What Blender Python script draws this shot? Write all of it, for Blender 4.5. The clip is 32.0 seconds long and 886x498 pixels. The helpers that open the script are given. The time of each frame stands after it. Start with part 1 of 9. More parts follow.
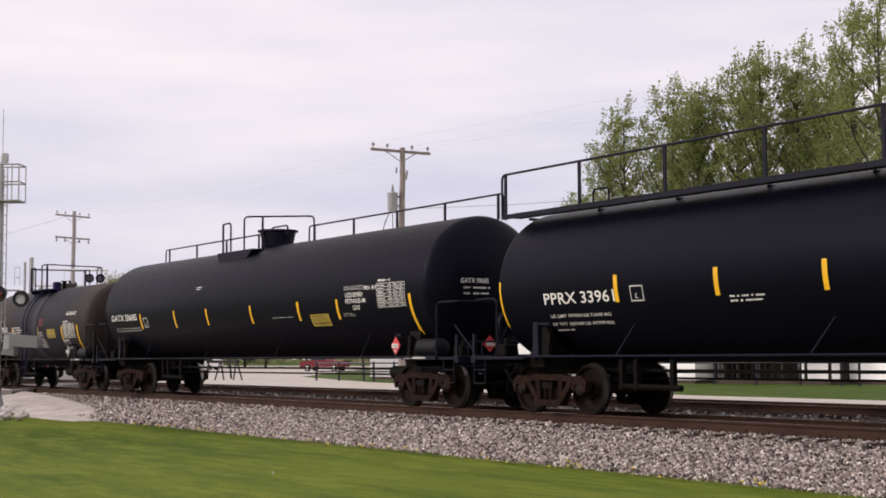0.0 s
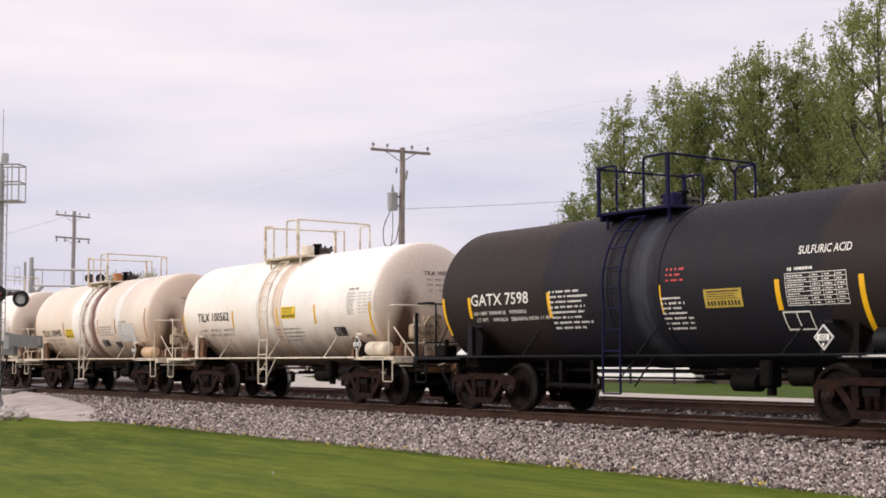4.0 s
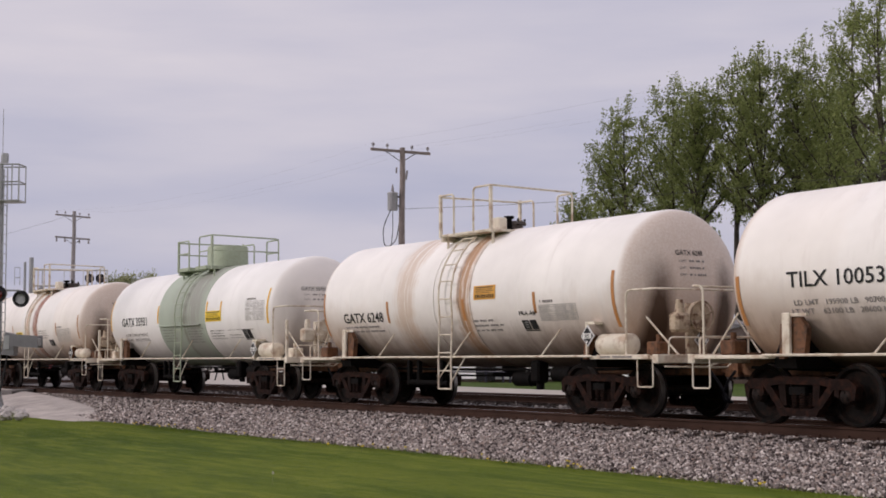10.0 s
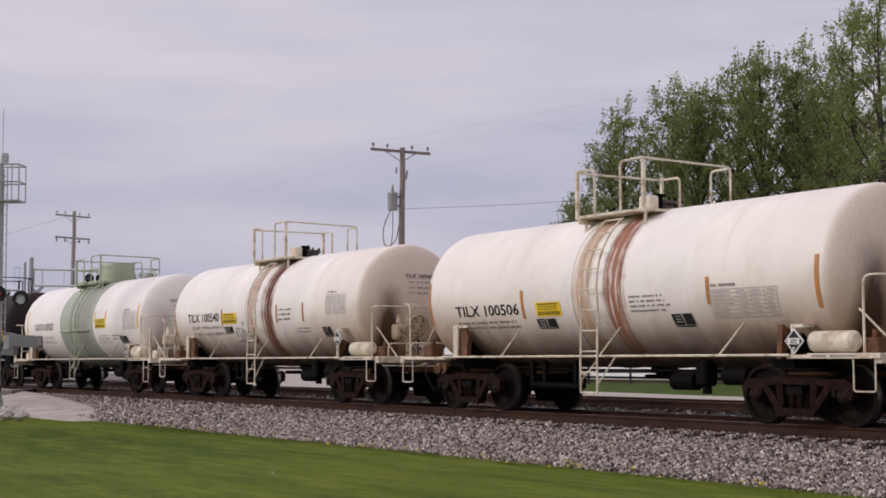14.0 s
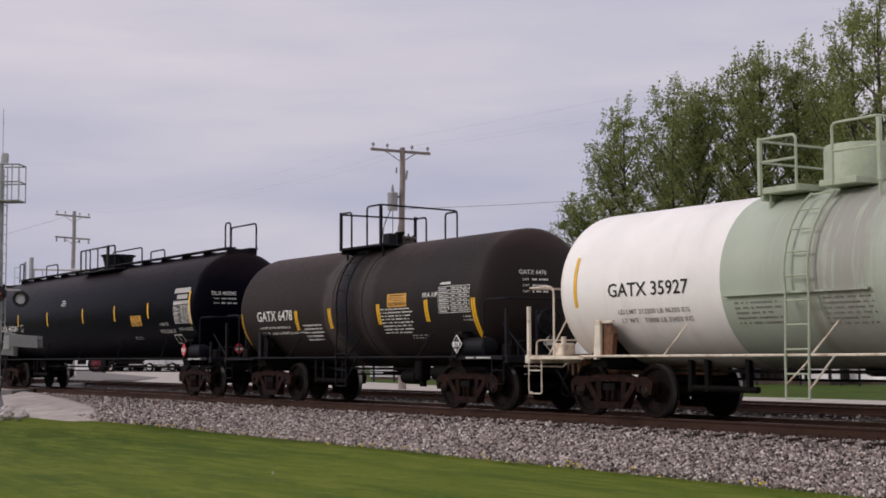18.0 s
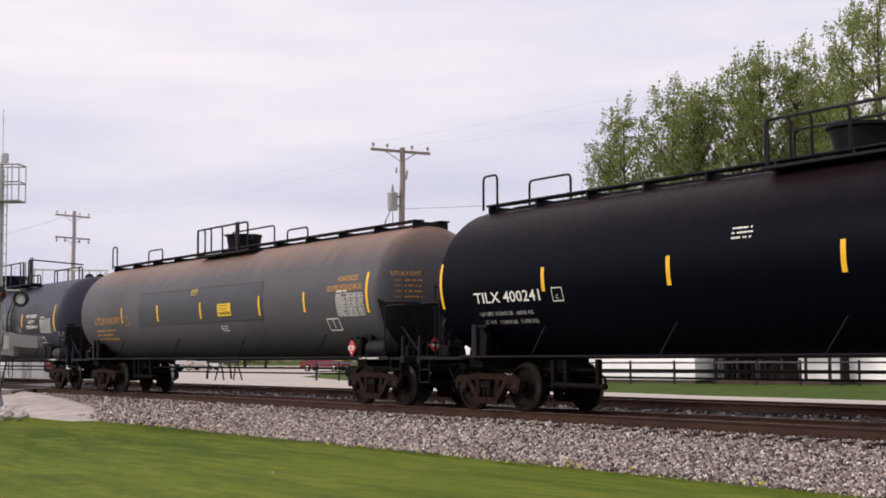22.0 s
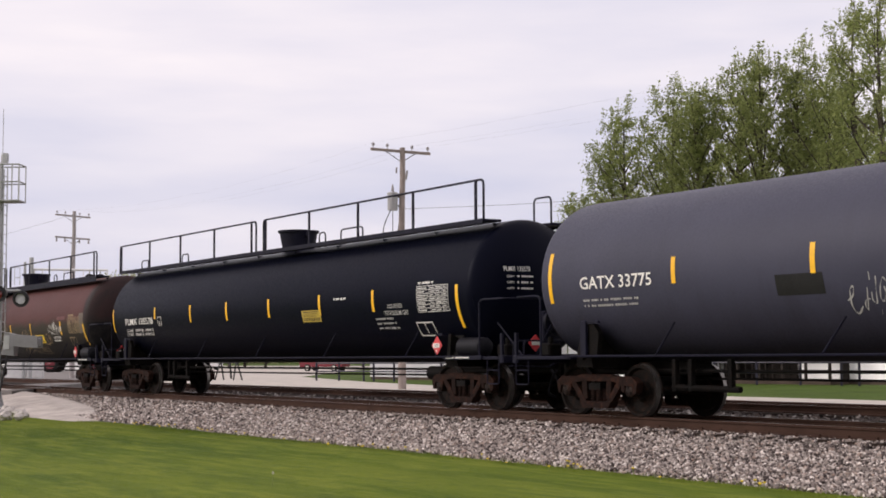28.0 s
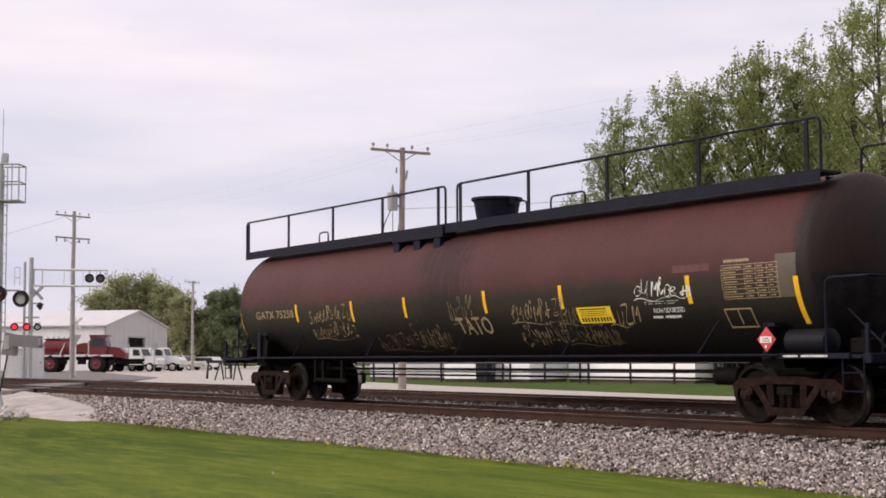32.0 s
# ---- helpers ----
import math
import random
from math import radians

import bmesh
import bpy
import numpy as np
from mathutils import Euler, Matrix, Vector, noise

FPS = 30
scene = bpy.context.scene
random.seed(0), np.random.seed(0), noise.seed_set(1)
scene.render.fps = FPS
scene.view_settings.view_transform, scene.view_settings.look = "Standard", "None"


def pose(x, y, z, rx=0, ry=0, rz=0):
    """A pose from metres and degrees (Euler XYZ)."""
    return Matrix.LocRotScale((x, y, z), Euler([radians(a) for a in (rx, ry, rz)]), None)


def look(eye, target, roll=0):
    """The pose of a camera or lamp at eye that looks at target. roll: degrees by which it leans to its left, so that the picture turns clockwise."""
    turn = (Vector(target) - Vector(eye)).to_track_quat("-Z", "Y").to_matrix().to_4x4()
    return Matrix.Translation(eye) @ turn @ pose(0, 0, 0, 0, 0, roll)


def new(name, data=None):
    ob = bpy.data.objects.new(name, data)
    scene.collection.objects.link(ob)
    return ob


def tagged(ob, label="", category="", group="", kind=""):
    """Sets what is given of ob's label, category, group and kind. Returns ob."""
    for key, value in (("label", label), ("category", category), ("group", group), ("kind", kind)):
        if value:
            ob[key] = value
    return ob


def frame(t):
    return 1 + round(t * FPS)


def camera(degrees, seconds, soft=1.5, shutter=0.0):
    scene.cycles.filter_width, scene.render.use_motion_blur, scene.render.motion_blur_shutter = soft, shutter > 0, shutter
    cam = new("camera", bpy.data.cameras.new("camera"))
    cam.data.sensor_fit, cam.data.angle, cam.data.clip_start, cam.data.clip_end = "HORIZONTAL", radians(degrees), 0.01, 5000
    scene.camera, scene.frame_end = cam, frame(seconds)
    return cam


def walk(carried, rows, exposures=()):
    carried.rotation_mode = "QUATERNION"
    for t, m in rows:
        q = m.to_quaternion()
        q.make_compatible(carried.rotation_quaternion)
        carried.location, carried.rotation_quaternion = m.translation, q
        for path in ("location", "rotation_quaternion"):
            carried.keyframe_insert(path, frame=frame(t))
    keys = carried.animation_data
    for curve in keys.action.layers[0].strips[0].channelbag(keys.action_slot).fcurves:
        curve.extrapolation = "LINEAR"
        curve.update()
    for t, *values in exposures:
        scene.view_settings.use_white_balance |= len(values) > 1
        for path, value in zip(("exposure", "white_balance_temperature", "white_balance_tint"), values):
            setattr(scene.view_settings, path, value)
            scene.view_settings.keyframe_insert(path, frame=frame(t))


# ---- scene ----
cam = camera(33.88, 32.0, soft=1.75)
EYE = pose(0.0, -17.389, 1.026, 94.305, 0.236, 57.231)
EXPOSURES = [(0, 0.03, 6950, 17), (4.4, 0.03, 6950, 17), (5.6, -0.47, 6650, 19), (18.4, -0.52, 6600, 18), (19.2, -0.40, 6650, 17.5), (20.6, -0.10, 6800, 16.5), (22, 0.02, 6850, 16.5), (32, 0.03, 6900, 17)]
walk(cam, [(0, EYE), (32, EYE)], EXPOSURES)

# ---- light: a bright, thinly overcast spring day ----
SUN_UP, SUN_ROUND = radians(28), radians(205)
world = bpy.data.worlds.new("overcast_sky")
scene.world = world
world.use_nodes = True
wn, wl = world.node_tree.nodes, world.node_tree.links
wn.clear()
w_out = wn.new("ShaderNodeOutputWorld")
w_bg = wn.new("ShaderNodeBackground")
w_sky = wn.new("ShaderNodeTexSky")
w_sky.sky_type, w_sky.sun_disc = "NISHITA", False
w_sky.sun_elevation, w_sky.sun_rotation = SUN_UP, SUN_ROUND
w_sky.air_density, w_sky.dust_density = 1.0, 2.0
w_co = wn.new("ShaderNodeTexCoord")
w_map = wn.new("ShaderNodeMapping")
w_map.inputs["Scale"].default_value = (1.0, 1.0, 6.0)
w_map.inputs["Rotation"].default_value = (0.0, 0.0, 0.6)
w_noise = wn.new("ShaderNodeTexNoise")
w_noise.inputs["Scale"].default_value, w_noise.inputs["Detail"].default_value = 2.1, 6.0
w_ramp = wn.new("ShaderNodeValToRGB")
w_ramp.color_ramp.elements[0].position, w_ramp.color_ramp.elements[1].position = 0.30, 0.72
w_ramp.color_ramp.elements[0].color = (6.2, 6.7, 8.6, 1)
w_ramp.color_ramp.elements[1].color = (10.2, 10.0, 10.5, 1)
w_mix = wn.new("ShaderNodeMix")
w_mix.data_type = "RGBA"
w_mix.inputs["Factor"].default_value = 0.88
w_bg.inputs["Strength"].default_value = 0.1
wl.new(w_co.outputs["Generated"], w_map.inputs["Vector"])
wl.new(w_map.outputs["Vector"], w_noise.inputs["Vector"])
# the cloud thins a little towards the low western sky
w_xyz = wn.new("ShaderNodeSeparateXYZ")
w_add = [wn.new("ShaderNodeMath") for i in range(3)]
for n, op in zip(w_add, ("MULTIPLY_ADD", "MULTIPLY_ADD", "ADD")):
    n.operation = op
w_add[0].inputs[1].default_value, w_add[0].inputs[2].default_value = 0.45, 0.36
w_add[1].inputs[1].default_value, w_add[1].inputs[2].default_value = 0.55, -0.08
wl.new(w_co.outputs["Generated"], w_xyz.inputs[0])
wl.new(w_xyz.outputs["X"], w_add[0].inputs[0])
wl.new(w_xyz.outputs["Z"], w_add[1].inputs[0])
wl.new(w_add[0].outputs[0], w_add[2].inputs[0])
wl.new(w_add[1].outputs[0], w_add[2].inputs[1])
w_sum = wn.new("ShaderNodeMath")
w_sum.use_clamp = True
wl.new(w_noise.outputs["Fac"], w_sum.inputs[0])
wl.new(w_add[2].outputs[0], w_sum.inputs[1])
wl.new(w_sum.outputs[0], w_ramp.inputs["Fac"])
wl.new(w_sky.outputs["Color"], w_mix.inputs["A"])
wl.new(w_ramp.outputs["Color"], w_mix.inputs["B"])
wl.new(w_mix.outputs["Result"], w_bg.inputs["Color"])
wl.new(w_bg.outputs["Background"], w_out.inputs["Surface"])

sun_data = bpy.data.lights.new("sun", "SUN")
sun_data.energy, sun_data.angle, sun_data.color = 1.9, radians(20), (1.0, 0.97, 0.92)
sun = new("sun", sun_data)
sun.matrix_world = look((0, 0, 60), Vector((0, 0, 60)) - Vector((math.sin(SUN_ROUND) * math.cos(SUN_UP), math.cos(SUN_ROUND) * math.cos(SUN_UP), math.sin(SUN_UP))))


# ---- materials ----
def nodes_of(name):
    m = bpy.data.materials.new(name)
    m.use_nodes = True
    nt = m.node_tree
    return m, nt, nt.nodes["Principled BSDF"]


def node(nt, what, **values):
    n = nt.nodes.new("ShaderNode" + what)
    for key, v in values.items():
        if key == "op":
            n.operation = v
        elif key == "kind":
            n.data_type = v
        elif key == "blend":
            n.blend_type = v
        else:
            n.inputs[key.replace("_", " ")].default_value = v
    return n


def mixed(nt, fac, a, b):
    """Colour a towards colour b by the socket or number fac."""
    n = node(nt, "Mix", kind="RGBA")
    for key, v in (("Factor", fac), ("A", a), ("B", b)):
        if hasattr(v, "is_linked"):
            nt.links.new(v, n.inputs[key])
        elif key == "Factor":
            n.inputs[key].default_value = v
        else:
            n.inputs[key].default_value = (*v[:3], 1)
    return n.outputs["Result"]


def ranged(nt, sock, lo, hi, a=0.0, b=1.0):
    n = node(nt, "MapRange", From_Min=lo, From_Max=hi, To_Min=a, To_Max=b)
    nt.links.new(sock, n.inputs["Value"])
    return n.outputs["Result"]


def math2(nt, op, a, b):
    n = node(nt, "Math", op=op)
    for i, v in enumerate((a, b)):
        if hasattr(v, "is_linked"):
            nt.links.new(v, n.inputs[i])
        else:
            n.inputs[i].default_value = v
    return n.outputs[0]


def grain(nt, scale, stretch=(1, 1, 1), detail=5.0, rough=0.55, space="Object"):
    co = node(nt, "TexCoord")
    mp = node(nt, "Mapping", Scale=stretch)
    nz = node(nt, "TexNoise", Scale=scale, Detail=detail, Roughness=rough)
    nt.links.new(co.outputs[space], mp.inputs["Vector"])
    nt.links.new(mp.outputs["Vector"], nz.inputs["Vector"])
    return nz.outputs["Fac"]


def bumped(nt, bsdf, sock, strength, distance=0.01):
    b = node(nt, "Bump", Strength=strength, Distance=distance)
    nt.links.new(sock, b.inputs["Height"])
    nt.links.new(b.outputs["Normal"], bsdf.inputs["Normal"])


def plain(name, col, rough=0.6, metal=0.0, vary=0.25, scale=3.0, fine=40.0, bump=0.15, second=None, amount=0.6):
    """A weathered surface: two scales of variation, a second colour in patches, fine relief."""
    m, nt, bsdf = nodes_of(name)
    big, small = grain(nt, scale), grain(nt, fine)
    dark = tuple(c * (1 - vary) for c in col)
    lite = tuple(min(1, c * (1 + vary * 0.6)) for c in col)
    c = mixed(nt, ranged(nt, big, 0.3, 0.7), dark, lite)
    c = mixed(nt, ranged(nt, small, 0.35, 0.75, 0.0, 0.35), c, dark)
    if second:
        patch = ranged(nt, grain(nt, scale * 2.3), 0.48, 0.66, 0.0, amount)
        c = mixed(nt, patch, c, second)
    nt.links.new(c, bsdf.inputs["Base Color"])
    nt.links.new(ranged(nt, small, 0.3, 0.7, max(0.05, rough - 0.12), min(1, rough + 0.1)), bsdf.inputs["Roughness"])
    bsdf.inputs["Metallic"].default_value = metal
    if max(col) < 0.1 and not metal:
        bsdf.inputs["Specular IOR Level"].default_value = 0.1 if rough > 0.52 else 0.3
    if bump:
        bumped(nt, bsdf, small, bump)
    return m


def glow(name, col, strength):
    m, nt, bsdf = nodes_of(name)
    bsdf.inputs["Base Color"].default_value = (*col, 1)
    bsdf.inputs["Emission Color"].default_value = (*col, 1)
    bsdf.inputs["Emission Strength"].default_value = strength
    return m


def tank_paint(name, col, grime_shade, low=0.5, rust=0.0, stain=None, rough=0.5, top=None, top_amount=0.0, gloss=0.3, split=None, bands=(), ends=None, sheen=(1, 1, 1)):
    """Painted steel shell: faded paint, streaks that run down, wheel dirt and underside shade painted low down, rust,
    spill stains at the filling.
    """
    m, nt, bsdf = nodes_of(name)
    co = node(nt, "TexCoord")
    xyz = node(nt, "SeparateXYZ")
    nt.links.new(co.outputs["Object"], xyz.inputs[0])
    big = grain(nt, 0.55, (1, 1, 1), 4)
    streak = grain(nt, 1.6, (1.6, 0.35, 0.30), 6, 0.65)
    fine = grain(nt, 26, (1, 1, 1), 4)
    c = mixed(nt, ranged(nt, big, 0.32, 0.7), tuple(v * 0.86 for v in col), tuple(min(1, v * 1.06) for v in col))
    c = mixed(nt, ranged(nt, streak, 0.55, 0.85, 0.0, 0.22), c, grime_shade)
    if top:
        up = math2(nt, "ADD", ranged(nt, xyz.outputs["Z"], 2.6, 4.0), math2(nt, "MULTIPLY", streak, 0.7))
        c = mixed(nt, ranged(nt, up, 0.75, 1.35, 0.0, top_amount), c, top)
    # dirt near the running gear with the underside's shade painted in, broken up by noise
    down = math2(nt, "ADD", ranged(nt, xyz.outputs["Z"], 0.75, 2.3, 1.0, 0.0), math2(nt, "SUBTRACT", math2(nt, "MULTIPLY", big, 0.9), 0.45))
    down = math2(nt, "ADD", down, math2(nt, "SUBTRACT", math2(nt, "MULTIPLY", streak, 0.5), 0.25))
    c = mixed(nt, ranged(nt, down, 0.15, 1.0, 0.0, low), c, grime_shade)
    if rust:
        spots = ranged(nt, grain(nt, 1.7, (1.5, 0.6, 0.6), 8, 0.7), 0.60, 0.72, 0.0, rust)
        c = mixed(nt, spots, c, (0.16, 0.06, 0.03))
    if split:
        # the lower half is darker, with a ragged edge, and darker still below
        edge = math2(nt, "ADD", xyz.outputs["Z"], math2(nt, "MULTIPLY", math2(nt, "SUBTRACT", grain(nt, 1.1, (1, 1, 1), 4), 0.5), 0.35))
        c = mixed(nt, ranged(nt, edge, split[0] - 0.16, split[0] + 0.12, 1.0, 0.0), c, split[1])
        c = mixed(nt, ranged(nt, edge, split[0] - 0.75, split[0] - 0.30, 1.0, 0.0), c, grime_shade)
    # discoloured stretches round the tank, with soft uneven edges
    wob = math2(nt, "MULTIPLY", math2(nt, "SUBTRACT", grain(nt, 1.3, (1, 1, 1), 5), 0.5), 0.7)
    along = math2(nt, "ADD", xyz.outputs["X"], wob)
    for x0, x1, tint, power in bands:
        inside = math2(nt, "MULTIPLY", ranged(nt, along, x0 - 0.10, x0 + 0.10), ranged(nt, along, x1 - 0.10, x1 + 0.10, 1.0, 0.0))
        inside = math2(nt, "MULTIPLY", inside, ranged(nt, streak, 0.25, 0.6, 0.55, 1.0))
        c = mixed(nt, ranged(nt, inside, 0.0, 1.0, 0.0, power), c, tint)
    # spills that ran down from the filling
    for x0, wide, tint, power in ([stain] if isinstance(stain, tuple) else stain or []):
        sway = math2(nt, "MULTIPLY", math2(nt, "SUBTRACT", grain(nt, 2.2, (0.2, 1, 1), 4), 0.5), wide * 1.1)
        near = ranged(nt, math2(nt, "ABSOLUTE", math2(nt, "ADD", math2(nt, "SUBTRACT", xyz.outputs["X"], x0), sway), 0), wide * 0.15, wide, 1.0, 0.0)
        near = math2(nt, "MULTIPLY", near, ranged(nt, grain(nt, 1.6, (7, 0.45, 0.45), 6, 0.7), 0.34, 0.56))
        c = mixed(nt, ranged(nt, near, 0.05, 0.55, 0.0, power), c, tint)
    if ends:
        # dirt that the wheels throw up on the tank's heads; on the belly, underside shade is painted in with it
        half, tint, power = ends
        far = math2(nt, "ABSOLUTE", xyz.outputs["X"], 0)
        on_end = ranged(nt, far, half + 0.02, half + 0.16)
        patchy = math2(nt, "ADD", math2(nt, "MULTIPLY", streak, 1.1), math2(nt, "MULTIPLY", grain(nt, 1.9, (1, 1, 1), 6, 0.65), 0.6))
        level = math2(nt, "ADD", xyz.outputs["Z"], patchy)
        aside = math2(nt, "ABSOLUTE", math2(nt, "SUBTRACT", math2(nt, "ABSOLUTE", xyz.outputs["Y"], 0), 0.74), 0)
        smear = math2(nt, "MULTIPLY", ranged(nt, aside, 0.05, 0.36, 1.0, 0.0), ranged(nt, level, 2.5, 3.7, 1.0, 0.0))
        near_end = ranged(nt, math2(nt, "ADD", far, math2(nt, "MULTIPLY", big, 1.4)), half - 2.2, half + 0.5)
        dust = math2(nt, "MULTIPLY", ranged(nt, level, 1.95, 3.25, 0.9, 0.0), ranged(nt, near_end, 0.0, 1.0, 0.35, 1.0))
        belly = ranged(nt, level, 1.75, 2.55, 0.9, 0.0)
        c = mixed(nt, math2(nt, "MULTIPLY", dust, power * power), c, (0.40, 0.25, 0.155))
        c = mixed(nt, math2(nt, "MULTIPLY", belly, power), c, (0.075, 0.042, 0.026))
        c = mixed(nt, math2(nt, "MULTIPLY", on_end, ranged(nt, math2(nt, "ADD", fine, math2(nt, "MULTIPLY", big, 0.7)), 0.5, 1.0, 0.35 * power, 0.85 * power - 0.18)), c, (0.50, 0.345, 0.245))
        c = mixed(nt, math2(nt, "MULTIPLY", on_end, ranged(nt, smear, 0.05, 0.7, 0.0, power)), c, tint)
    nt.links.new(c, bsdf.inputs["Base Color"])
    nt.links.new(ranged(nt, fine, 0.3, 0.7, rough - 0.08, rough + 0.12), bsdf.inputs["Roughness"])
    bsdf.inputs["Specular IOR Level"].default_value = gloss
    bsdf.inputs["Specular Tint"].default_value = (*sheen, 1)
    bumped(nt, bsdf, big, 0.10, 0.03)
    return m


RAIL_STEEL = plain("rusty_rail_side", (0.056, 0.031, 0.023), 0.8, 0.0, 0.3, 2, 30)
RAIL_HEAD = plain("worn_rail_head", (0.22, 0.21, 0.21), 0.28, 0.9, 0.15, 1, 30, 0.05)
TIE_WOOD = plain("creosoted_wood", (0.025, 0.017, 0.014), 0.9, 0, 0.4, 3, 25, 0.4, (0.065, 0.05, 0.043), 0.5)
TRUCK_RUST = plain("rusty_cast_steel", (0.016, 0.0085, 0.007), 0.8, 0.0, 0.5, 4, 28, 0.3, (0.052, 0.019, 0.011), 0.55)
TRUCK_DARK = plain("greasy_dark_steel", (0.0045, 0.004, 0.004), 0.75, 0.0, 0.3, 4, 30, 0.25, (0.012, 0.0075, 0.006), 0.5)
WHEEL_STEEL = plain("wheel_steel", (0.007, 0.0055, 0.005), 0.75, 0.0, 0.3, 5, 30, 0.2, (0.030, 0.014, 0.009), 0.55)
WHEEL_RIM = plain("bright_tread", (0.22, 0.21, 0.20), 0.4, 0.8, 0.1, 3, 30, 0.05)
BEARING = plain("bearing_cap", (0.018, 0.014, 0.013), 0.6, 0.0, 0.3, 6, 30, 0.15, (0.06, 0.026, 0.016), 0.5)
BLACK_IRON = plain("black_iron", (0.006, 0.006, 0.010), 0.6, 0.0, 0.3, 4, 30, 0.15)
SHIELD_BLACK = plain("dull_black_plate", (0.008, 0.0075, 0.010), 0.65, 0.0, 0.4, 2, 24, 0.2, (0.018, 0.015, 0.015), 0.7)
BLUE_BLACK = plain("blue_black_paint", (0.005, 0.005, 0.016), 0.6, 0.0, 0.3, 4, 30, 0.1)
BLUE_IRON = plain("dark_blue_paint", (0.010, 0.009, 0.045), 0.55, 0.0, 0.2, 4, 30, 0.1)
for dull in (SHIELD_BLACK, BLACK_IRON, BLUE_BLACK):
    dull.node_tree.nodes["Principled BSDF"].inputs["Specular IOR Level"].default_value = 0.18
WHITE_IRON = plain("dirty_white_iron", (0.76, 0.69, 0.57), 0.55, 0, 0.2, 2, 24, 0.12, (0.30, 0.15, 0.07), 0.6)
RUST_IRON = plain("rust_orange_iron", (0.17, 0.075, 0.034), 0.8, 0, 0.4, 4, 24, 0.3, (0.035, 0.02, 0.014), 0.7)
GREEN_IRON = plain("pale_green_paint", (0.40, 0.46, 0.34), 0.55, 0, 0.12, 4, 24, 0.1, (0.26, 0.23, 0.17), 0.22)
STAINED_IRON = plain("rust_stained_pale_iron", (0.50, 0.40, 0.29), 0.7, 0, 0.35, 4, 20, 0.25, (0.13, 0.06, 0.032), 0.95)
GALV = plain("galvanised_steel", (0.42, 0.43, 0.44), 0.45, 0.5, 0.15, 5, 30, 0.1)
YELLOW = plain("reflective_yellow", (0.86, 0.47, 0.015), 0.4, 0, 0.12, 5, 40, 0.05)
AMBER = plain("faded_orange_strip", (0.50, 0.22, 0.07), 0.5, 0, 0.2, 5, 40, 0.05)
SIGN_YELLOW = plain("yellow_sign", (0.90, 0.62, 0.03), 0.4, 0, 0.08, 5, 40, 0.03)
DULL_YELLOW = plain("dirty_yellow_sign", (0.50, 0.36, 0.06), 0.5, 0, 0.2, 5, 40, 0.05)
INK_WHITE = plain("white_stencil", (0.78, 0.77, 0.74), 0.5, 0, 0.12, 8, 50, 0.03)
INK_GREY = plain("grey_stencil", (0.40, 0.40, 0.39), 0.5, 0, 0.2, 8, 50, 0.03)
INK_BLACK = plain("black_stencil", (0.018, 0.018, 0.02), 0.5, 0, 0.2, 8, 50, 0.03)
INK_FADED = plain("faded_black_stencil", (0.26, 0.24, 0.23), 0.55, 0, 0.2, 8, 50, 0.03)
INK_PALE = plain("pale_grey_stencil", (0.43, 0.415, 0.40), 0.55, 0, 0.2, 8, 50, 0.03)
INK_YELLOW = plain("orange_yellow_stencil", (0.56, 0.27, 0.04), 0.5, 0, 0.2, 8, 50, 0.03)
INK_TAN = plain("worn_tan_paint", (0.36, 0.26, 0.15), 0.6, 0, 0.3, 6, 30, 0.03)
INK_DARK = plain("dark_tan_paint", (0.17, 0.12, 0.065), 0.6, 0, 0.3, 6, 30, 0.03)
PLACARD_RED = plain("red_placard", (0.62, 0.05, 0.06), 0.4, 0, 0.1, 8, 40, 0.03)


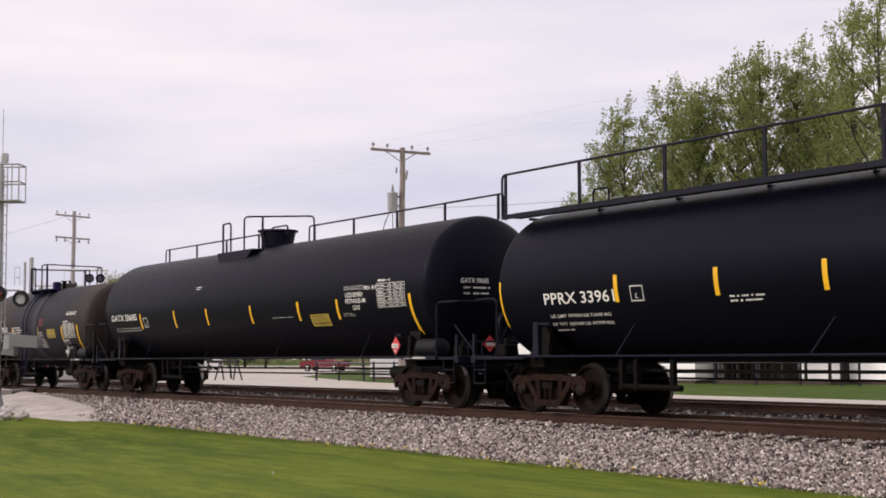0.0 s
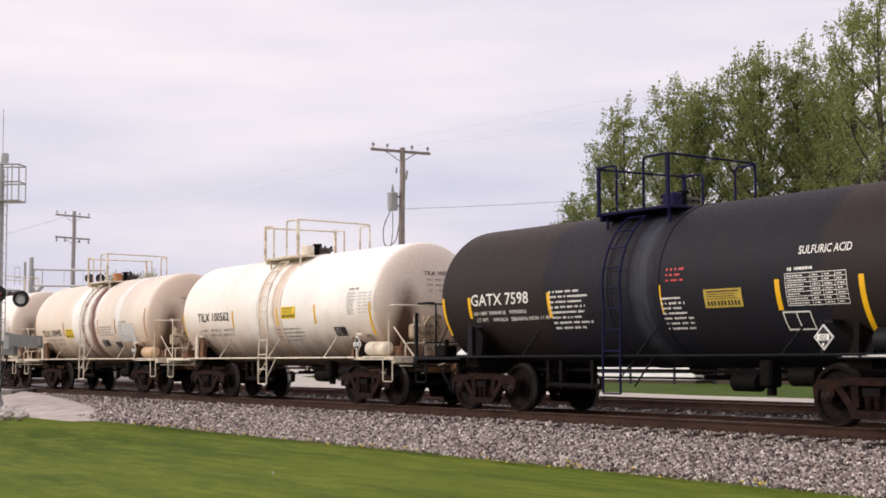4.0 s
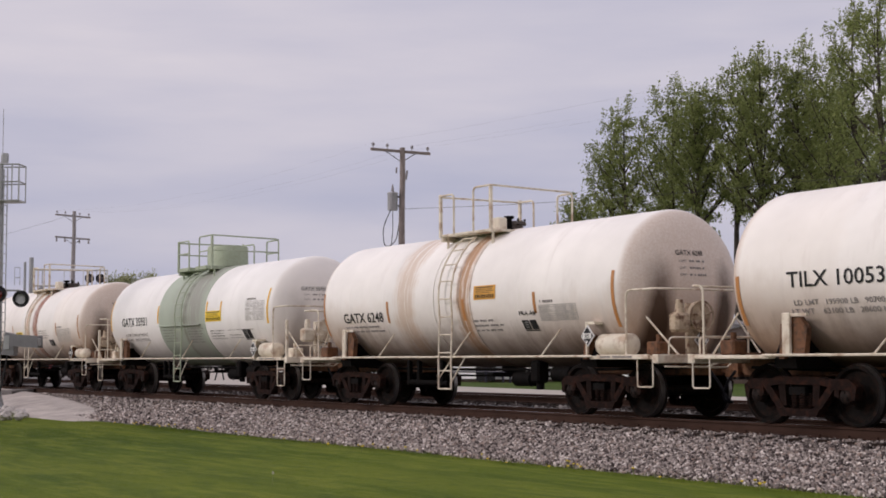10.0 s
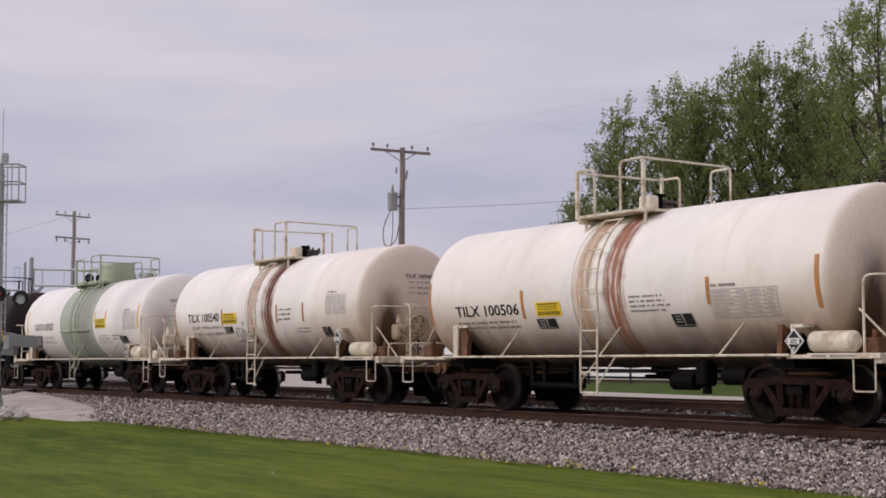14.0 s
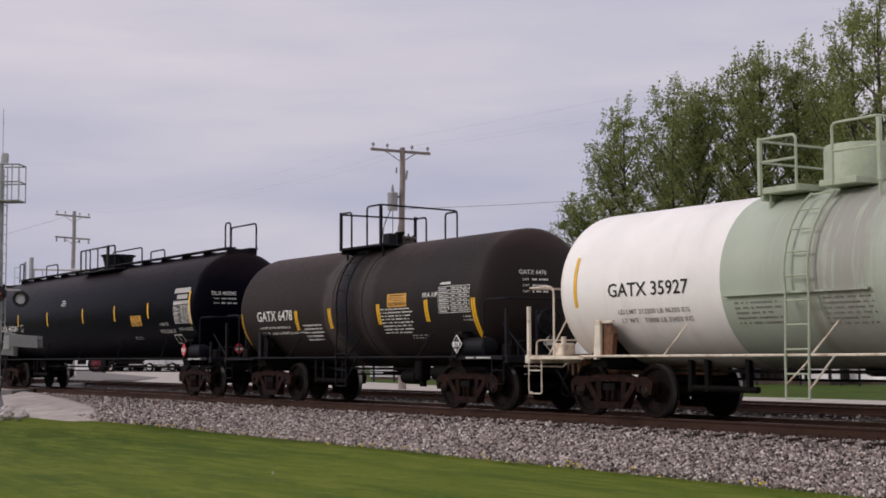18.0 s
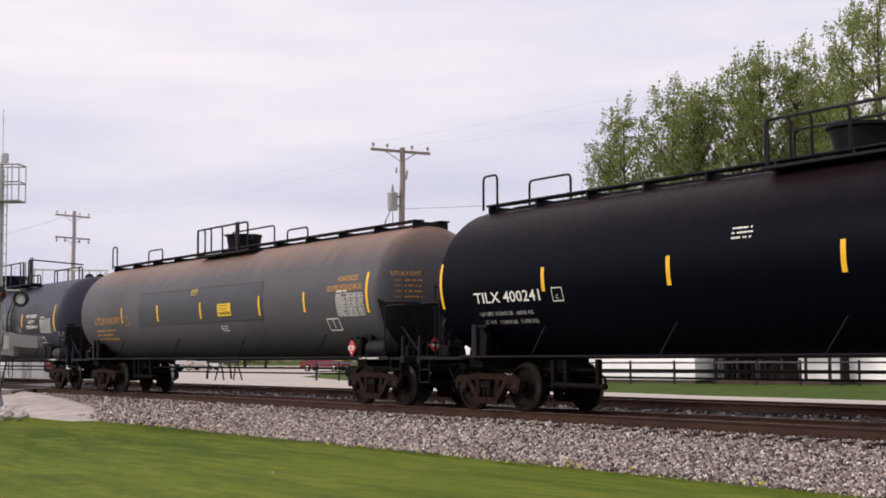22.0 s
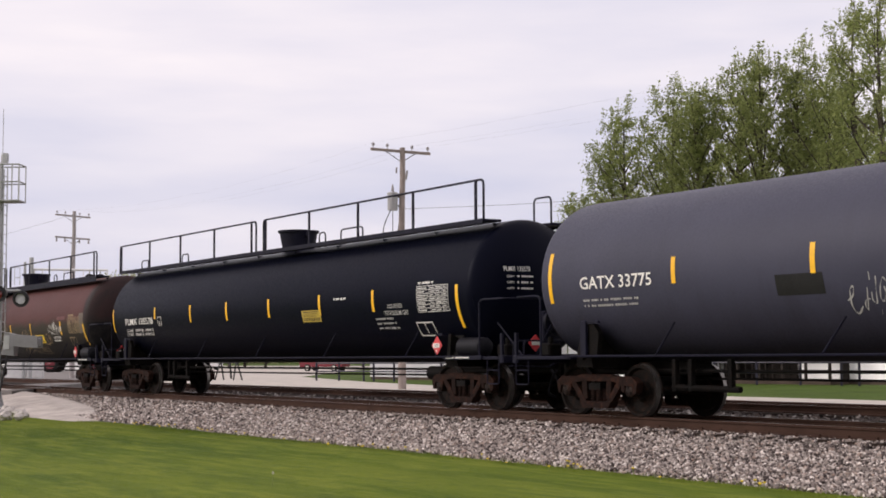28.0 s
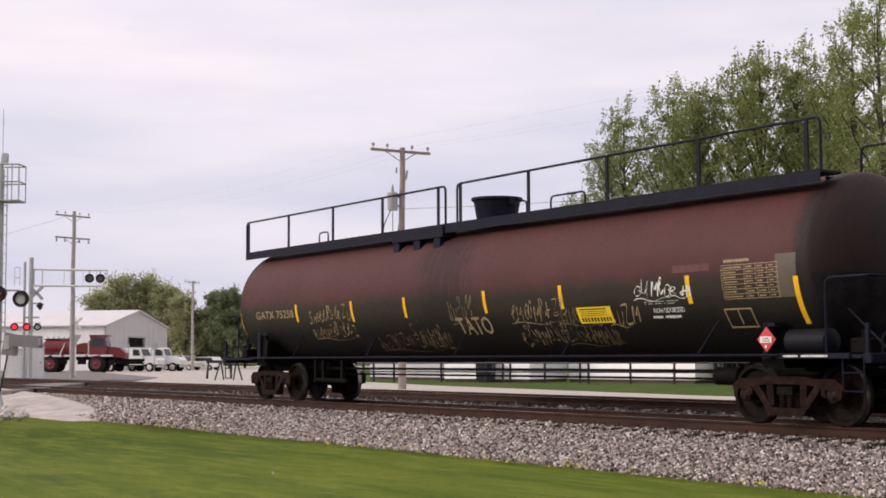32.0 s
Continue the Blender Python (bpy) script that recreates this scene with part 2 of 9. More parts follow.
# ---- mesh building ----
class Shape:
    """Vertices and faces of one part, gathered from simple solids."""

    def __init__(self):
        self.v, self.f = [], []

    def add(self, verts, faces):
        o = len(self.v)
        self.v += [tuple(p) for p in verts]
        self.f += [tuple(i + o for i in f) for f in faces]
        return self

    def box(self, x0, x1, y0, y1, z0, z1, m=None, cut=0.0):
        """A block, its edges chamfered by cut."""
        c = cut
        if c <= 0:
            vs = [Vector((x, y, z)) for z in (z0, z1) for y in (y0, y1) for x in (x0, x1)]
            fs = [(0, 2, 3, 1), (4, 5, 7, 6), (0, 1, 5, 4), (2, 6, 7, 3), (0, 4, 6, 2), (1, 3, 7, 5)]
        else:
            ring = [(x0 + c, y0), (x1 - c, y0), (x1, y0 + c), (x1, y1 - c), (x1 - c, y1), (x0 + c, y1), (x0, y1 - c), (x0, y0 + c)]
            inner = [(x0 + c, y0 + c), (x1 - c, y0 + c), (x1 - c, y0 + c), (x1 - c, y1 - c), (x1 - c, y1 - c), (x0 + c, y1 - c), (x0 + c, y1 - c), (x0 + c, y0 + c)]
            vs = [Vector((*p, z0 + c)) for p in ring] + [Vector((*p, z1 - c)) for p in ring]
            vs += [Vector((x, y, z0)) for x, y in (inner[0], inner[1], inner[3], inner[5])] + [Vector((x, y, z1)) for x, y in (inner[0], inner[1], inner[3], inner[5])]
            fs = [(i, (i + 1) % 8, (i + 1) % 8 + 8, i + 8) for i in range(8)]
            fs += [(16, 19, 18, 17), (20, 21, 22, 23)]
            fs += [(16, 17, 1, 0), (17, 2, 1), (17, 18, 3, 2), (18, 4, 3), (18, 19, 5, 4), (19, 6, 5), (19, 16, 7, 6), (16, 0, 7)]
            fs += [(8, 9, 21, 20), (9, 10, 21), (10, 11, 22, 21), (11, 12, 22), (12, 13, 23, 22), (13, 14, 23), (14, 15, 20, 23), (15, 8, 20)]
        if m is not None:
            vs = [m @ p for p in vs]
        return self.add(vs, fs)

    def prism(self, outline, y0, y1, axis="y"):
        """An outline (convex or not) in x, z pushed through from y0 to y1; axis z: outline in x, y."""
        n = len(outline)
        put = (lambda a, b, d: (a, d, b)) if axis == "y" else ((lambda a, b, d: (a, b, d)) if axis == "z" else (lambda a, b, d: (d, a, b)))
        vs = [put(a, b, y0) for a, b in outline] + [put(a, b, y1) for a, b in outline]
        fs = [tuple(range(n)), tuple(range(2 * n - 1, n - 1, -1))] + [(i, i + n, (i + 1) % n + n, (i + 1) % n) for i in range(n)]
        return self.add(vs, fs)

    def rod(self, a, b, r, r2=None, seg=8, caps=True):
        return self.pipe([a, b], [r, r if r2 is None else r2], seg, caps)

    def pipe(self, pts, r, seg=6, caps=True):
        """A round bar along a line of points."""
        pts = [Vector(p) for p in pts]
        rs = r if isinstance(r, (list, tuple)) else [r] * len(pts)
        o, up = len(self.v), None
        for i, p in enumerate(pts):
            d = (pts[min(i + 1, len(pts) - 1)] - pts[max(i - 1, 0)]).normalized()
            if up is None:
                up = d.orthogonal().normalized()
            up = (up - d * up.dot(d)).normalized()
            side = d.cross(up)
            for k in range(seg):
                a = 2 * math.pi * k / seg
                self.v.append(tuple(p + (up * math.cos(a) + side * math.sin(a)) * rs[i]))
        for i in range(len(pts) - 1):
            for k in range(seg):
                a, b = o + i * seg + k, o + i * seg + (k + 1) % seg
                self.f.append((a, b, b + seg, a + seg))
        if caps:
            self.f.append(tuple(o + k for k in range(seg))[::-1])
            self.f.append(tuple(o + (len(pts) - 1) * seg + k for k in range(seg)))
        return self

    def lathe(self, profile, seg=24, axis="x", at=(0, 0, 0)):
        """A body of revolution: profile of (place along the axis, radius)."""
        o = len(self.v)
        for d, r in profile:
            for k in range(seg):
                a = 2 * math.pi * k / seg
                c, s = r * math.cos(a), r * math.sin(a)
                q = (d, c, s) if axis == "x" else ((s, d, c) if axis == "y" else (c, s, d))
                self.v.append((q[0] + at[0], q[1] + at[1], q[2] + at[2]))
        n = len(profile)
        for i in range(n - 1):
            for k in range(seg):
                a, b = o + i * seg + k, o + i * seg + (k + 1) % seg
                self.f.append((a, a + seg, b + seg, b))
        self.f.append(tuple(o + k for k in range(seg)))
        self.f.append(tuple(o + (n - 1) * seg + k for k in range(seg))[::-1])
        return self

    def mesh(self, name, mat, smooth=35):
        me = bpy.data.meshes.new(name)
        me.from_pydata(self.v, [], self.f)
        if mat:
            me.materials.append(mat)
        bm = bmesh.new()
        bm.from_mesh(me)
        bmesh.ops.recalc_face_normals(bm, faces=bm.faces)
        bm.to_mesh(me)
        bm.free()
        if smooth:
            me.polygons.foreach_set("use_smooth", [True] * len(me.polygons))
            me.set_sharp_from_angle(angle=radians(smooth))
        return me


def rounded(pts, r, n=4):
    """A line of points with its corners rounded."""
    pts = [Vector(p) for p in pts]
    out = [pts[0]]
    for a, b, c in zip(pts, pts[1:], pts[2:]):
        k = min(r, (a - b).length / 2, (c - b).length / 2)
        p, q = b + (a - b).normalized() * k, b + (c - b).normalized() * k
        for i in range(n + 1):
            t = i / n
            out.append(p * (1 - t) ** 2 + b * 2 * t * (1 - t) + q * t * t)
    return out + [pts[-1]]


def part(name, shape, material, parent, label="", m=None, smooth=35, kind=""):
    """Link a Shape, or a mesh that is shared, as one mesh object under a thing or part."""
    me = shape.mesh(name, material, smooth) if isinstance(shape, Shape) else shape
    ob = new(name, me)
    ob.parent = parent
    if m is not None:
        ob.matrix_basis = m
    return tagged(ob, label, kind=kind)


def thing(name, label, category, m=None, group="", kind=""):
    ob = new(name)
    ob.empty_display_size = 0.2
    if m is not None:
        ob.matrix_basis = m
    return tagged(ob, label, category, group, kind)


def solid(name, shape, material, label="", category="", kind="", smooth=35, m=None):
    ob = new(name, shape.mesh(name, material, smooth))
    if m is not None:
        ob.matrix_basis = m
    return tagged(ob, label, category, "", kind)


# ---- ground ----
def mown(nt, c):
    """Pale and dark swaths that the mower left."""
    co = node(nt, "TexCoord")
    for scale, turn, lo, hi, amount, tint in (((0.09, 0.62, 1.0), 0.30, 0.42, 0.60, 0.75, (0.152, 0.190, 0.015)), ((0.13, 0.75, 1.0), 0.34, 0.50, 0.66, 0.55, (0.048, 0.090, 0.006)), ((0.42, 2.1, 1.0), 0.22, 0.50, 0.64, 0.65, (0.180, 0.215, 0.024)), ((1.1, 3.4, 1.0), 0.5, 0.54, 0.68, 0.5, (0.046, 0.088, 0.006)), ((0.9, 5.5, 1.0), 0.27, 0.53, 0.66, 0.55, (0.188, 0.226, 0.027)), ((4.0, 7.0, 1.0), 0.1, 0.52, 0.70, 0.4, (0.044, 0.084, 0.006))):
        mp = node(nt, "Mapping", Scale=scale, Rotation=(0, 0, turn), Location=(turn * 40, 0, 0))
        nz = node(nt, "TexNoise", Scale=1.0, Detail=2.5)
        nt.links.new(co.outputs["Object"], mp.inputs["Vector"])
        nt.links.new(mp.outputs["Vector"], nz.inputs["Vector"])
        c = mixed(nt, ranged(nt, nz.outputs["Fac"], lo, hi, 0.0, amount), c, tint)
    return c


def ground_mat():
    m, nt, bsdf = nodes_of("mown_grass")
    big, mid, fine = grain(nt, 0.25, (1, 1, 1), 3), grain(nt, 2.5), grain(nt, 60, (1, 1, 1), 3)
    c = mixed(nt, ranged(nt, big, 0.35, 0.65), (0.062, 0.103, 0.003), (0.086, 0.129, 0.004))
    c = mixed(nt, ranged(nt, mid, 0.4, 0.7, 0, 0.5), c, (0.074, 0.136, 0.006))
    c = mown(nt, c)
    c = mixed(nt, ranged(nt, grain(nt, 9, (1, 1, 1), 4), 0.5, 0.72, 0, 0.5), c, (0.125, 0.175, 0.016))
    c = mixed(nt, ranged(nt, fine, 0.5, 0.75, 0, 0.6), c, (0.045, 0.085, 0.005))
    nt.links.new(c, bsdf.inputs["Base Color"])
    bsdf.inputs["Roughness"].default_value = 0.9
    bsdf.inputs["Specular IOR Level"].default_value = 0.2
    bumped(nt, bsdf, fine, 0.6, 0.03)
    return m


GRASS = ground_mat()
# the trees' shade beyond the tracks is put into this darker grass colour
FIELD = plain("shaded_field_grass", (0.055, 0.092, 0.014), 0.9, 0, 0.3, 0.4, 30, 0.5, (0.09, 0.12, 0.03), 0.5)
DIRT = plain("ballast_bed", (0.10, 0.09, 0.085), 0.95, 0, 0.4, 3, 60, 0.6, (0.16, 0.145, 0.135), 0.6)
DARK_BED = plain("dark_ballast_bed", (0.028, 0.022, 0.02), 0.95, 0, 0.4, 3, 60, 0.6, (0.06, 0.05, 0.047), 0.6)
PALE_GRAVEL = plain("pale_gravel", (0.46, 0.42, 0.38), 0.95, 0, 0.2, 1.2, 50, 0.4)
ASPHALT = plain("worn_asphalt", (0.17, 0.155, 0.15), 0.9, 0, 0.2, 1.0, 60, 0.25)
CONCRETE = plain("weathered_concrete", (0.47, 0.42, 0.39), 0.9, 0, 0.3, 1.4, 22, 0.9, (0.30, 0.26, 0.24), 0.45)


def ground_height(x, y):
    """The lie of the land: lawn, track bed, low ground beyond, a road that climbs to the crossing."""
    if y < -4.3:
        z = -0.57
    elif y < -1.5:
        t = (y + 4.3) / 2.8
        z = -0.57 + t * 0.32
    elif y < 9.5:
        z = -0.25
    elif y < 12:
        z = -0.25 - (y - 9.5) / 2.5 * 0.10
    else:
        z = -0.35
    return z


def build_ground():
    xs = sorted(set([-3000, -1500, -800, -400, -250] + [-160 + 4 * i for i in range(50)] + [60, 120, 300, 800, 2000]))
    ys = sorted(set([-2000, -800, -300, -120, -60, -40, -30, -20, -12, -8, -5, -4.3, -3.6, -2.9, -2.2, -1.5, 0, 4, 7, 9.5, 10.7, 12, 16, 20, 24, 30, 40, 60, 100, 160, 260, 400, 800, 1600, 3000]))
    s = Shape()
    s.v = [(x, y, ground_height(x, y)) for y in ys for x in xs]
    n = len(xs)
    s.f = [(j * n + i, j * n + i + 1, (j + 1) * n + i + 1, (j + 1) * n + i) for j in range(len(ys) - 1) for i in range(n - 1)]
    ob = solid("ground", s, GRASS, "green mown lawn and open ground round the railway", "ground", "structure", smooth=60)
    # the railway's stone bed lies in the same sheet
    me = ob.data
    me.materials.append(DIRT)
    me.materials.append(DARK_BED)
    me.materials.append(FIELD)
    for p in me.polygons:
        cx, cy = p.center.x, p.center.y
        if -4.3 < cy < -1.5:
            p.material_index = 1
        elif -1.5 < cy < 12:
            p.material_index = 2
        elif cy > 12:
            p.material_index = 3
    return ob


build_ground()


def sheet(name, outline, z, mat, label, category, thick=0.05):
    s = Shape().prism(outline, z - thick, z, axis="z")
    return solid(name, s, mat, label, category, "structure", smooth=0)


# ---- tracks ----
RAIL_OUTLINE = [(-0.07, -0.17), (0.07, -0.17), (0.07, -0.155), (0.012, -0.135), (0.012, -0.045), (0.036, -0.035), (0.036, -0.006), (0.028, 0.0), (-0.028, 0.0), (-0.036, -0.006), (-0.036, -0.035), (-0.012, -0.045), (-0.012, -0.135), (-0.07, -0.155)]
TRACKS = {"near": 0.0, "far": 6.75}
RAIL_AT = 0.755


def build_track(name, y, label):
    tr = thing(name, label, "railway track", pose(0, y, 0), kind="structure")
    for side in (-1, 1):
        rail = Shape().prism([(side * RAIL_AT + a, b) for a, b in RAIL_OUTLINE], -420, 160, axis="x")
        ob = part("rail", rail, RAIL_STEEL, tr, "rusty steel rail with a worn bright head")
        ob.data.materials.append(RAIL_HEAD)
        for p in ob.data.polygons:
            if p.normal.z > 0.9 and p.center.z > -0.02:
                p.material_index = 1
    return tr


near_track = build_track("near_track", TRACKS["near"], "railway track with brown rails on wooden ties")
far_track = build_track("far_track", TRACKS["far"], "second railway track with rusty rails on dark ties")


# ---- the train ----
def rotated(a, b, c):
    return pose(0, 0, 0, a, b, c)


def side_frame_shape():
    """Cast side frame of a freight truck: top member, sloping legs, columns, jaws over the bearings."""
    s = Shape()
    y0, y1 = -0.075, 0.075
    s.prism([(-1.12, 0.60), (-0.98, 0.70), (-0.55, 0.70), (-0.40, 0.735), (0.40, 0.735), (0.55, 0.70), (0.98, 0.70), (1.12, 0.60), (1.12, 0.55), (0.70, 0.57), (0.40, 0.615), (-0.40, 0.615), (-0.70, 0.57), (-1.12, 0.55)], y0, y1)
    for k in (-1, 1):
        leg = [(k * 0.74, 0.60), (k * 0.58, 0.60), (k * 0.20, 0.17), (k * 0.36, 0.17)]
        s.prism(leg, y0 + 0.01, y1 - 0.01)
        s.prism([(k * 0.42, 0.63), (k * 0.28, 0.63), (k * 0.26, 0.30), (k * 0.38, 0.30)], y0 + 0.02, y1 - 0.02)
        s.prism([(k * 0.72, 0.58), (k * 0.80, 0.58), (k * 0.79, 0.42), (k * 0.70, 0.46)], y0, y1)
        s.prism([(k * 1.12, 0.58), (k * 1.03, 0.58), (k * 1.02, 0.40), (k * 1.09, 0.40)], y0, y1)
    s.prism([(-0.44, 0.26), (0.44, 0.26), (0.36, 0.14), (-0.36, 0.14)], y0 - 0.02, y1 + 0.02)
    return s


def spring_shape(x, y):
    s = Shape()
    pts = [(x + 0.055 * math.cos(i * 0.9), y + 0.055 * math.sin(i * 0.9), 0.26 + 0.22 * i / 42) for i in range(43)]
    return s.pipe(pts, 0.016, 5)


def wheelset_shape():
    s = Shape().rod((0, -0.80, 0), (0, 0.80, 0), 0.085, seg=12)
    for k in (-1, 1):
        prof = [(0.69, 0.10), (0.69, 0.17), (0.725, 0.20), (0.735, 0.36), (0.70, 0.395), (0.685, 0.40), (0.685, 0.485), (0.715, 0.485), (0.73, 0.460), (0.82, 0.455), (0.825, 0.45), (0.825, 0.395), (0.80, 0.385), (0.765, 0.36), (0.755, 0.20), (0.80, 0.165), (0.80, 0.10)]
        s.lathe([(k * d, r) for d, r in prof], 36, "y")
    return s


def bearing_shape():
    s = Shape().lathe([(0.0, 0.05), (0.0, 0.105), (0.02, 0.12), (0.13, 0.12), (0.15, 0.10), (0.165, 0.075), (0.17, 0.03)], 16, "y")
    for i in range(3):
        a = 2 * math.pi * i / 3
        s.rod((0.055 * math.sin(a), 0.155, 0.055 * math.cos(a)), (0.055 * math.sin(a), 0.185, 0.055 * math.cos(a)), 0.018, seg=6)
    return s


def bolster_shape():
    s = Shape().prism([(-0.20, 0.44), (0.20, 0.44), (0.22, 0.60), (0.12, 0.68), (-0.12, 0.68), (-0.22, 0.60)], -0.92, 0.92)
    s.prism([(-0.16, 0.46), (0.16, 0.46), (0.16, 0.58), (-0.16, 0.58)], -1.10, 1.10)
    return s.lathe([(0.66, 0.10), (0.66, 0.2), (0.80, 0.2), (0.80, 0.1)], 16, "z")


def brake_beam_shape(k):
    s = Shape().box(k * 0.36 - 0.05, k * 0.36 + 0.05, -0.68, 0.68, 0.36, 0.45, cut=0.01)
    for y in (-0.72, 0.72):
        s.prism([(k * 0.36, 0.28), (k * 0.42, 0.30), (k * 0.41, 0.42), (k * 0.40, 0.55), (k * 0.34, 0.55)], y - 0.05, y + 0.05)
    return s


SIDE_FRAME = side_frame_shape().mesh("side_frame", TRUCK_RUST)
BOLSTER = bolster_shape().mesh("bolster", TRUCK_DARK)
WHEELSET = wheelset_shape().mesh("wheelset", WHEEL_STEEL, 30)
WHEELSET.materials.append(WHEEL_RIM)
for f in WHEELSET.polygons:
    if abs(f.center.y) > 0.73 and 0.45 < math.hypot(f.center.x, f.center.z) < 0.47 and abs(f.normal.y) < 0.4:
        f.material_index = 1
BEARING_CAP = bearing_shape().mesh("bearing", BEARING)
ADAPTER = Shape().prism([(-0.16, 0.10), (0.16, 0.10), (0.13, -0.03), (0.10, 0.04), (-0.10, 0.04), (-0.13, -0.03)], -0.08, 0.08).mesh("bearing_adapter", TRUCK_RUST)
SPRINGS = [spring_shape(x, y).mesh("spring", TRUCK_RUST) for x, y in ((-0.14, 0.03), (0.02, 0.03), (0.16, 0.03), (-0.06, -0.05), (0.09, -0.05))]
BRAKE_BEAMS = [brake_beam_shape(k).mesh("brake_beam", TRUCK_DARK) for k in (-1, 1)]
AXLE = 0.889
WHEELSETS = []


def build_truck(car, x):
    tr = new("truck")
    tr.parent = car
    tr.location = (x, 0, 0)
    tagged(tr, "four-wheeled freight truck of rusty cast steel")
    part("bolster", BOLSTER, None, tr)
    for k in (-1, 1):
        part("side_frame", SIDE_FRAME, None, tr, m=pose(0, k * 1.0, 0))
        part("brake_beam", BRAKE_BEAMS[(k + 1) // 2], None, tr)
        for sp in SPRINGS:
            part("spring", sp, None, tr, m=pose(0, k * 1.0, 0))
        for e in (-1, 1):
            part("bearing_adapter", ADAPTER, None, tr, m=pose(e * AXLE, k * 1.0, 0.50))
    for e in (-1, 1):
        ws = part("wheelset", WHEELSET, None, tr, "steel wheels on a rolling axle", m=pose(e * AXLE, 0, 0.457))
        WHEELSETS.append((ws, e * AXLE))
        for k in (-1, 1):
            part("bearing", BEARING_CAP, None, tr, m=pose(e * AXLE, k * 0.90, 0.457, 0, 0, 0 if k > 0 else 180))
    return tr


HEAD = 1.95
OVER = 0.82


def tank_shape(R, zc, half, rear, depth, seams=(), seg=72, n=18):
    prof = []
    curve = [(math.cos(math.pi / 2 * i / n) ** (2 / HEAD), math.sin(math.pi / 2 * i / n) ** (2 / HEAD)) for i in range(n + 1)]
    for a, b in curve:
        prof.append((-rear - depth * a, max(0.02, R * b)))
    for x in seams:
        prof += [(x - 0.12, R), (x - 0.03, R), (x - 0.02, R + 0.003), (x + 0.02, R + 0.003), (x + 0.03, R), (x + 0.12, R)]
    for a, b in reversed(curve):
        prof.append((half + depth * a, max(0.02, R * b)))
    return Shape().lathe(prof, seg, "x", (0, 0, zc))


class Tank:
    """Where things lie on a tank's skin."""

    def __init__(self, R, zc, half, rear, depth):
        self.R, self.zc, self.half, self.rear, self.depth, self.slip = R, zc, half, rear, depth, 0.0

    def side(self, x, z, off=0.006):
        r = self.R
        x -= self.slip
        if x > self.half or x < -self.rear:
            q = min(0.98, (x - self.half if x > 0 else -x - self.rear) / self.depth)
            r = self.R * (1 - q ** HEAD) ** (1 / HEAD)
        s = max(-0.999, min(0.999, (z - self.zc) / r))
        r += off
        return (x, -r * math.sqrt(1 - s * s), self.zc + r * s)

    def arc(self, x, a, off=0.006):
        """a: angle up from the near side, in degrees."""
        r = self.R + off
        return (x, -r * math.cos(radians(a)), self.zc + r * math.sin(radians(a)))

    def head(self, y, z, off=0.006):
        q = min(0.985, math.hypot(y, z - self.zc) / self.R) ** HEAD
        return (self.half + self.depth * (1 - q) ** (1 / HEAD) + off, y, z)


def patch(tank, x0, x1, z0, z1, off=0.006, lean=0.0, shape=None):
    """A thin plate bent to the tank's side."""
    s = shape or Shape()
    n = max(1, int(abs(z1 - z0) / 0.08))
    o = len(s.v)
    for i in range(n + 1):
        z = z0 + (z1 - z0) * i / n
        k = lean * (z - z0)
        s.v += [tank.side(x0 + k, z, off), tank.side(x1 + k, z, off)]
    s.f += [(o + 2 * i, o + 2 * i + 1, o + 2 * i + 3, o + 2 * i + 2) for i in range(n)]
    return s


TEXTS = {}


def letters(body, size, wide=1.0):
    """The outline of a word as flat triangles: points and faces, its foot at the origin."""
    key = (body, round(size, 3), round(wide, 3))
    if key not in TEXTS:
        cu = bpy.data.curves.new("word", "FONT")
        cu.body, cu.size, cu.resolution_u, cu.offset = body, size / 0.80, 2, size * 0.012
        ob = bpy.data.objects.new("word", cu)
        scene.collection.objects.link(ob)
        me = ob.to_mesh()
        pts = [(v.co.x * wide, v.co.y) for v in me.vertices]
        fcs = [tuple(p.vertices) for p in me.polygons]
        ob.to_mesh_clear()
        bpy.data.objects.remove(ob)
        TEXTS[key] = (pts, fcs)
    return TEXTS[key]


def word_on_side(tank, body, x, z, size, wide=1.0, off=0.009, fit=None):
    pts, fcs = letters(body, size, wide)
    if fit and pts:
        k = fit / max(p[0] for p in pts)
        pts = [(p[0] * k, p[1]) for p in pts]
    return Shape().add([tank.side(x + a, z + b, off) for a, b in pts], fcs)


def word_on_head(tank, body, y, z, size, wide=1.0, off=0.012):
    pts, fcs = letters(body, size, wide)
    return Shape().add([tank.head(y + a, z + b, off) for a, b in pts], fcs)


def bars_on_side(tank, x, z, wide, rows, step, thick, rnd, off=0.008):
    """Small writing too fine to read: rows of short bars."""
    s = Shape()
    for i in range(rows):
        a = x
        end = x + wide * rnd.uniform(0.75, 1.0)
        while a < end - 0.03:
            b = min(end, a + rnd.uniform(0.025, 0.06))
            patch(tank, a, b, z - i * step - thick * rnd.uniform(0.8, 1), z - i * step, off, shape=s)
            a = b + (0.012 if rnd.random() < 0.75 else 0.06)
    return s


def bars_on_head(tank, y, z, wide, rows, step, thick, rnd):
    s = Shape()
    for i in range(rows):
        a = y
        while a < y + wide - 0.03:
            b = min(y + wide, a + rnd.uniform(0.025, 0.06))
            top, bot = z - i * step, z - i * step - thick
            s.add([tank.head(a, bot, 0.01), tank.head(b, bot, 0.01), tank.head(b, top, 0.01), tank.head(a, top, 0.01)], [(0, 1, 2, 3)])
            a = b + (0.012 if rnd.random() < 0.75 else 0.05)
    return s


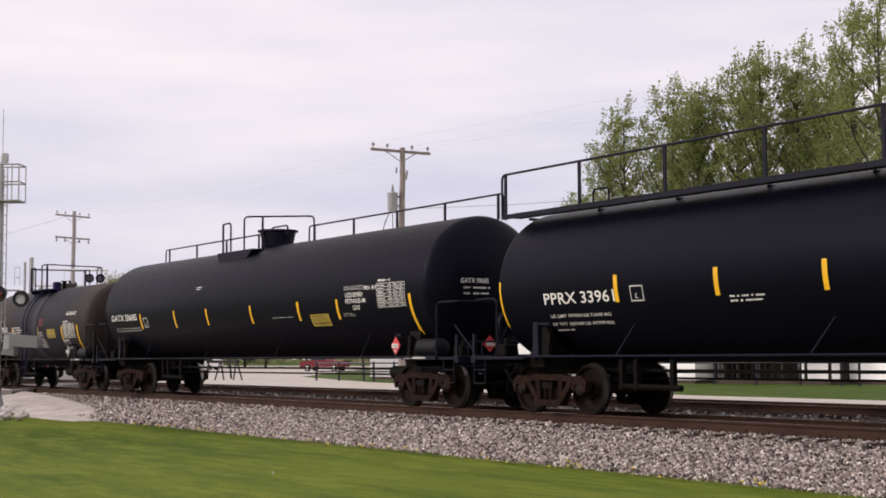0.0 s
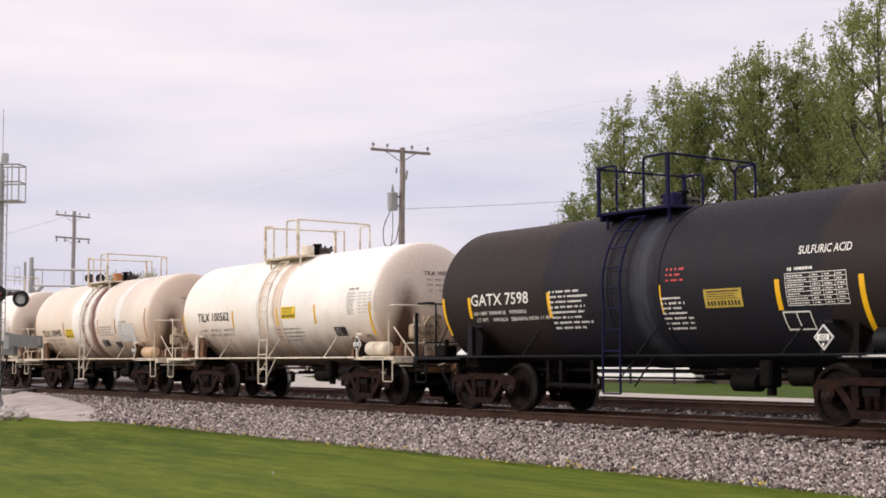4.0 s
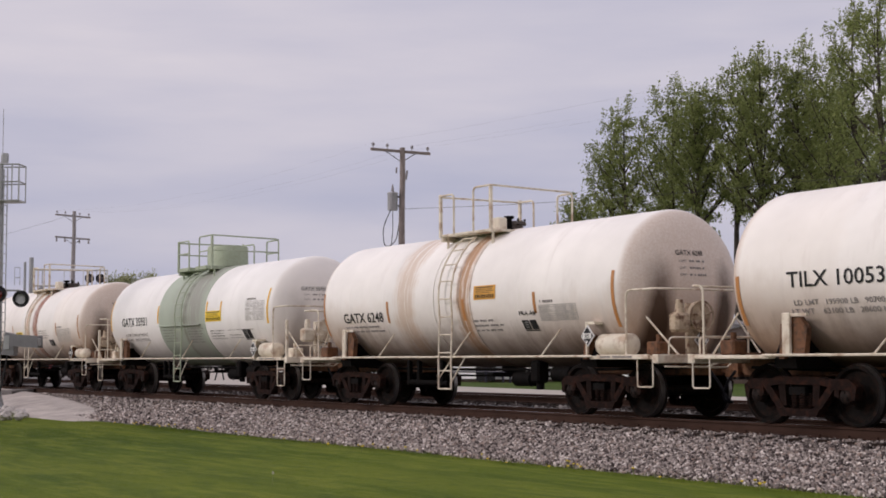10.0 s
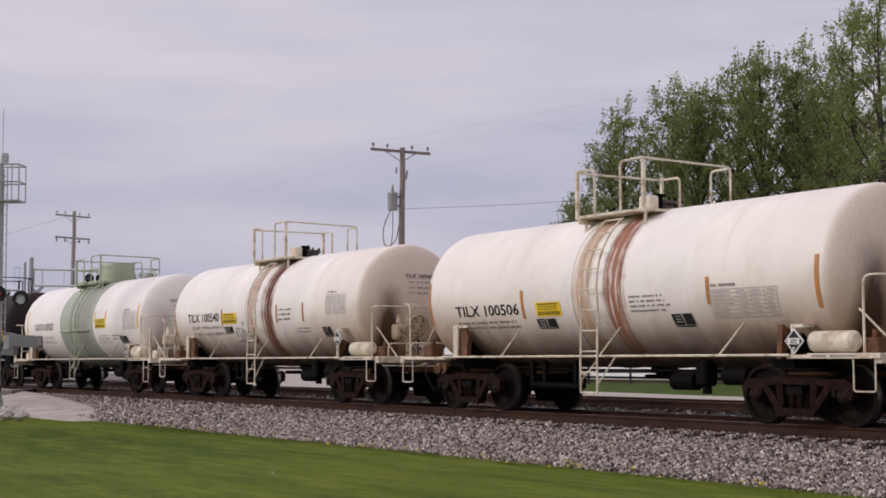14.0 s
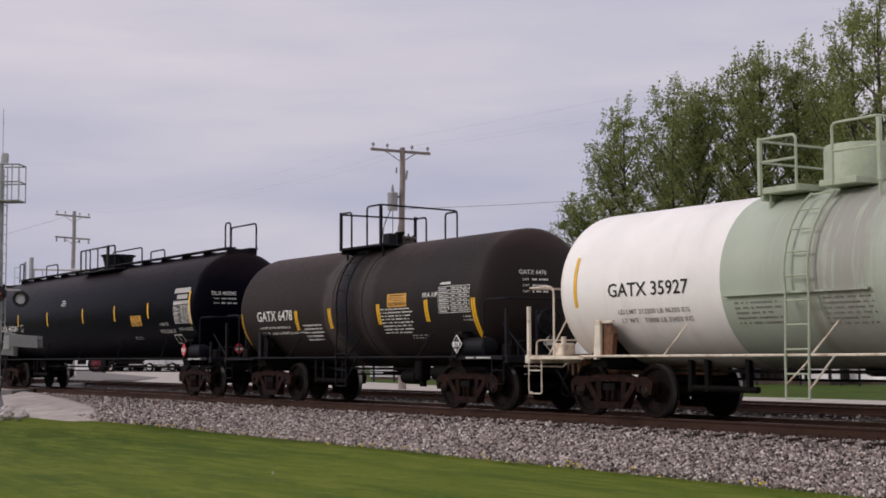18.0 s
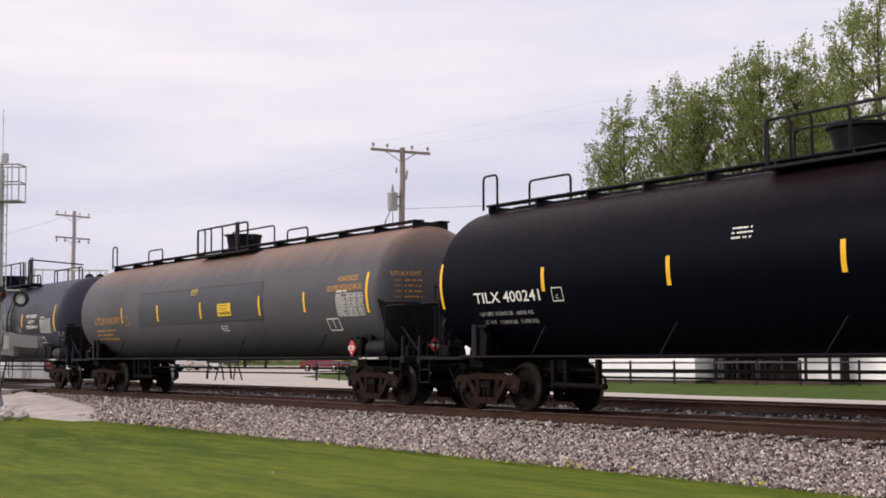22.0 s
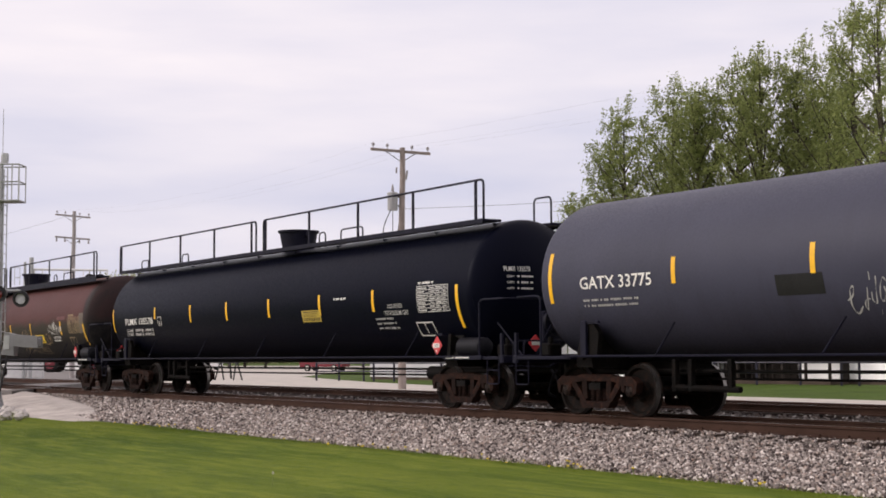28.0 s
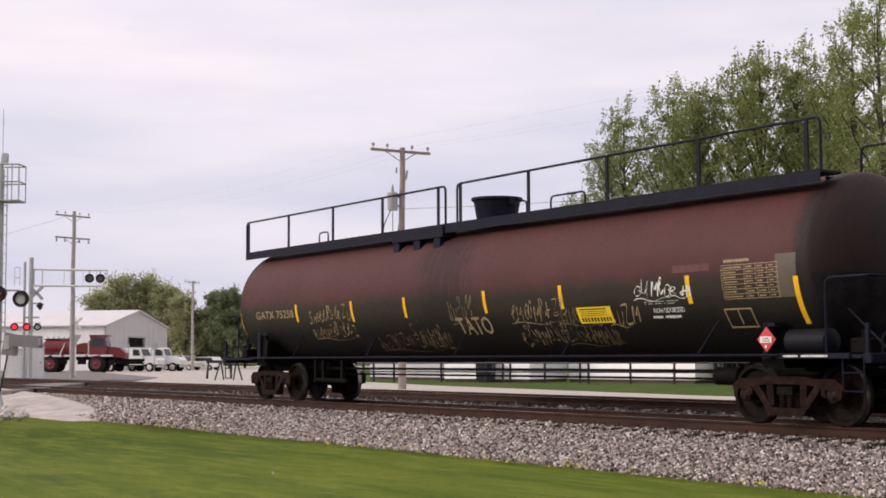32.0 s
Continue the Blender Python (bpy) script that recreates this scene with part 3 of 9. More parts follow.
def table_on_side(tank, x0, x1, z0, z1, rnd):
    """A stencilled test table: a ruled grid with small bars."""
    s = Shape()
    rows = 7
    for i in range(rows + 1):
        z = z0 + (z1 - z0) * i / rows
        patch(tank, x0, x1, z - 0.005, z + 0.005, 0.008, shape=s)
    for k in (0, 0.42, 0.62, 0.82, 1):
        x = x0 + (x1 - x0) * k
        patch(tank, x - 0.005, x + 0.005, z0, z1, 0.008, shape=s)
    for i in range(rows):
        z = z0 + (z1 - z0) * (i + 0.3) / rows
        h = (z1 - z0) / rows * 0.42
        for a, b in ((0.03, 0.38), (0.45, 0.59), (0.65, 0.79), (0.85, 0.97)):
            xa, xe = x0 + (x1 - x0) * a, x0 + (x1 - x0) * (a + (b - a) * rnd.uniform(0.55, 1))
            while xa < xe:
                xb = min(xe, xa + rnd.uniform(0.02, 0.05))
                patch(tank, xa, xb, z, z + h * 0.8, 0.008, shape=s)
                xa = xb + 0.014
    return s


def placard_shape(c, r, face="side"):
    x, y, z = c
    if face == "side":
        return Shape().prism([(x - r, z), (x, z - r), (x + r, z), (x, z + r)], y - 0.012, y)
    return Shape().prism([(y - r, z), (y, z - r), (y + r, z), (y, z + r)], x, x + 0.012, axis="x")


def build_ends(car, style, hx, R, zc, iron, front, under, rail_in, posts=True):
    """Draft gear, end platform, hand rails, steps, coupler at one end; front: the end that leads."""
    k = 1 if front else -1
    e = hx + 2.0
    sill = Shape().box(min(k * (hx - 1.6), k * e), max(k * (hx - 1.6), k * e), -0.24, 0.24, 0.72, 1.0, cut=0.02)
    pale = iron is WHITE_IRON
    worn = RUST_IRON if pale and not posts else iron if pale else under
    part("draft_sill", sill, RUST_IRON if pale else under, car)
    cp = Shape().box(min(k * e, k * (e + 0.22)), max(k * e, k * (e + 0.22)), -0.08, 0.08, 0.76, 0.92, cut=0.02)
    cp.prism([(k * (e + 0.2), -0.16), (k * (e + 0.42), -0.14), (k * (e + 0.46), 0.0), (k * (e + 0.36), 0.13), (k * (e + 0.2), 0.12)], 0.70, 0.98, axis="z")
    part("coupler", cp, RUST_IRON if pale else TRUCK_DARK, car, "rusty knuckle coupler")
    beam = Shape().box(min(k * (e - 0.16), k * e), max(k * (e - 0.16), k * e), -1.46, 1.46, 0.93, 1.08, cut=0.015)
    part("end_sill", beam, iron, car)
    for y in (-1, 1):
        a, b = sorted((k * (hx + 0.2), k * (e - 0.16)))
        part("end_platform", Shape().box(a, b, min(y * 0.75, y * 1.46), max(y * 0.75, y * 1.46), 1.0, 1.06, cut=0.01), iron, car)
    # cradle under the tank
    xb = k * hx
    cr = Shape()
    cr.prism([(-1.3, 0.86), (1.3, 0.86), (1.34, 1.0), (R * 0.80, zc - R * 0.62), (-R * 0.80, zc - R * 0.62), (-1.34, 1.0)], xb - 0.22, xb + 0.22, axis="x")
    part("bolster_cradle", cr, under, car)
    # hand rail round the end, and the steps below it
    h = 2.32 if pale and posts else 2.17
    x_in, x_out = k * (hx + rail_in), k * (e - 0.05)
    rail = Shape().pipe(rounded([(x_in, -1.42, 1.06), (x_in, -1.42, h), (x_out, -1.42, h), (x_out, 1.42, h), (x_in, 1.42, h), (x_in, 1.42, 1.06)], 0.14), 0.019, 6)
    part("end_handrail", rail, iron, car)
    for y in (-1, 1):
        foot = 0.38 if pale and posts else 0.54
        step = Shape().pipe(rounded([(k * (e - 0.52), y * 1.46, 1.0), (k * (e - 0.52), y * 1.46, foot), (k * (e - 0.13), y * 1.46, foot), (k * (e - 0.13), y * 1.46, 1.0)], 0.05), 0.0135, 6)
        if posts:
            step.rod((k * (e - 0.52), y * 1.46, 0.80), (k * (e - 0.13), y * 1.46, 0.80), 0.0135, seg=6)
        part("sill_step", step, iron, car)
        if posts:
            part("corner_post", Shape().box(min(x_out, x_out - k * 0.07), max(x_out, x_out - k * 0.07), y * 1.42 - 0.03, y * 1.42 + 0.03, 1.06, 1.98 if style == "short" else 1.5, cut=0.008), iron, car)
        part("end_brace", Shape().rod((x_out, y * 0.95, 1.06), (k * (hx + 1.25), y * 1.05, 1.72), 0.017, seg=6), iron, car)
    across = Shape().pipe(rounded([(x_out + k * 0.03, -1.2, 1.06), (x_out + k * 0.03, -1.2, 1.36), (x_out + k * 0.03, 1.2, 1.36), (x_out + k * 0.03, 1.2, 1.06)], 0.1), 0.016, 6)
    part("end_grab_rail", across, iron, car)
    plate = Shape().box(min(k * (hx + 1.2), k * (e - 0.2)), max(k * (hx + 1.2), k * (e - 0.2)), -0.55, 0.55, 1.02, 1.10, cut=0.01)
    part("end_walk", plate, RUST_IRON if pale else iron, car, "grating over the coupler")
    lever = Shape().pipe([(k * (e + 0.1), -1.4, 0.88), (k * (e + 0.1), -0.5, 0.86), (k * (e + 0.24), -0.2, 0.98)], 0.016, 5)
    part("uncoupling_lever", lever, iron, car)
    hose = Shape().pipe(rounded([(k * (e + 0.05), -0.36, 0.80), (k * (e + 0.25), -0.36, 0.62), (k * (e + 0.42), -0.30, 0.32), (k * (e + 0.36), -0.16, 0.28)], 0.15), 0.026, 6)
    part("brake_hose", hose, BLACK_IRON, car)
    part("end_valve", Shape().box(min(k * (hx + 1.3), k * (hx + 1.62)), max(k * (hx + 1.3), k * (hx + 1.62)), -1.12, -0.80, 1.06, 1.30, cut=0.03).rod((k * (hx + 1.46), -0.96, 1.3), (k * (hx + 1.46), -0.96, 1.42), 0.05, seg=8), worn, car)
    part("bolster_web", Shape().prism([(-1.40, 1.0), (-0.9, 1.0), (-0.9, 1.30), (-1.36, 1.52)], xb - 0.05, xb + 0.05, axis="x"), worn, car)
    return e


def build_head_shield(car, tank, mat, front, wide=0.965):
    """The half plate of thick steel that guards the lower half of a tank's end."""
    s, n, m = Shape(), 20, 8
    cut = min(0.15, 2.26 - tank.zc)
    shift = tank.rear - tank.half
    for i in range(n + 1):
        y = tank.R * wide * (2 * i / n - 1)
        low = tank.zc - math.sqrt(max(0.0, (tank.R * 0.972) ** 2 - y * y))
        high = max(low + 0.01, min(tank.zc + cut, tank.zc + math.sqrt(max(0.0, (tank.R * 0.972) ** 2 - y * y))))
        for lift in (0.015, 0.04):
            for j in range(m + 1):
                p = tank.head(y, low + (high - low) * j / m, lift)
                s.v.append(p if front else (-p[0] - shift, p[1], p[2]))
    w = m + 1
    for i in range(n):
        a, b = i * 2 * w, (i + 1) * 2 * w
        for j in range(m):
            s.f.append((a + w + j, b + w + j, b + w + j + 1, a + w + j + 1) if front else (a + w + j, a + w + j + 1, b + w + j + 1, b + w + j))
        s.f.append((a + m, a + w + m, b + w + m, b + m) if front else (a + m, b + m, b + w + m, a + w + m))
        s.f.append((a, b, b + w, a + w) if front else (a, a + w, b + w, b))
    part("head_shield", s, mat, car, "dark half shield over the lower tank end", smooth=40)


def build_brake_stand(car, x, y, iron, worn=None):
    st = part("brake_stand", Shape().box(x - 0.05, x + 0.05, y - 0.22, y + 0.22, 1.06, 1.95, cut=0.02).box(x - 0.02, x + 0.10, y - 0.16, y + 0.16, 1.5, 1.92, cut=0.03), (worn or iron) if iron is WHITE_IRON else iron, car)
    part("gear_case", Shape().lathe([(x + 0.02, 0.21), (x + 0.05, 0.24), (x + 0.11, 0.23), (x + 0.13, 0.14), (x + 0.15, 0.06)], 18, "x", (0, y, 1.74)), (worn or iron) if iron is WHITE_IRON else iron, st, "round hand brake gear case")
    wheel = Shape()
    ring = [(x + 0.16, y + 0.26 * math.sin(2 * math.pi * i / 20), 1.72 + 0.26 * math.cos(2 * math.pi * i / 20)) for i in range(21)]
    wheel.pipe(ring, 0.018, 6, False)
    for i in range(5):
        a = 2 * math.pi * i / 5
        wheel.rod((x + 0.13, y, 1.72), (x + 0.16, y + 0.26 * math.sin(a), 1.72 + 0.26 * math.cos(a)), 0.013, seg=5)
    wheel.rod((x + 0.05, y, 1.72), (x + 0.18, y, 1.72), 0.035, seg=8)
    if iron is WHITE_IRON:
        part("brake_valve", Shape().box(x - 0.02, x + 0.22, y - 0.62, y - 0.28, 1.45, 1.78, cut=0.05).rod((x + 0.1, y - 0.45, 1.78), (x + 0.1, y - 0.45, 2.0), 0.09, 0.06, 10).rod((x + 0.1, y - 0.28, 1.6), (x + 0.1, y, 1.62), 0.05, seg=8), worn or iron, st)
        part("brake_chain", Shape().rod((x + 0.12, y, 1.5), (x + 0.12, y + 0.02, 1.05), 0.022, seg=6), RUST_IRON, st)
    part("brake_wheel", wheel, (worn or iron) if iron is WHITE_IRON else BLACK_IRON, st, "spoked hand brake wheel")


def ladder_shape(tank, x, w, z_low, top_deg, step=0.36):
    """A ladder that stands up from the side rail and bends over the tank's shoulder."""
    s = Shape()
    rails = []
    for k in (-1, 1):
        pts = [(x + k * w / 2, -1.53, z_low), (x + k * w / 2, -1.53, 1.0)]
        pts += [tank.arc(x + k * w / 2, a, 0.13) for a in range(-18, int(top_deg) + 1, 9)]
        pts[2] = (pts[2][0], min(pts[2][1], -1.50), pts[2][2])
        rails.append([Vector(p) for p in pts])
        s.pipe(pts, 0.02, 6)
    dist, acc = step, 0.0
    a, b = rails
    for i in range(len(a) - 1):
        L = (a[i + 1] - a[i]).length
        while dist <= acc + L:
            t = (dist - acc) / L
            s.rod(a[i].lerp(a[i + 1], t), b[i].lerp(b[i + 1], t), 0.014, seg=6)
            dist += step
        acc += L
    s.rod((x - w / 2, -1.53, z_low), (x + w / 2, -1.53, z_low), 0.016, seg=6)
    return s


def build_side_rail(car, tank, hx, iron, spread):
    """The thin pipe along the foot of the tank, with its slanting brackets."""
    for y in (-1, 1):
        r = Shape().rod((-hx - 0.3, y * 1.5, 1.055), (hx + 0.3, y * 1.5, 1.055), 0.021, seg=6)
        part("side_rail", r, iron, car)
        for x in spread:
            b = Shape().rod((x, y * 1.5, 1.055), (x + 0.42, y * (tank.R * 0.97), 1.55 if tank.R < 1.45 else 1.6), 0.017, seg=6)
            part("rail_bracket", b, iron, car)


def build_platform(car, tank, iron, dome_mat, x, kind, box=None):
    """Loading platform across the top, with rails and the valves in the middle."""
    top = tank.zc + tank.R
    dz = top - 0.10
    L = 0.92 if kind != "green" else 1.18
    W = 1.02
    near = Shape().box(x - L, x + L, -W, -0.42, dz, dz + 0.05, cut=0.01)
    if kind == "green":
        near = Shape().box(x - L, x - 0.38, -W, -0.42, dz, dz + 0.10, cut=0.01).box(x + 0.02, x + 0.75, -W, -0.42, dz, dz + 0.10, cut=0.01)
    deck = part("platform_deck", near.box(x - L, x + L, 0.42, W, dz, dz + 0.05, cut=0.01)
                .box(x - L, x - L + 0.06, -W, -0.42, dz - 0.1, dz, cut=0.01), iron, car)
    for y in (-1, 1):
        for xx in (-L + 0.1, L - 0.1):
            yy = y * (W - 0.12)
            part("platform_leg", Shape().rod((x + xx, yy, dz), (x + xx, yy, tank.zc + math.sqrt(tank.R ** 2 - yy ** 2) - 0.02), 0.028, seg=6), iron, car)
    h = dz + 0.92
    mid = dz + 0.50
    runs = [
        [(x - L, -W, dz), (x - L, -W, h - 0.06), (x - 0.42, -W, h - 0.06), (x - 0.42, -W, dz)],
        [(x + 0.30, -W, dz), (x + 0.30, -W, h), (x + L, -W, h), (x + L, W, h - 0.04), (x + L, W, dz)],
        [(x - L, -W, h - 0.08), (x - L, W, h - 0.08), (x - L, W, dz)],
        [(x + 0.42, W, dz), (x + 0.42, W, h - 0.06), (x + L, W, h - 0.06)],
        [(x - 0.42, W, dz), (x - 0.42, W, h - 0.08), (x - L, W, h - 0.08)],
    ]
    for r in runs:
        part("platform_rail", Shape().pipe(rounded(r, 0.10), 0.022, 6), iron, car)
    for xx, yy in ((x + L, -W), (x - L, -W), (x - L, W)):
        part("rail_post", Shape().box(xx - 0.035, xx + 0.035, yy - 0.03, yy + 0.03, dz - 0.02, h - 0.03, cut=0.008), iron, car)
    if kind == "green":
        for r in ([(x - L, -W, mid), (x - 0.42, -W, mid)], [(x + 0.30, -W, mid), (x + L, -W, mid), (x + L, W, mid)], [(x - L, -W, mid), (x - L, W, mid)], [(x + 0.42, W, mid), (x + L, W, mid)]):
            part("platform_rail", Shape().pipe(r, 0.02, 6), iron, car)
        d = part("dome_housing", Shape().lathe([(top - 0.15, 0.50), (top - 0.02, 0.50), (top + 0.02, 0.58), (top + 0.55, 0.58), (top + 0.60, 0.56), (top + 0.62, 0.2)], 32, "z", (x - 0.02, 0, 0)), dome_mat, car, "round green valve housing")
        part("dome_neck", Shape().lathe([(top - 0.2, 0.44), (top + 0.04, 0.44)], 24, "z", (x - 0.02, 0, 0)), TRUCK_DARK, d)
    else:
        noz = part("manway_nozzle", Shape().lathe([(top - 0.15, 0.30), (top + 0.12, 0.30), (top + 0.12, 0.36), (top + 0.17, 0.36), (top + 0.19, 0.30), (top + 0.19, 0.05)], 24, "z", (x + 0.1, 0, 0)), dome_mat, car, "bolted filling hatch on top of the tank")
        for i in range(8):
            a = 2 * math.pi * i / 8
            px, py = x + 0.1 + 0.33 * math.cos(a), 0.33 * math.sin(a)
            part("hatch_bolt", Shape().rod((px, py, top + 0.1), (px, py, top + 0.24), 0.022, seg=6), TRUCK_DARK, noz)
        part("valve", Shape().rod((x + 0.42, -0.22, top - 0.1), (x + 0.42, -0.22, top + 0.22), 0.06, seg=10).lathe([(top + 0.22, 0.02), (top + 0.22, 0.11), (top + 0.27, 0.11), (top + 0.27, 0.02)], 10, "z", (x + 0.42, -0.22, 0)), TRUCK_DARK, car)
        part("vent_valve", Shape().rod((x - 0.22, 0.2, top - 0.1), (x - 0.22, 0.2, top + 0.30), 0.05, seg=10).rod((x - 0.22, 0.2, top + 0.26), (x - 0.05, 0.12, top + 0.30), 0.035, seg=8), TRUCK_DARK, car)
        part("spill_box", Shape().box(x + 0.30, x + 0.62, -0.62, -0.40, top - 0.08, top + 0.22, cut=0.03), box or iron, car)
    return deck


def build_reservoir(car, x, y, mat, half=0.44):
    r = 0.19 if half < 0.43 or half > 0.435 else 0.155
    part("air_reservoir", Shape().lathe([(x - half, 0.05), (x - half + 0.01, 0.11), (x - half + 0.06, r), (x + half - 0.06, r), (x + half - 0.01, 0.11), (x + half, 0.05)], 20, "x", (0, y, 1.25)), mat, car, "rounded brake air reservoir")


def build_placard(car, c, r, face, board, mark, digits=""):
    hol = part("placard", placard_shape(c, r, face), board, car, "diamond hazard placard")
    x, y, z = c
    if board is not PLACARD_RED:
        part("placard_field", placard_shape((x, y - 0.0125, z) if face == "side" else (x + 0.0125, y, z), r * 0.80, face), INK_BLACK, hol)
    if face == "side":
        part("placard_band", Shape().box(x - r * 0.62, x + r * 0.62, y - 0.029, y - 0.0265, z - r * 0.26, z + r * 0.24), INK_WHITE, hol)
        if digits:
            pts, fcs = letters(digits, r * 0.40, 0.8)
            wdt = max(p[0] for p in pts)
            part("placard_number", Shape().add([(x - wdt / 2 + a, y - 0.032, z - r * 0.2 + b) for a, b in pts], fcs), mark, hol)
        part("placard_class", Shape().box(x - r * 0.1, x + r * 0.1, y - 0.029, y - 0.0265, z - r * 0.68, z - r * 0.45), INK_WHITE, hol)
    else:
        part("placard_band", Shape().box(x + 0.0265, x + 0.029, y - r * 0.62, y + r * 0.62, z - r * 0.26, z + r * 0.24), INK_WHITE, hol)
    return hol


def build_walkway(car, tank, iron, x0, x1, high):
    """Plank walk along the top of a long tank."""
    top = tank.zc + tank.R
    w = Shape()
    for y in (-0.34, 0.34):
        w.box(x0, x1, y - 0.13, y + 0.13, top + high - 0.04, top + high, cut=0.01)
    part("walkway", w, iron, car, "plank walkway on top of the tank")
    n = max(2, int((x1 - x0) / 1.6))
    for i in range(n + 1):
        x = x0 + 0.1 + (x1 - x0 - 0.2) * i / n
        part("walkway_bracket", Shape().box(x - 0.03, x + 0.03, -0.46, 0.46, top - 0.09, top + high - 0.04, cut=0.008), iron, car)
    return top + high


def build_dome(car, x, z, r, h, mat, flare=0.06):
    d = part("dome_housing", Shape().lathe([(z - 0.35, r * 0.82), (z + 0.02, r * 0.82), (z + 0.04, r * 0.9), (z + h - 0.08, r + flare * 0.4), (z + h - 0.06, r + flare), (z + h - 0.01, r + flare), (z + h, r * 0.9), (z + h + 0.02, r * 0.4)], 28, "z", (x, 0, 0)), mat, car, "round valve housing on top of the tank")
    part("dome_hinge", Shape().rod((x - 0.15, -r - 0.04, z + h - 0.03), (x + 0.15, -r - 0.04, z + h - 0.03), 0.03, seg=8), mat, d)
    part("dome_latch", Shape().box(x + r, x + r + 0.12, -0.06, 0.06, z + h - 0.2, z + h - 0.02, cut=0.015), mat, d)
    return d


def top_rail(car, pts, iron, r=0.02, posts=(), foot=0.0):
    part("walkway_rail", Shape().pipe(rounded(pts, 0.12), r * 1.1, 6), iron, car)
    for x, y, z0, z1 in posts:
        part("rail_post", Shape().box(x - 0.034, x + 0.034, y - 0.016, y + 0.016, z0, z1), iron, car)


def build_car(spec):
    """One tank car, standing at its own middle on the rail heads; it leads with +x."""
    fx, rx = spec["at"]
    mid, hx = (fx + rx) / 2, (fx - rx) / 2
    style, key = spec["style"], spec["key"]
    R, zc = spec.get("R", 1.40 if style == "short" else 1.52), 0
    zc = spec.get("top", 3.65 if style == "short" else 3.95) - R
    front = hx + (0.72 if style == "long" else OVER)
    tank = Tank(R, zc, front, front + (0.22 if style == "long" or key == "L" else 0.06), 0.56)
    if style == "long":
        tank.slip = 0.045
    rnd = random.Random(spec["seed"])
    iron, under = spec["iron"], spec["under"]
    car = thing("tank_car", spec["label"], "tank car", pose(mid, 0, 0), "train of tank cars")
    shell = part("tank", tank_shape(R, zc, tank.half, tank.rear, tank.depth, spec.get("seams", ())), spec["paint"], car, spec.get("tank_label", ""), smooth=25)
    build_truck(car, hx)
    build_truck(car, -hx)
    build_ends(car, style, hx, R, zc, iron, True, under, spec.get("rail_in", 1.15), key not in "DEFGIJ")
    build_ends(car, style, hx, R, zc, iron, False, under, spec.get("rail_in", 1.15), key not in "DEFGIJ")
    build_brake_stand(car, hx + 1.72, spec.get("brake_y", -0.1 if style == "long" else -0.36), iron, STAINED_IRON if key in "DEFGIJ" else None)
    n = max(2, int(hx / 2.2))
    spread = [(-hx + 2 * hx * (i + 0.5) / (n + 1) + 0.3) for i in range(n + 1)]
    build_side_rail(car, tank, hx, iron, spread)
    # cradle posts beside the tank's ends
    for x in (-hx + 0.15, ):
        part("cradle_post", Shape().box(x - 0.08, x + 0.08, -1.47, -1.41, 1.06, 1.68, cut=0.012).box(x - 0.08, x + 0.40, -1.45, -1.40, 1.63, 1.67), iron, car)
        part("post_web", Shape().prism([(x + 0.06, 1.06), (x + 0.30, 1.06), (x + 0.36, 1.45), (x + 0.22, 1.62), (x + 0.06, 1.62)], -1.40, -1.30), RUST_IRON if iron is WHITE_IRON else under, car)
    build_reservoir(car, hx + (0.95 if spec["key"] in "DEFIJ" else 0.72), -1.25, spec.get("reservoir", BLACK_IRON if style == "long" else iron), 0.432 if spec["key"] in "DEFIJ" else 0.44)
    if style == "short":
        part("ladder", ladder_shape(tank, spec.get("ladder", 0.05), 0.46, 0.42, 62), spec.get("top_iron", iron), car, "narrow ladder from the sill to the top platform")
        for k in (-1, 1):
            part("ladder_brace", Shape().rod((0.05 + 0.23, -1.53, 0.55), (0.75, -1.5, 1.05), 0.016, seg=6) if k > 0 else Shape().rod((0.05 - 0.23, -1.53, 0.62), (0.05 + 0.23, -1.53, 0.98), 0.014, seg=6), iron, car)
        band = spec.get("band")
        if band:
            bs = Shape().lathe([(band[0], R - 0.02), (band[0], R + 0.012), (band[1], R + 0.012), (band[1], R - 0.02)], 64, "x", (0, 0, zc))
            part("saddle_band", bs, spec["band_paint"], shell, "pale green painted band round the middle of the tank", smooth=25)
            lp = Shape()
            patch(tank, band[0] + 0.1, band[1] - 0.35, 1.62, 1.66, 0.05, shape=lp)
            part("spill_lip", Shape().box(band[0] + 0.1, band[1] - 0.3, -R - 0.06, -R + 0.1, zc - 0.28, zc - 0.25), spec["band_paint"], shell)
        for x in spec.get("hoops", ()):
            part("tank_seam", Shape().lathe([(x - 0.05, R - 0.01), (x - 0.05, R + 0.014), (x + 0.05, R + 0.014), (x + 0.05, R - 0.01)], 64, "x", (0, 0, zc)), spec["paint"], shell, smooth=25)
        build_platform(car, tank, spec.get("top_iron", iron), spec.get("dome_paint", iron), spec.get("ladder", 0.05), spec.get("platform", "plain"), spec.get("box"))
    else:
        build_top(car, tank, spec)
        # on O the black shield stands in for shade below the hand rail
        for end in (True, False):
            build_head_shield(car, tank, SHIELD_BLACK if key in "NOQ" else spec["paint"], end, 0.80 if key == "O" else 0.965)
        if key == "N":
            lad = Shape()
            for y in (-0.58, -0.20):
                lad.rod((hx + 1.86, y, 1.06), (hx + 1.86, y, 2.62), 0.018, seg=6)
            for i in range(5):
                lad.rod((hx + 1.86, -0.58, 1.36 + 0.3 * i), (hx + 1.86, -0.20, 1.36 + 0.3 * i), 0.013, seg=6)
            part("end_ladder", lad, iron, car)
    DECALS.append((car, shell, tank, spec, rnd))
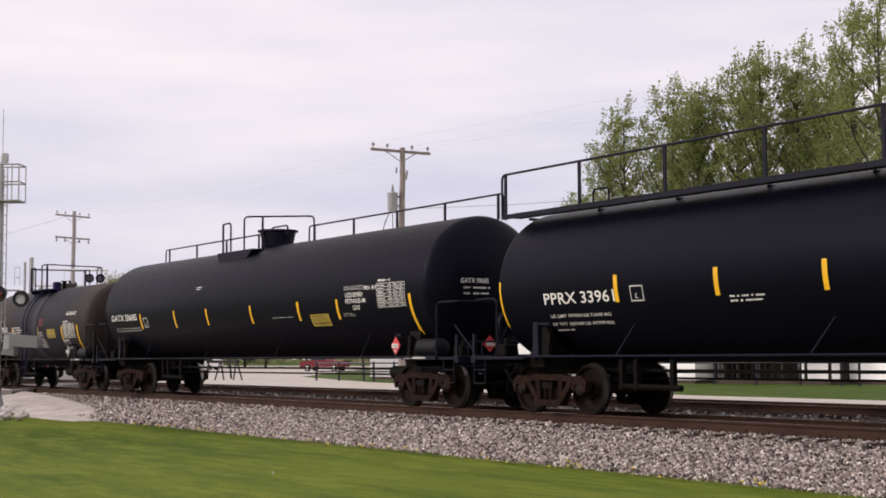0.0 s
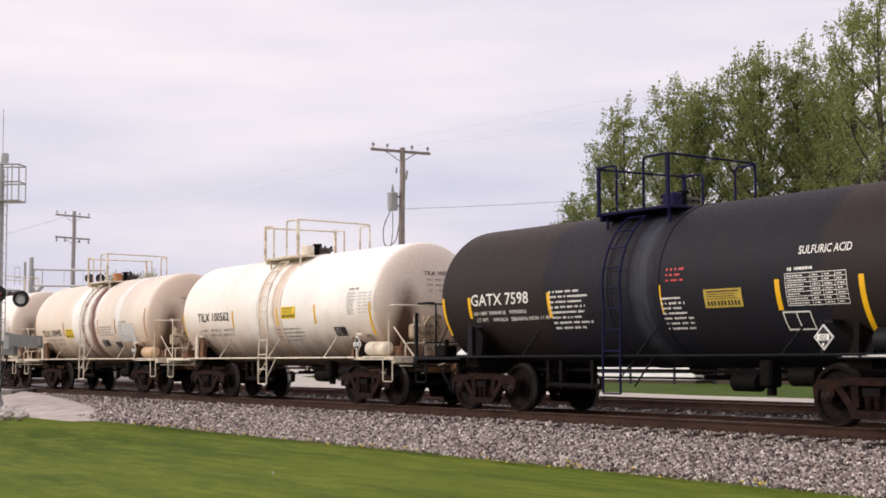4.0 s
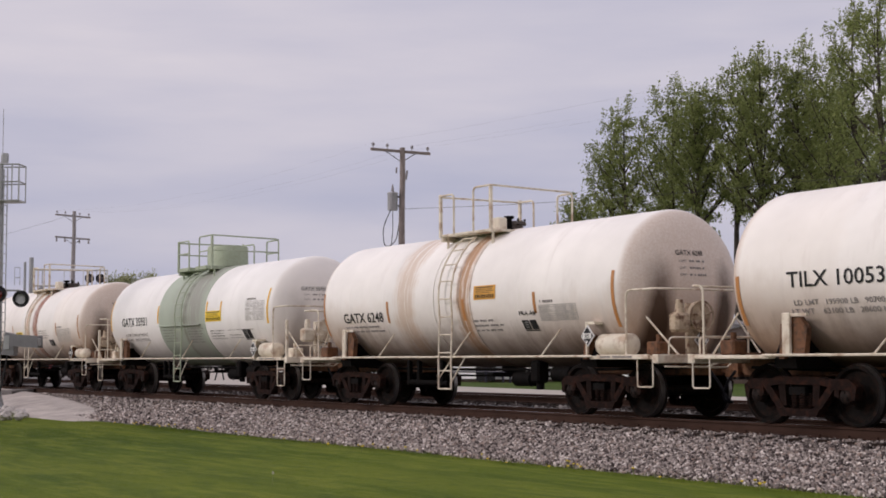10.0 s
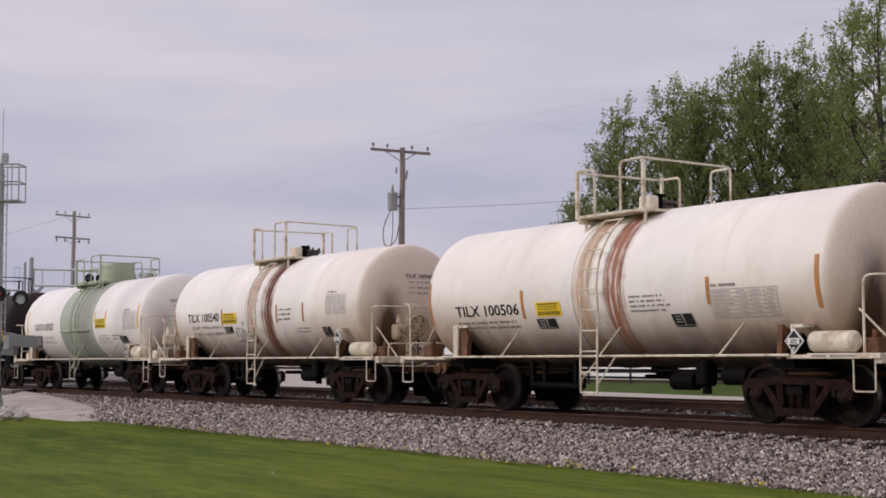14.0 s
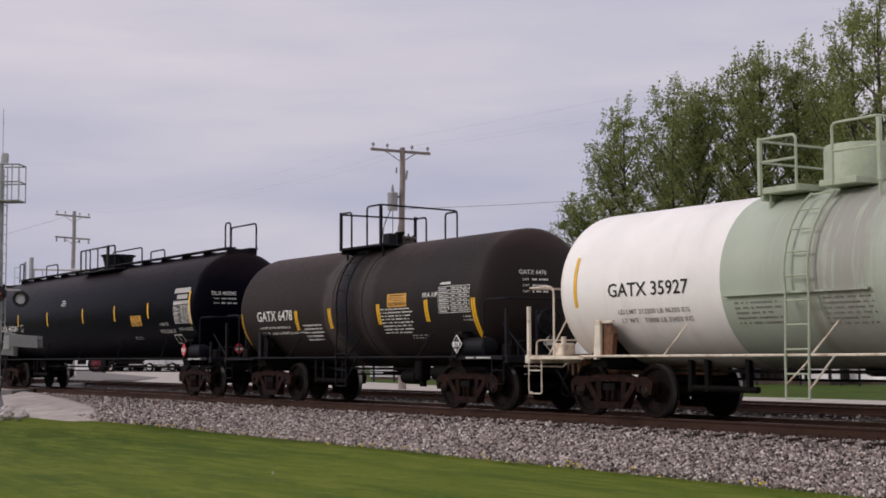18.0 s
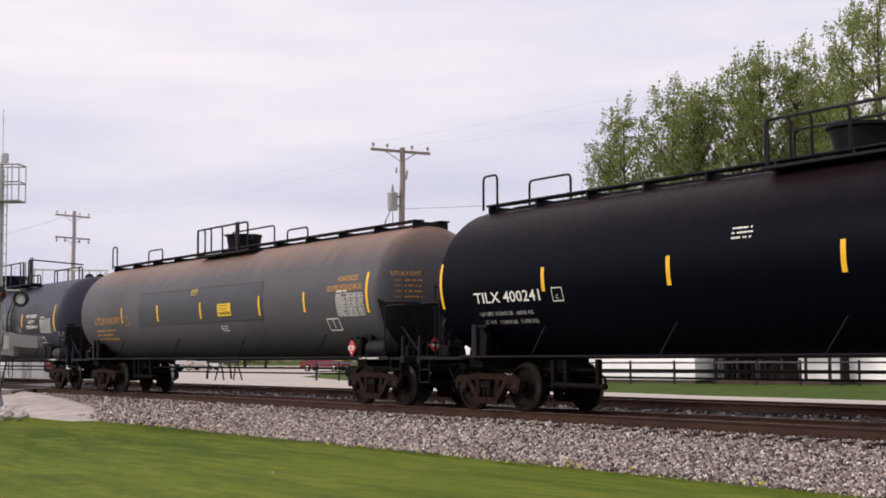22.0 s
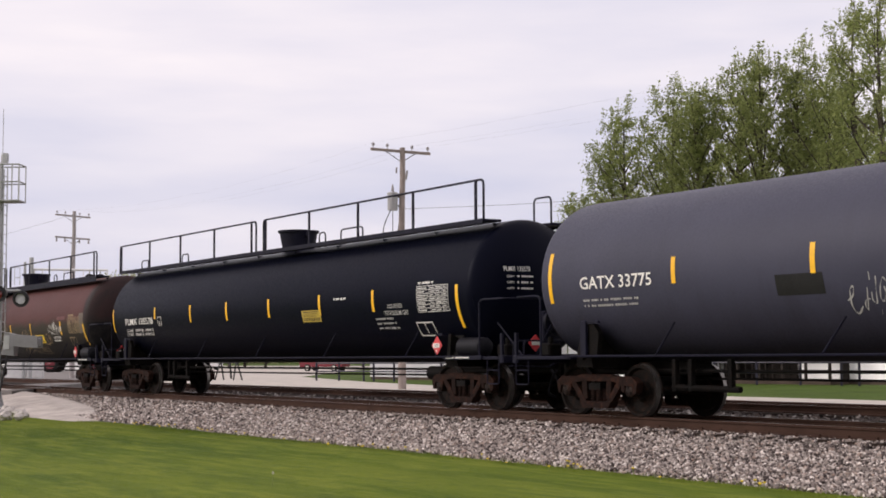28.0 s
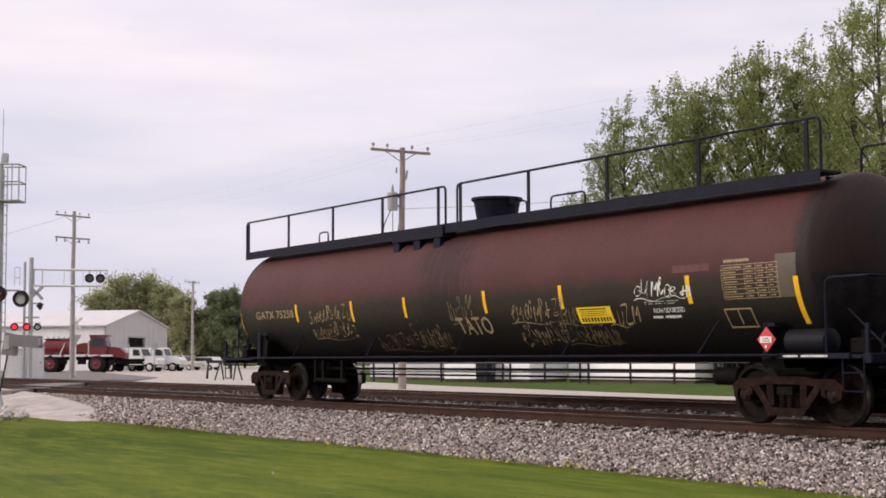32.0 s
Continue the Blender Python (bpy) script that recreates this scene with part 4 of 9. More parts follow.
    # pipes and brake gear under the tank
    part("brake_pipe", Shape().pipe([(-hx - 1.6, -0.42, 0.86), (-hx + 1.4, -0.42, 0.80), (hx - 1.4, -0.42, 0.80), (hx + 1.6, -0.42, 0.86)], 0.028, 6), under, car)
    if style == "short":
        part("bottom_skid", Shape().lathe([(zc - R - 0.12, 0.16), (zc - R - 0.08, 0.24), (zc - R + 0.1, 0.26)], 16, "z", (0.3, 0, 0)), under, car)
    part("brake_cylinder", Shape().lathe([(-0.3, 0.06), (-0.28, 0.15), (0.25, 0.15), (0.3, 0.06)], 14, "x", (hx - 1.75, -0.5, 0.72)), under, car)
    build_rigging(car, hx, style, iron, under)
    CARS.append((car, mid))
    return car


def build_rigging(car, hx, style, iron, under):
    """Brake levers, rods, hangers and valves that hang below the tank behind the trucks."""
    if style == "short":
        k = hx - 2.45
        part("control_valve", Shape().box(k - 0.16, k + 0.12, -0.70, -0.42, 0.55, 0.98, cut=0.04).rod((k, -0.56, 0.42), (k, -0.56, 0.58), 0.08, seg=10), under, car)
        part("auxiliary_reservoir", Shape().lathe([(k - 0.95, 0.05), (k - 0.9, 0.15), (k - 0.35, 0.15), (k - 0.3, 0.05)], 14, "x", (0, -0.45, 0.62)), under, car)
        part("brake_lever", Shape().box(k - 1.25, k - 1.19, -0.85, 0.55, 0.66, 0.74, cut=0.01), under, car)
    part("brake_rod", Shape().rod((-hx + 1.3, 0.1, 0.66), (hx - 1.2, 0.1, 0.66), 0.022, seg=6), under, car)
    for x in (-hx + 1.55, -hx + 1.95, -hx + 2.9):
        part("rod_hanger", Shape().box(x - 0.05, x + 0.05, -0.62, -0.52, 0.45, 1.0, cut=0.01), under, car)
    part("slack_adjuster", Shape().rod((-hx + 1.5, -0.57, 0.52), (-hx + 3.1, -0.57, 0.50), 0.055, seg=8), under, car)


def build_top(car, tank, spec):
    """Walkways, rails and the valve housing of a long tank."""
    top, iron = tank.zc + tank.R, spec["iron"]
    kind = spec["top_kind"]
    span = tank.half + 0.38
    x1 = span - 0.25
    dx = spec.get("dome_at", 0.0)
    if kind == "full":
        xa, xb = -(span + 0.35), span - 0.30
        zw = top - 0.03
        for y in (-0.85, 0.85):
            part("walkway", Shape().box(xa, xb, y - 0.23, y + 0.23, zw - 0.05, zw, cut=0.01), iron, car, "plank walkway on top of the tank")
        # on Q it hangs lower, a dark strip for the shade beneath the walkway
        for y in (-1.083, 1.083):
            part("walkway_edge", Shape().box(xa, xb, y - 0.006, y + 0.006, zw - (0.19 if spec["key"] == "Q" else 0.09), zw + 0.004), iron, car)
        if spec["key"] == "Q":
            side = Shape().box(dx - 2.4, dx - 0.35, -1.13, -0.80, zw - 0.27, zw - 0.005, cut=0.01)
            for x in (dx - 2.4, dx - 1.55, dx - 0.75):
                side.prism([(-1.10, zw - 0.27), (-0.85, zw - 0.27), (-1.02, zw - 0.52), (-1.10, zw - 0.52)], x, x + 0.25, axis="x")
            part("side_platform", side, iron, car, "sooty box below the walkway beside the valves")
        n = 9
        for i in range(n + 1):
            x = xa + 0.3 + (xb - xa - 0.6) * i / n
            part("walkway_bracket", Shape().box(x - 0.03, x + 0.03, -0.62, 0.62, zw - 0.10, zw - 0.05, cut=0.008), iron, car)
        h = zw + 0.79
        gap0, gap1 = dx - 0.34, dx + 0.10
        for a, b in ((xa, gap0), (gap1, xb)):
            n = max(1, round((b - a) / 2.25))
            posts = [(a + 0.12 + (b - a - 0.4) * i / n, -1.06, zw - 0.10, h) for i in range(n + 1)]
            top_rail(car, [(a, -1.06, zw), (a, -1.06, h), (b, -1.06, h), (b, -1.06, zw)], iron, 0.022, posts)
        for a, b in ((xa + 0.45, xa + 0.95), (dx - 0.45, dx - 0.10), (dx + 0.75, dx + 1.9), (xb - 0.9, xb - 0.3)):
            top_rail(car, [(a, 0.85, zw), (a, 0.85, zw + 0.58), (b, 0.85, zw + 0.58), (b, 0.85, zw)], iron, 0.019)
        build_dome(car, dx, top - 0.02, 0.46, 0.56, spec.get("dome_paint", iron), 0.08)
    elif kind == "middle":
        zw = top - 0.06
        for y in (-0.92, 0.75):
            part("walkway", Shape().box(dx - 0.95, dx + 6.1, y - 0.20, y + 0.20, zw - 0.05, zw, cut=0.01), iron, car, "plank walkway beside the valve housing")
        for i in range(6):
            x = dx - 0.8 + 6.7 * i / 5
            part("walkway_bracket", Shape().box(x - 0.03, x + 0.03, -1.1, 0.9, zw - 0.13, zw - 0.05, cut=0.008), iron, car)
        h = zw + 0.82
        for a, b, y, hh in ((dx + 0.70, dx + 5.05, -1.10, h), (dx + 5.70, dx + 6.1, -1.10, h + 0.04), (dx + 2.7, dx + 6.0, 0.85, h - 0.15), (dx - 0.9, dx - 0.5, -1.10, h - 0.14), (dx - 0.9, dx + 0.9, 0.85, h - 0.2)):
            n = max(1, round((b - a) / 1.7))
            top_rail(car, [(a, y, zw), (a, y, hh), (b, y, hh), (b, y, zw)], iron, 0.024, [(a + 0.35 + (b - a - 0.7) * i / n, y, zw - 0.08, hh) for i in range(n + 1)] if b - a > 1 else [(a + 0.2, y, zw - 0.08, hh)])
        top_rail(car, [(dx + 6.1, -1.10, h + 0.04), (dx + 6.1, 0.85, h - 0.08)], iron, 0.024)
        part("ladder", ladder_shape(tank, dx + 5.1, 0.46, 0.42, 62), iron, car, "narrow ladder up the tank's side")
        build_dome(car, dx, top - 0.04, 0.52, 0.56, spec.get("dome_paint", iron), 0.03)
    elif kind == "hoops":
        z = build_walkway(car, tank, iron, -x1, x1, 0.12)
        if spec["key"] == "M":
            loops = ((-x1 - 0.1, -x1 + 0.4, 0.6, -0.46), (-x1 + 0.2, -x1 + 1.6, 0.55, 0.5), (x1 - 1.9, x1 - 0.2, 0.72, 0.5), (x1 - 0.1, x1 + 0.25, 0.66, -0.5))
        else:
            loops = ((-x1 + 0.05, -x1 + 0.45, 0.62, -0.5), (-x1 + 0.7, -x1 + 1.9, 0.5, 0.5))
        for a, b, hh, y in loops + ((dx - 1.9, dx + 0.9, 0.62, 0.5), (dx + 1.7, dx + 2.9, 0.42, 0.5)):
            top_rail(car, [(a, y, z - 0.1), (a, y, z + hh), (b, y, z + hh), (b, y, z - 0.1)], iron, 0.022)
        top_rail(car, [(dx - 1.17, -0.9, z - 0.15), (dx - 1.17, -0.9, z + 0.56), (dx + 2.15, -0.9, z + 0.56), (dx + 2.15, -0.9, z - 0.15)], iron, 0.024, [(dx - 1.15, -0.9, z - 0.15, z + 0.58)])
        for a in (-0.65, -0.22, 0.53):
            top_rail(car, [(dx + a, -0.9, z - 0.12), (dx + a, -0.9, z + 0.55), (dx + a - 0.3, -0.9, z + 0.56)], iron, 0.022)
        part("cage_post", Shape().box(dx + 1.42, dx + 1.60, -0.93, -0.88, z - 0.18, z + 0.60, cut=0.01), iron, car)
        part("walk_deck", Shape().box(dx - 1.3, dx + 2.2, -0.92, -0.47, top - 0.10, top - 0.05, cut=0.01), iron, car)
        build_dome(car, dx, top + 0.02, 0.48, 0.50, spec.get("dome_paint", iron), 0.02 if spec["key"] == "N" else 0.10)
    else:
        # low rails on stanchions and a short deck by the housing
        z = top + 0.05
        for a, b in ((-x1 + 0.2, dx - 1.7), (dx + 1.15, x1 + 0.2)):
            n = max(2, round((b - a) / 2.4))
            top_rail(car, [(a, 0.35, z - 0.1), (a, 0.35, z + 0.42), (b, 0.35, z + 0.42), (b, 0.35, z - 0.1)], iron, 0.02, [(a + 0.3 + (b - a - 0.5) * i / n, 0.35, z - 0.12, z + 0.42) for i in range(n + 1)])
        part("walk_deck", Shape().prism([(dx - 1.75, top - 0.12), (dx + 0.45, top - 0.12), (dx + 0.25, top - 0.26), (dx - 0.05, top - 0.40), (dx - 0.9, top - 0.36), (dx - 1.7, top - 0.42)], -0.97, -0.45), iron, car)
        top_rail(car, [(dx - 1.5, -0.92, z - 0.2), (dx - 1.5, -0.92, z + 0.62), (dx - 1.0, -0.92, z + 0.62), (dx - 1.0, -0.92, z - 0.2)], iron, 0.022, [(dx - 1.5, -0.92, z - 0.2, z + 0.62)])
        top_rail(car, [(dx - 0.15, -0.92, z - 0.2), (dx - 0.15, -0.92, z + 0.72), (dx + 0.95, 0.6, z + 0.72), (dx + 0.95, 0.6, z - 0.05)], iron, 0.022, [(dx + 0.1, -0.5, z - 0.2, z + 0.74)])
        top_rail(car, [(dx - 1.6, 0.6, z - 0.1), (dx - 1.6, 0.6, z + 0.6), (dx - 0.6, 0.6, z + 0.6), (dx - 0.6, 0.6, z - 0.1)], iron, 0.022)
        build_dome(car, dx, top - 0.06, 0.44, 0.50, spec.get("dome_paint", iron), 0.10)


VALVE_GREY = plain("dirty_valve_grey", (0.11, 0.095, 0.085), 0.7, 0, 0.35, 6, 30, 0.2, (0.05, 0.03, 0.02), 0.6)
RESERVOIR_GREY = plain("dull_grey_reservoir", (0.040, 0.040, 0.045), 0.6, 0, 0.25, 4, 30, 0.1, (0.05, 0.04, 0.035), 0.5)
ORANGE_BOX = plain("orange_brown_box", (0.46, 0.20, 0.07), 0.6, 0, 0.25, 5, 30, 0.1, (0.22, 0.10, 0.05), 0.5)
TAN_TANK = plain("tan_stained_reservoir", (0.62, 0.43, 0.26), 0.55, 0, 0.2, 4, 30, 0.1, (0.40, 0.22, 0.11), 0.5)
CARS, DECALS = [], []
BLACK_A = tank_paint("black_tank_a", (0.0024, 0.0026, 0.0064), (0.003, 0.0027, 0.0038), 0.5, 0.0, None, 0.45, gloss=0.075, sheen=(0.75, 0.78, 1.0))
BLACK_B = tank_paint("black_tank_b", (0.0036, 0.0037, 0.0078), (0.0042, 0.0038, 0.005), 0.5, 0.0, None, 0.45, gloss=0.08, sheen=(0.75, 0.78, 1.0))
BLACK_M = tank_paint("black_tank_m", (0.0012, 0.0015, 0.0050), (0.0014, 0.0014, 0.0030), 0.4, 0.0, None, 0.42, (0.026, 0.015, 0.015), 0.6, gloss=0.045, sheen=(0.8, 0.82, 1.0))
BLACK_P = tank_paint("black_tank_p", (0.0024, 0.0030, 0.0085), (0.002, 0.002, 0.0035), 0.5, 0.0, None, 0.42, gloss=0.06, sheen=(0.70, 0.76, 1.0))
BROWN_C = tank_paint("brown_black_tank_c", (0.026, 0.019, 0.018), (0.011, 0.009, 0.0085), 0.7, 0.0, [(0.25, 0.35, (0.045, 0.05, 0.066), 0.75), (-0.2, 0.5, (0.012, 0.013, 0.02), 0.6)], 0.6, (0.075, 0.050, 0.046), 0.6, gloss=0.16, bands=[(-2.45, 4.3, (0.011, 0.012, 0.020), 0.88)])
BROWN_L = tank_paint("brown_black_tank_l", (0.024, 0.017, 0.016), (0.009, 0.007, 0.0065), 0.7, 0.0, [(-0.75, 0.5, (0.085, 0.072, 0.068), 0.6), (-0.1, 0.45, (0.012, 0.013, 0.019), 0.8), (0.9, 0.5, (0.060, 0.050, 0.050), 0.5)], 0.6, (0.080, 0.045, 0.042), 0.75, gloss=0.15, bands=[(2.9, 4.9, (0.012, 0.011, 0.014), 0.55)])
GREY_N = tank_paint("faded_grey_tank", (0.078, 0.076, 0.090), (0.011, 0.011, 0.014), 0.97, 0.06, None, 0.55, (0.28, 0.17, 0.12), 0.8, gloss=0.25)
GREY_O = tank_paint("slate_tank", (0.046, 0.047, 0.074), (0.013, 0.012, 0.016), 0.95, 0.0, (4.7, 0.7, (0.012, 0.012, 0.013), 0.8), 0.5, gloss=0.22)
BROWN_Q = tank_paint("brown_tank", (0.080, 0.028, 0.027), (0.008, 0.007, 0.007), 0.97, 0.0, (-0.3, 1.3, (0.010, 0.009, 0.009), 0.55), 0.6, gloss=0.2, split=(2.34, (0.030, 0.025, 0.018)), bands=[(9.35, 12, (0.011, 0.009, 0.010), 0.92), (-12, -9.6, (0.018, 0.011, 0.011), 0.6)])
CREAM = (0.68, 0.54, 0.41)
WHITE = (0.92, 0.905, 0.885)
SPLASH = (0.055, 0.026, 0.014)


# low and dirty also set how dark the painted underside shade gets
def white_paint(key, low, rust, stain, bands, grime_shade=(0.17, 0.095, 0.055), base=(0.93, 0.90, 0.865), dirty=0.95):
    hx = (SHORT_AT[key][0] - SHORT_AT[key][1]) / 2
    return tank_paint("white_tank_" + key.lower(), base, grime_shade, low, rust, stain, 0.45, gloss=0.35, bands=bands, ends=(hx + OVER, SPLASH, dirty))


SHORT_AT = {"C": (-47.5, -57.3), "D": (-62.0, -70.75), "E": (-75.45, -84.35), "F": (-89.2, -98.3), "G": (-103.0, -111.8), "H": (-116.5, -125.95), "I": (-130.85, -139.7), "J": (-144.6, -153.25), "K": (-157.9, -167.5), "L": (-172.05, -180.95)}
DRIP_RED = (0.13, 0.03, 0.022)
DRIP_TAN = (0.50, 0.30, 0.16)
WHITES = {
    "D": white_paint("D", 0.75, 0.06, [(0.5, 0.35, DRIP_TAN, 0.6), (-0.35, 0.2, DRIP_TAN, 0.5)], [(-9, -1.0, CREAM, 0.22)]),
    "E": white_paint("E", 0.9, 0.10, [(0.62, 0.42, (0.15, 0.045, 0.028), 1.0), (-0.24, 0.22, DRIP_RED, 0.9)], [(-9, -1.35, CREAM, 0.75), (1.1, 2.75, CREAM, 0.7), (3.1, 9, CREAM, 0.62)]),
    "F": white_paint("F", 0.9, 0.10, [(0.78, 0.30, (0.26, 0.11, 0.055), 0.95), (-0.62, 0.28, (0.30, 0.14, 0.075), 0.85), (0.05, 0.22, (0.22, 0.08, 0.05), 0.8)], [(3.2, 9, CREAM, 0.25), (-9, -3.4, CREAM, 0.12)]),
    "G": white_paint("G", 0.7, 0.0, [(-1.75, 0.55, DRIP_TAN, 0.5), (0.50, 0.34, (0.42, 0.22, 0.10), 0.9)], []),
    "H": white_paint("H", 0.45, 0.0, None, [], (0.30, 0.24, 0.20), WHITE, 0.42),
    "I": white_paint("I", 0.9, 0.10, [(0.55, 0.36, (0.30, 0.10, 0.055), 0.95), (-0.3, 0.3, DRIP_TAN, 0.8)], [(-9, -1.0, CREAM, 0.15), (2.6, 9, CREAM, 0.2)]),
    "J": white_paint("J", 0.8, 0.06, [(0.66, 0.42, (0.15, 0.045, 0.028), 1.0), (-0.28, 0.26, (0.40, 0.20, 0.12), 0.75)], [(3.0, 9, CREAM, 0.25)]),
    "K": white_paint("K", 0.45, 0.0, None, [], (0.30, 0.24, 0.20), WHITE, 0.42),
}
GREEN_BAND = tank_paint("pale_green_band", (0.42, 0.480, 0.395), (0.15, 0.17, 0.13), 0.8, 0.05, [(0.80, 0.85, (0.30, 0.295, 0.265), 0.85), (-0.5, 0.4, (0.33, 0.35, 0.30), 0.5), (0.2, 0.15, (0.20, 0.18, 0.15), 0.55)], 0.5)

SHORT_LABELS = {
    "C": "short black-brown tank car with white markings and yellow strips",
    "D": "short white tank car with a ladder, filling platform and yellow sign",
    "E": "short cream tank car with a dark red spill band",
    "F": "short dirty white sulfuric acid tank car streaked with rust",
    "G": "short white tank car with tan spill stains below its platform",
    "H": "clean white tank car with a pale green band and round dome",
    "I": "short cream tank car with a rusty band and brown end",
    "J": "short white tank car with a rust-red band and small graffiti",
    "K": "clean white tank car with pale green band and white end rails",
    "L": "short dark brown tank car with white markings and bright yellow strips",
}
LONG = {
    "A": dict(at=(-4.2, -21.75), top=3.84, R=1.45, dome_at=-0.2, paint=BLACK_A, top_kind="full", label="long black tank car with a railed walkway along its top"),
    "B": dict(at=(-26.2, -43.3), top=4.05, R=1.51, paint=BLACK_B, top_kind="low", dome_at=-0.45, label="long black petroleum gas tank car with a low top rail"),
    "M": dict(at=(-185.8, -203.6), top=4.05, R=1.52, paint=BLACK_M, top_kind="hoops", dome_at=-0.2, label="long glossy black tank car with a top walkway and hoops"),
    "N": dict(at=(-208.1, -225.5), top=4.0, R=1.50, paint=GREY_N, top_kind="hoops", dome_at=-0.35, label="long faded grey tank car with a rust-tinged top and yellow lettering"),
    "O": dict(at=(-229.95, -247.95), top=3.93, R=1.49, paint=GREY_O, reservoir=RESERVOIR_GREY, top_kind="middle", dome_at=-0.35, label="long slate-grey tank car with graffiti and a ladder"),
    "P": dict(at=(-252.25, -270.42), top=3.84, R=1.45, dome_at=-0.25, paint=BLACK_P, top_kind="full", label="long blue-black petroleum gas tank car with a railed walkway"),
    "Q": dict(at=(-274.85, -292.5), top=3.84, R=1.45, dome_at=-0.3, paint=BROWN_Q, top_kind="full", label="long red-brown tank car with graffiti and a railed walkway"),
}
ORDER = "ABCDEFGHIJKLMNOPQ"
SPECS = {}
for key in ORDER:
    if key in LONG:
        sp = dict(LONG[key], style="long", iron=BLUE_BLACK if key in "ABOPQ" else BLACK_IRON, under=TRUCK_DARK)
    else:
        dark = key in "CL"
        sp = dict(at=SHORT_AT[key], style="short", label=SHORT_LABELS[key], under=TRUCK_DARK)
        sp["paint"] = BROWN_C if key == "C" else BROWN_L if key == "L" else WHITES[key]
        sp["iron"] = BLACK_IRON if dark else WHITE_IRON
        sp["rail_in"] = 1.65 if key in "DEFIJ" else 1.15
        sp["seams"] = () if dark else (-2.6, 2.4)
        if key in "HK":
            sp.update(band=(-1.66, 1.62), band_paint=GREEN_BAND, platform="green", iron=WHITE_IRON, top_iron=GREEN_IRON, dome_paint=GREEN_IRON)
        else:
            sp["hoops"] = (-0.62, 0.72)
            sp["dome_paint"] = VALVE_GREY
            if key == "C":
                sp.update(ladder=-0.32, top_iron=BLUE_IRON)
            if key == "E":
                sp.update(box=ORANGE_BOX, reservoir=TAN_TANK)
    sp["seed"] = ord(key)
    sp["key"] = key
    SPECS[key] = sp
for key in ORDER:
    build_car(SPECS[key])


# ---- markings: places along and up each tank, in metres from its middle and the rail ----
MARKS = {key: {} for key in ORDER}
MARKS["A"]["words"] = [("PPRX 33961", -8.38, 2.0, 0.23, 2.03, "W"), ("LD LMT 157000 LB 71600 KG", -8.29, 1.76, 0.06, 1.73, "W"), ("LT WT 105100 LB 47700 KG", -8.31, 1.62, 0.06, 1.74, "W")]
MARKS["A"]["strips"] = [(-9.85, 1.62, 2.47), (-6.29, 1.98, 2.44), (-3.83, 2.0, 2.44), (-1.58, 1.99, 2.44)]
MARKS["A"]["bars"] = [(-8.25, -7.66, 1.49, 1.55, "W", 1), (-3.58, -2.79, 1.85, 1.99, "W", 2)]
MARKS["A"]["frames"] = [(-5.92, -5.59, 1.98, 2.24, "W")]
MARKS["B"]["words"] = [("GATX 58685", -9.01, 2.21, 0.21, 2.17, "W"), ("LIQUEFIED", 6.06, 2.41, 0.11, 0.81, "W"), ("PETROLEUM", 6.05, 2.27, 0.11, 0.9, "W"), ("GAS", 6.34, 2.12, 0.11, 0.33, "W"), ("NON-ODORIZED", 6.01, 2.56, 0.11, 0.87, "G"), ("FRA AIP", 6.91, 2.54, 0.1, 0.57, "W")]
MARKS["B"]["strips"] = [(-9.63, 1.66, 2.4), (-6.57, 1.93, 2.38), (-3.97, 1.93, 2.4), (-1.72, 1.95, 2.39), (1.04, 1.93, 2.38), (3.68, 1.94, 2.39), (5.63, 1.93, 2.38), (8.82, 1.54, 2.39)]
MARKS["B"]["signs"] = [(4.23, 5.14, 1.8, 2.07, "dull")]
MARKS["B"]["tables"] = [(7.47, 8.64, 2.14, 2.65, "W")]
MARKS["B"]["frames"] = [(-6.37, -6.03, 1.98, 2.26, "W")]
MARKS["B"]["placard"] = (8.19, 1.3, "red", "1075")
MARKS["B"]["bars"] = [(2.19, 3.39, 2.0, 2.05, "G", 1), (-2.47, -2.02, 2.9, 3.0, "W", 2), (-8.78, -6.07, 1.85, 1.99, "G", 2), (5.84, 6.52, 1.96, 2.05, "G", 2)]
MARKS["B"]["head"] = ("GATX 58685", -1.21, 2.59, 0.11, 0.64, "W", 2)
MARKS["C"]["words"] = [("GATX 7598", -4.81, 2.05, 0.25, 1.92, "W"), ("SULFURIC ACID", 3.84, 2.54, 0.14, 1.02, "W"), ("LD LMT 200000LB   90700KG", -4.75, 1.87, 0.075, 1.74, "W"), ("LT WT    63000LB   28600KG NEW 11-97", -4.70, 1.74, 0.075, 2.40, "W")]
MARKS["C"]["strips"] = [(-6.09, 1.49, 2.23), (-4.86, 1.81, 2.22), (-2.27, 1.76, 2.22), (0.76, 1.77, 2.22), (3.42, 1.73, 2.19), (5.04, 1.37, 2.19)]
MARKS["C"]["bars"] = [(-2.25, -1.08, 1.5, 2.24, "W", 8), (0.76, 1.51, 1.44, 2.01, "W", 7), (0.94, 1.42, 2.21, 2.48, "R", 3)]
MARKS["C"]["signs"] = [(1.82, 2.66, 1.81, 2.1, "dull")]
MARKS["C"]["tables"] = [(3.59, 4.77, 1.79, 2.26, "W")]
MARKS["C"]["frames"] = [(3.42, 3.98, 1.43, 1.71, "W")]
MARKS["C"]["placard"] = (4.4, 1.31, "white", "1832")
MARKS["C"]["head"] = ("GATX 7598", -0.88, 2.81, 0.11, 0.39, "W", 3)
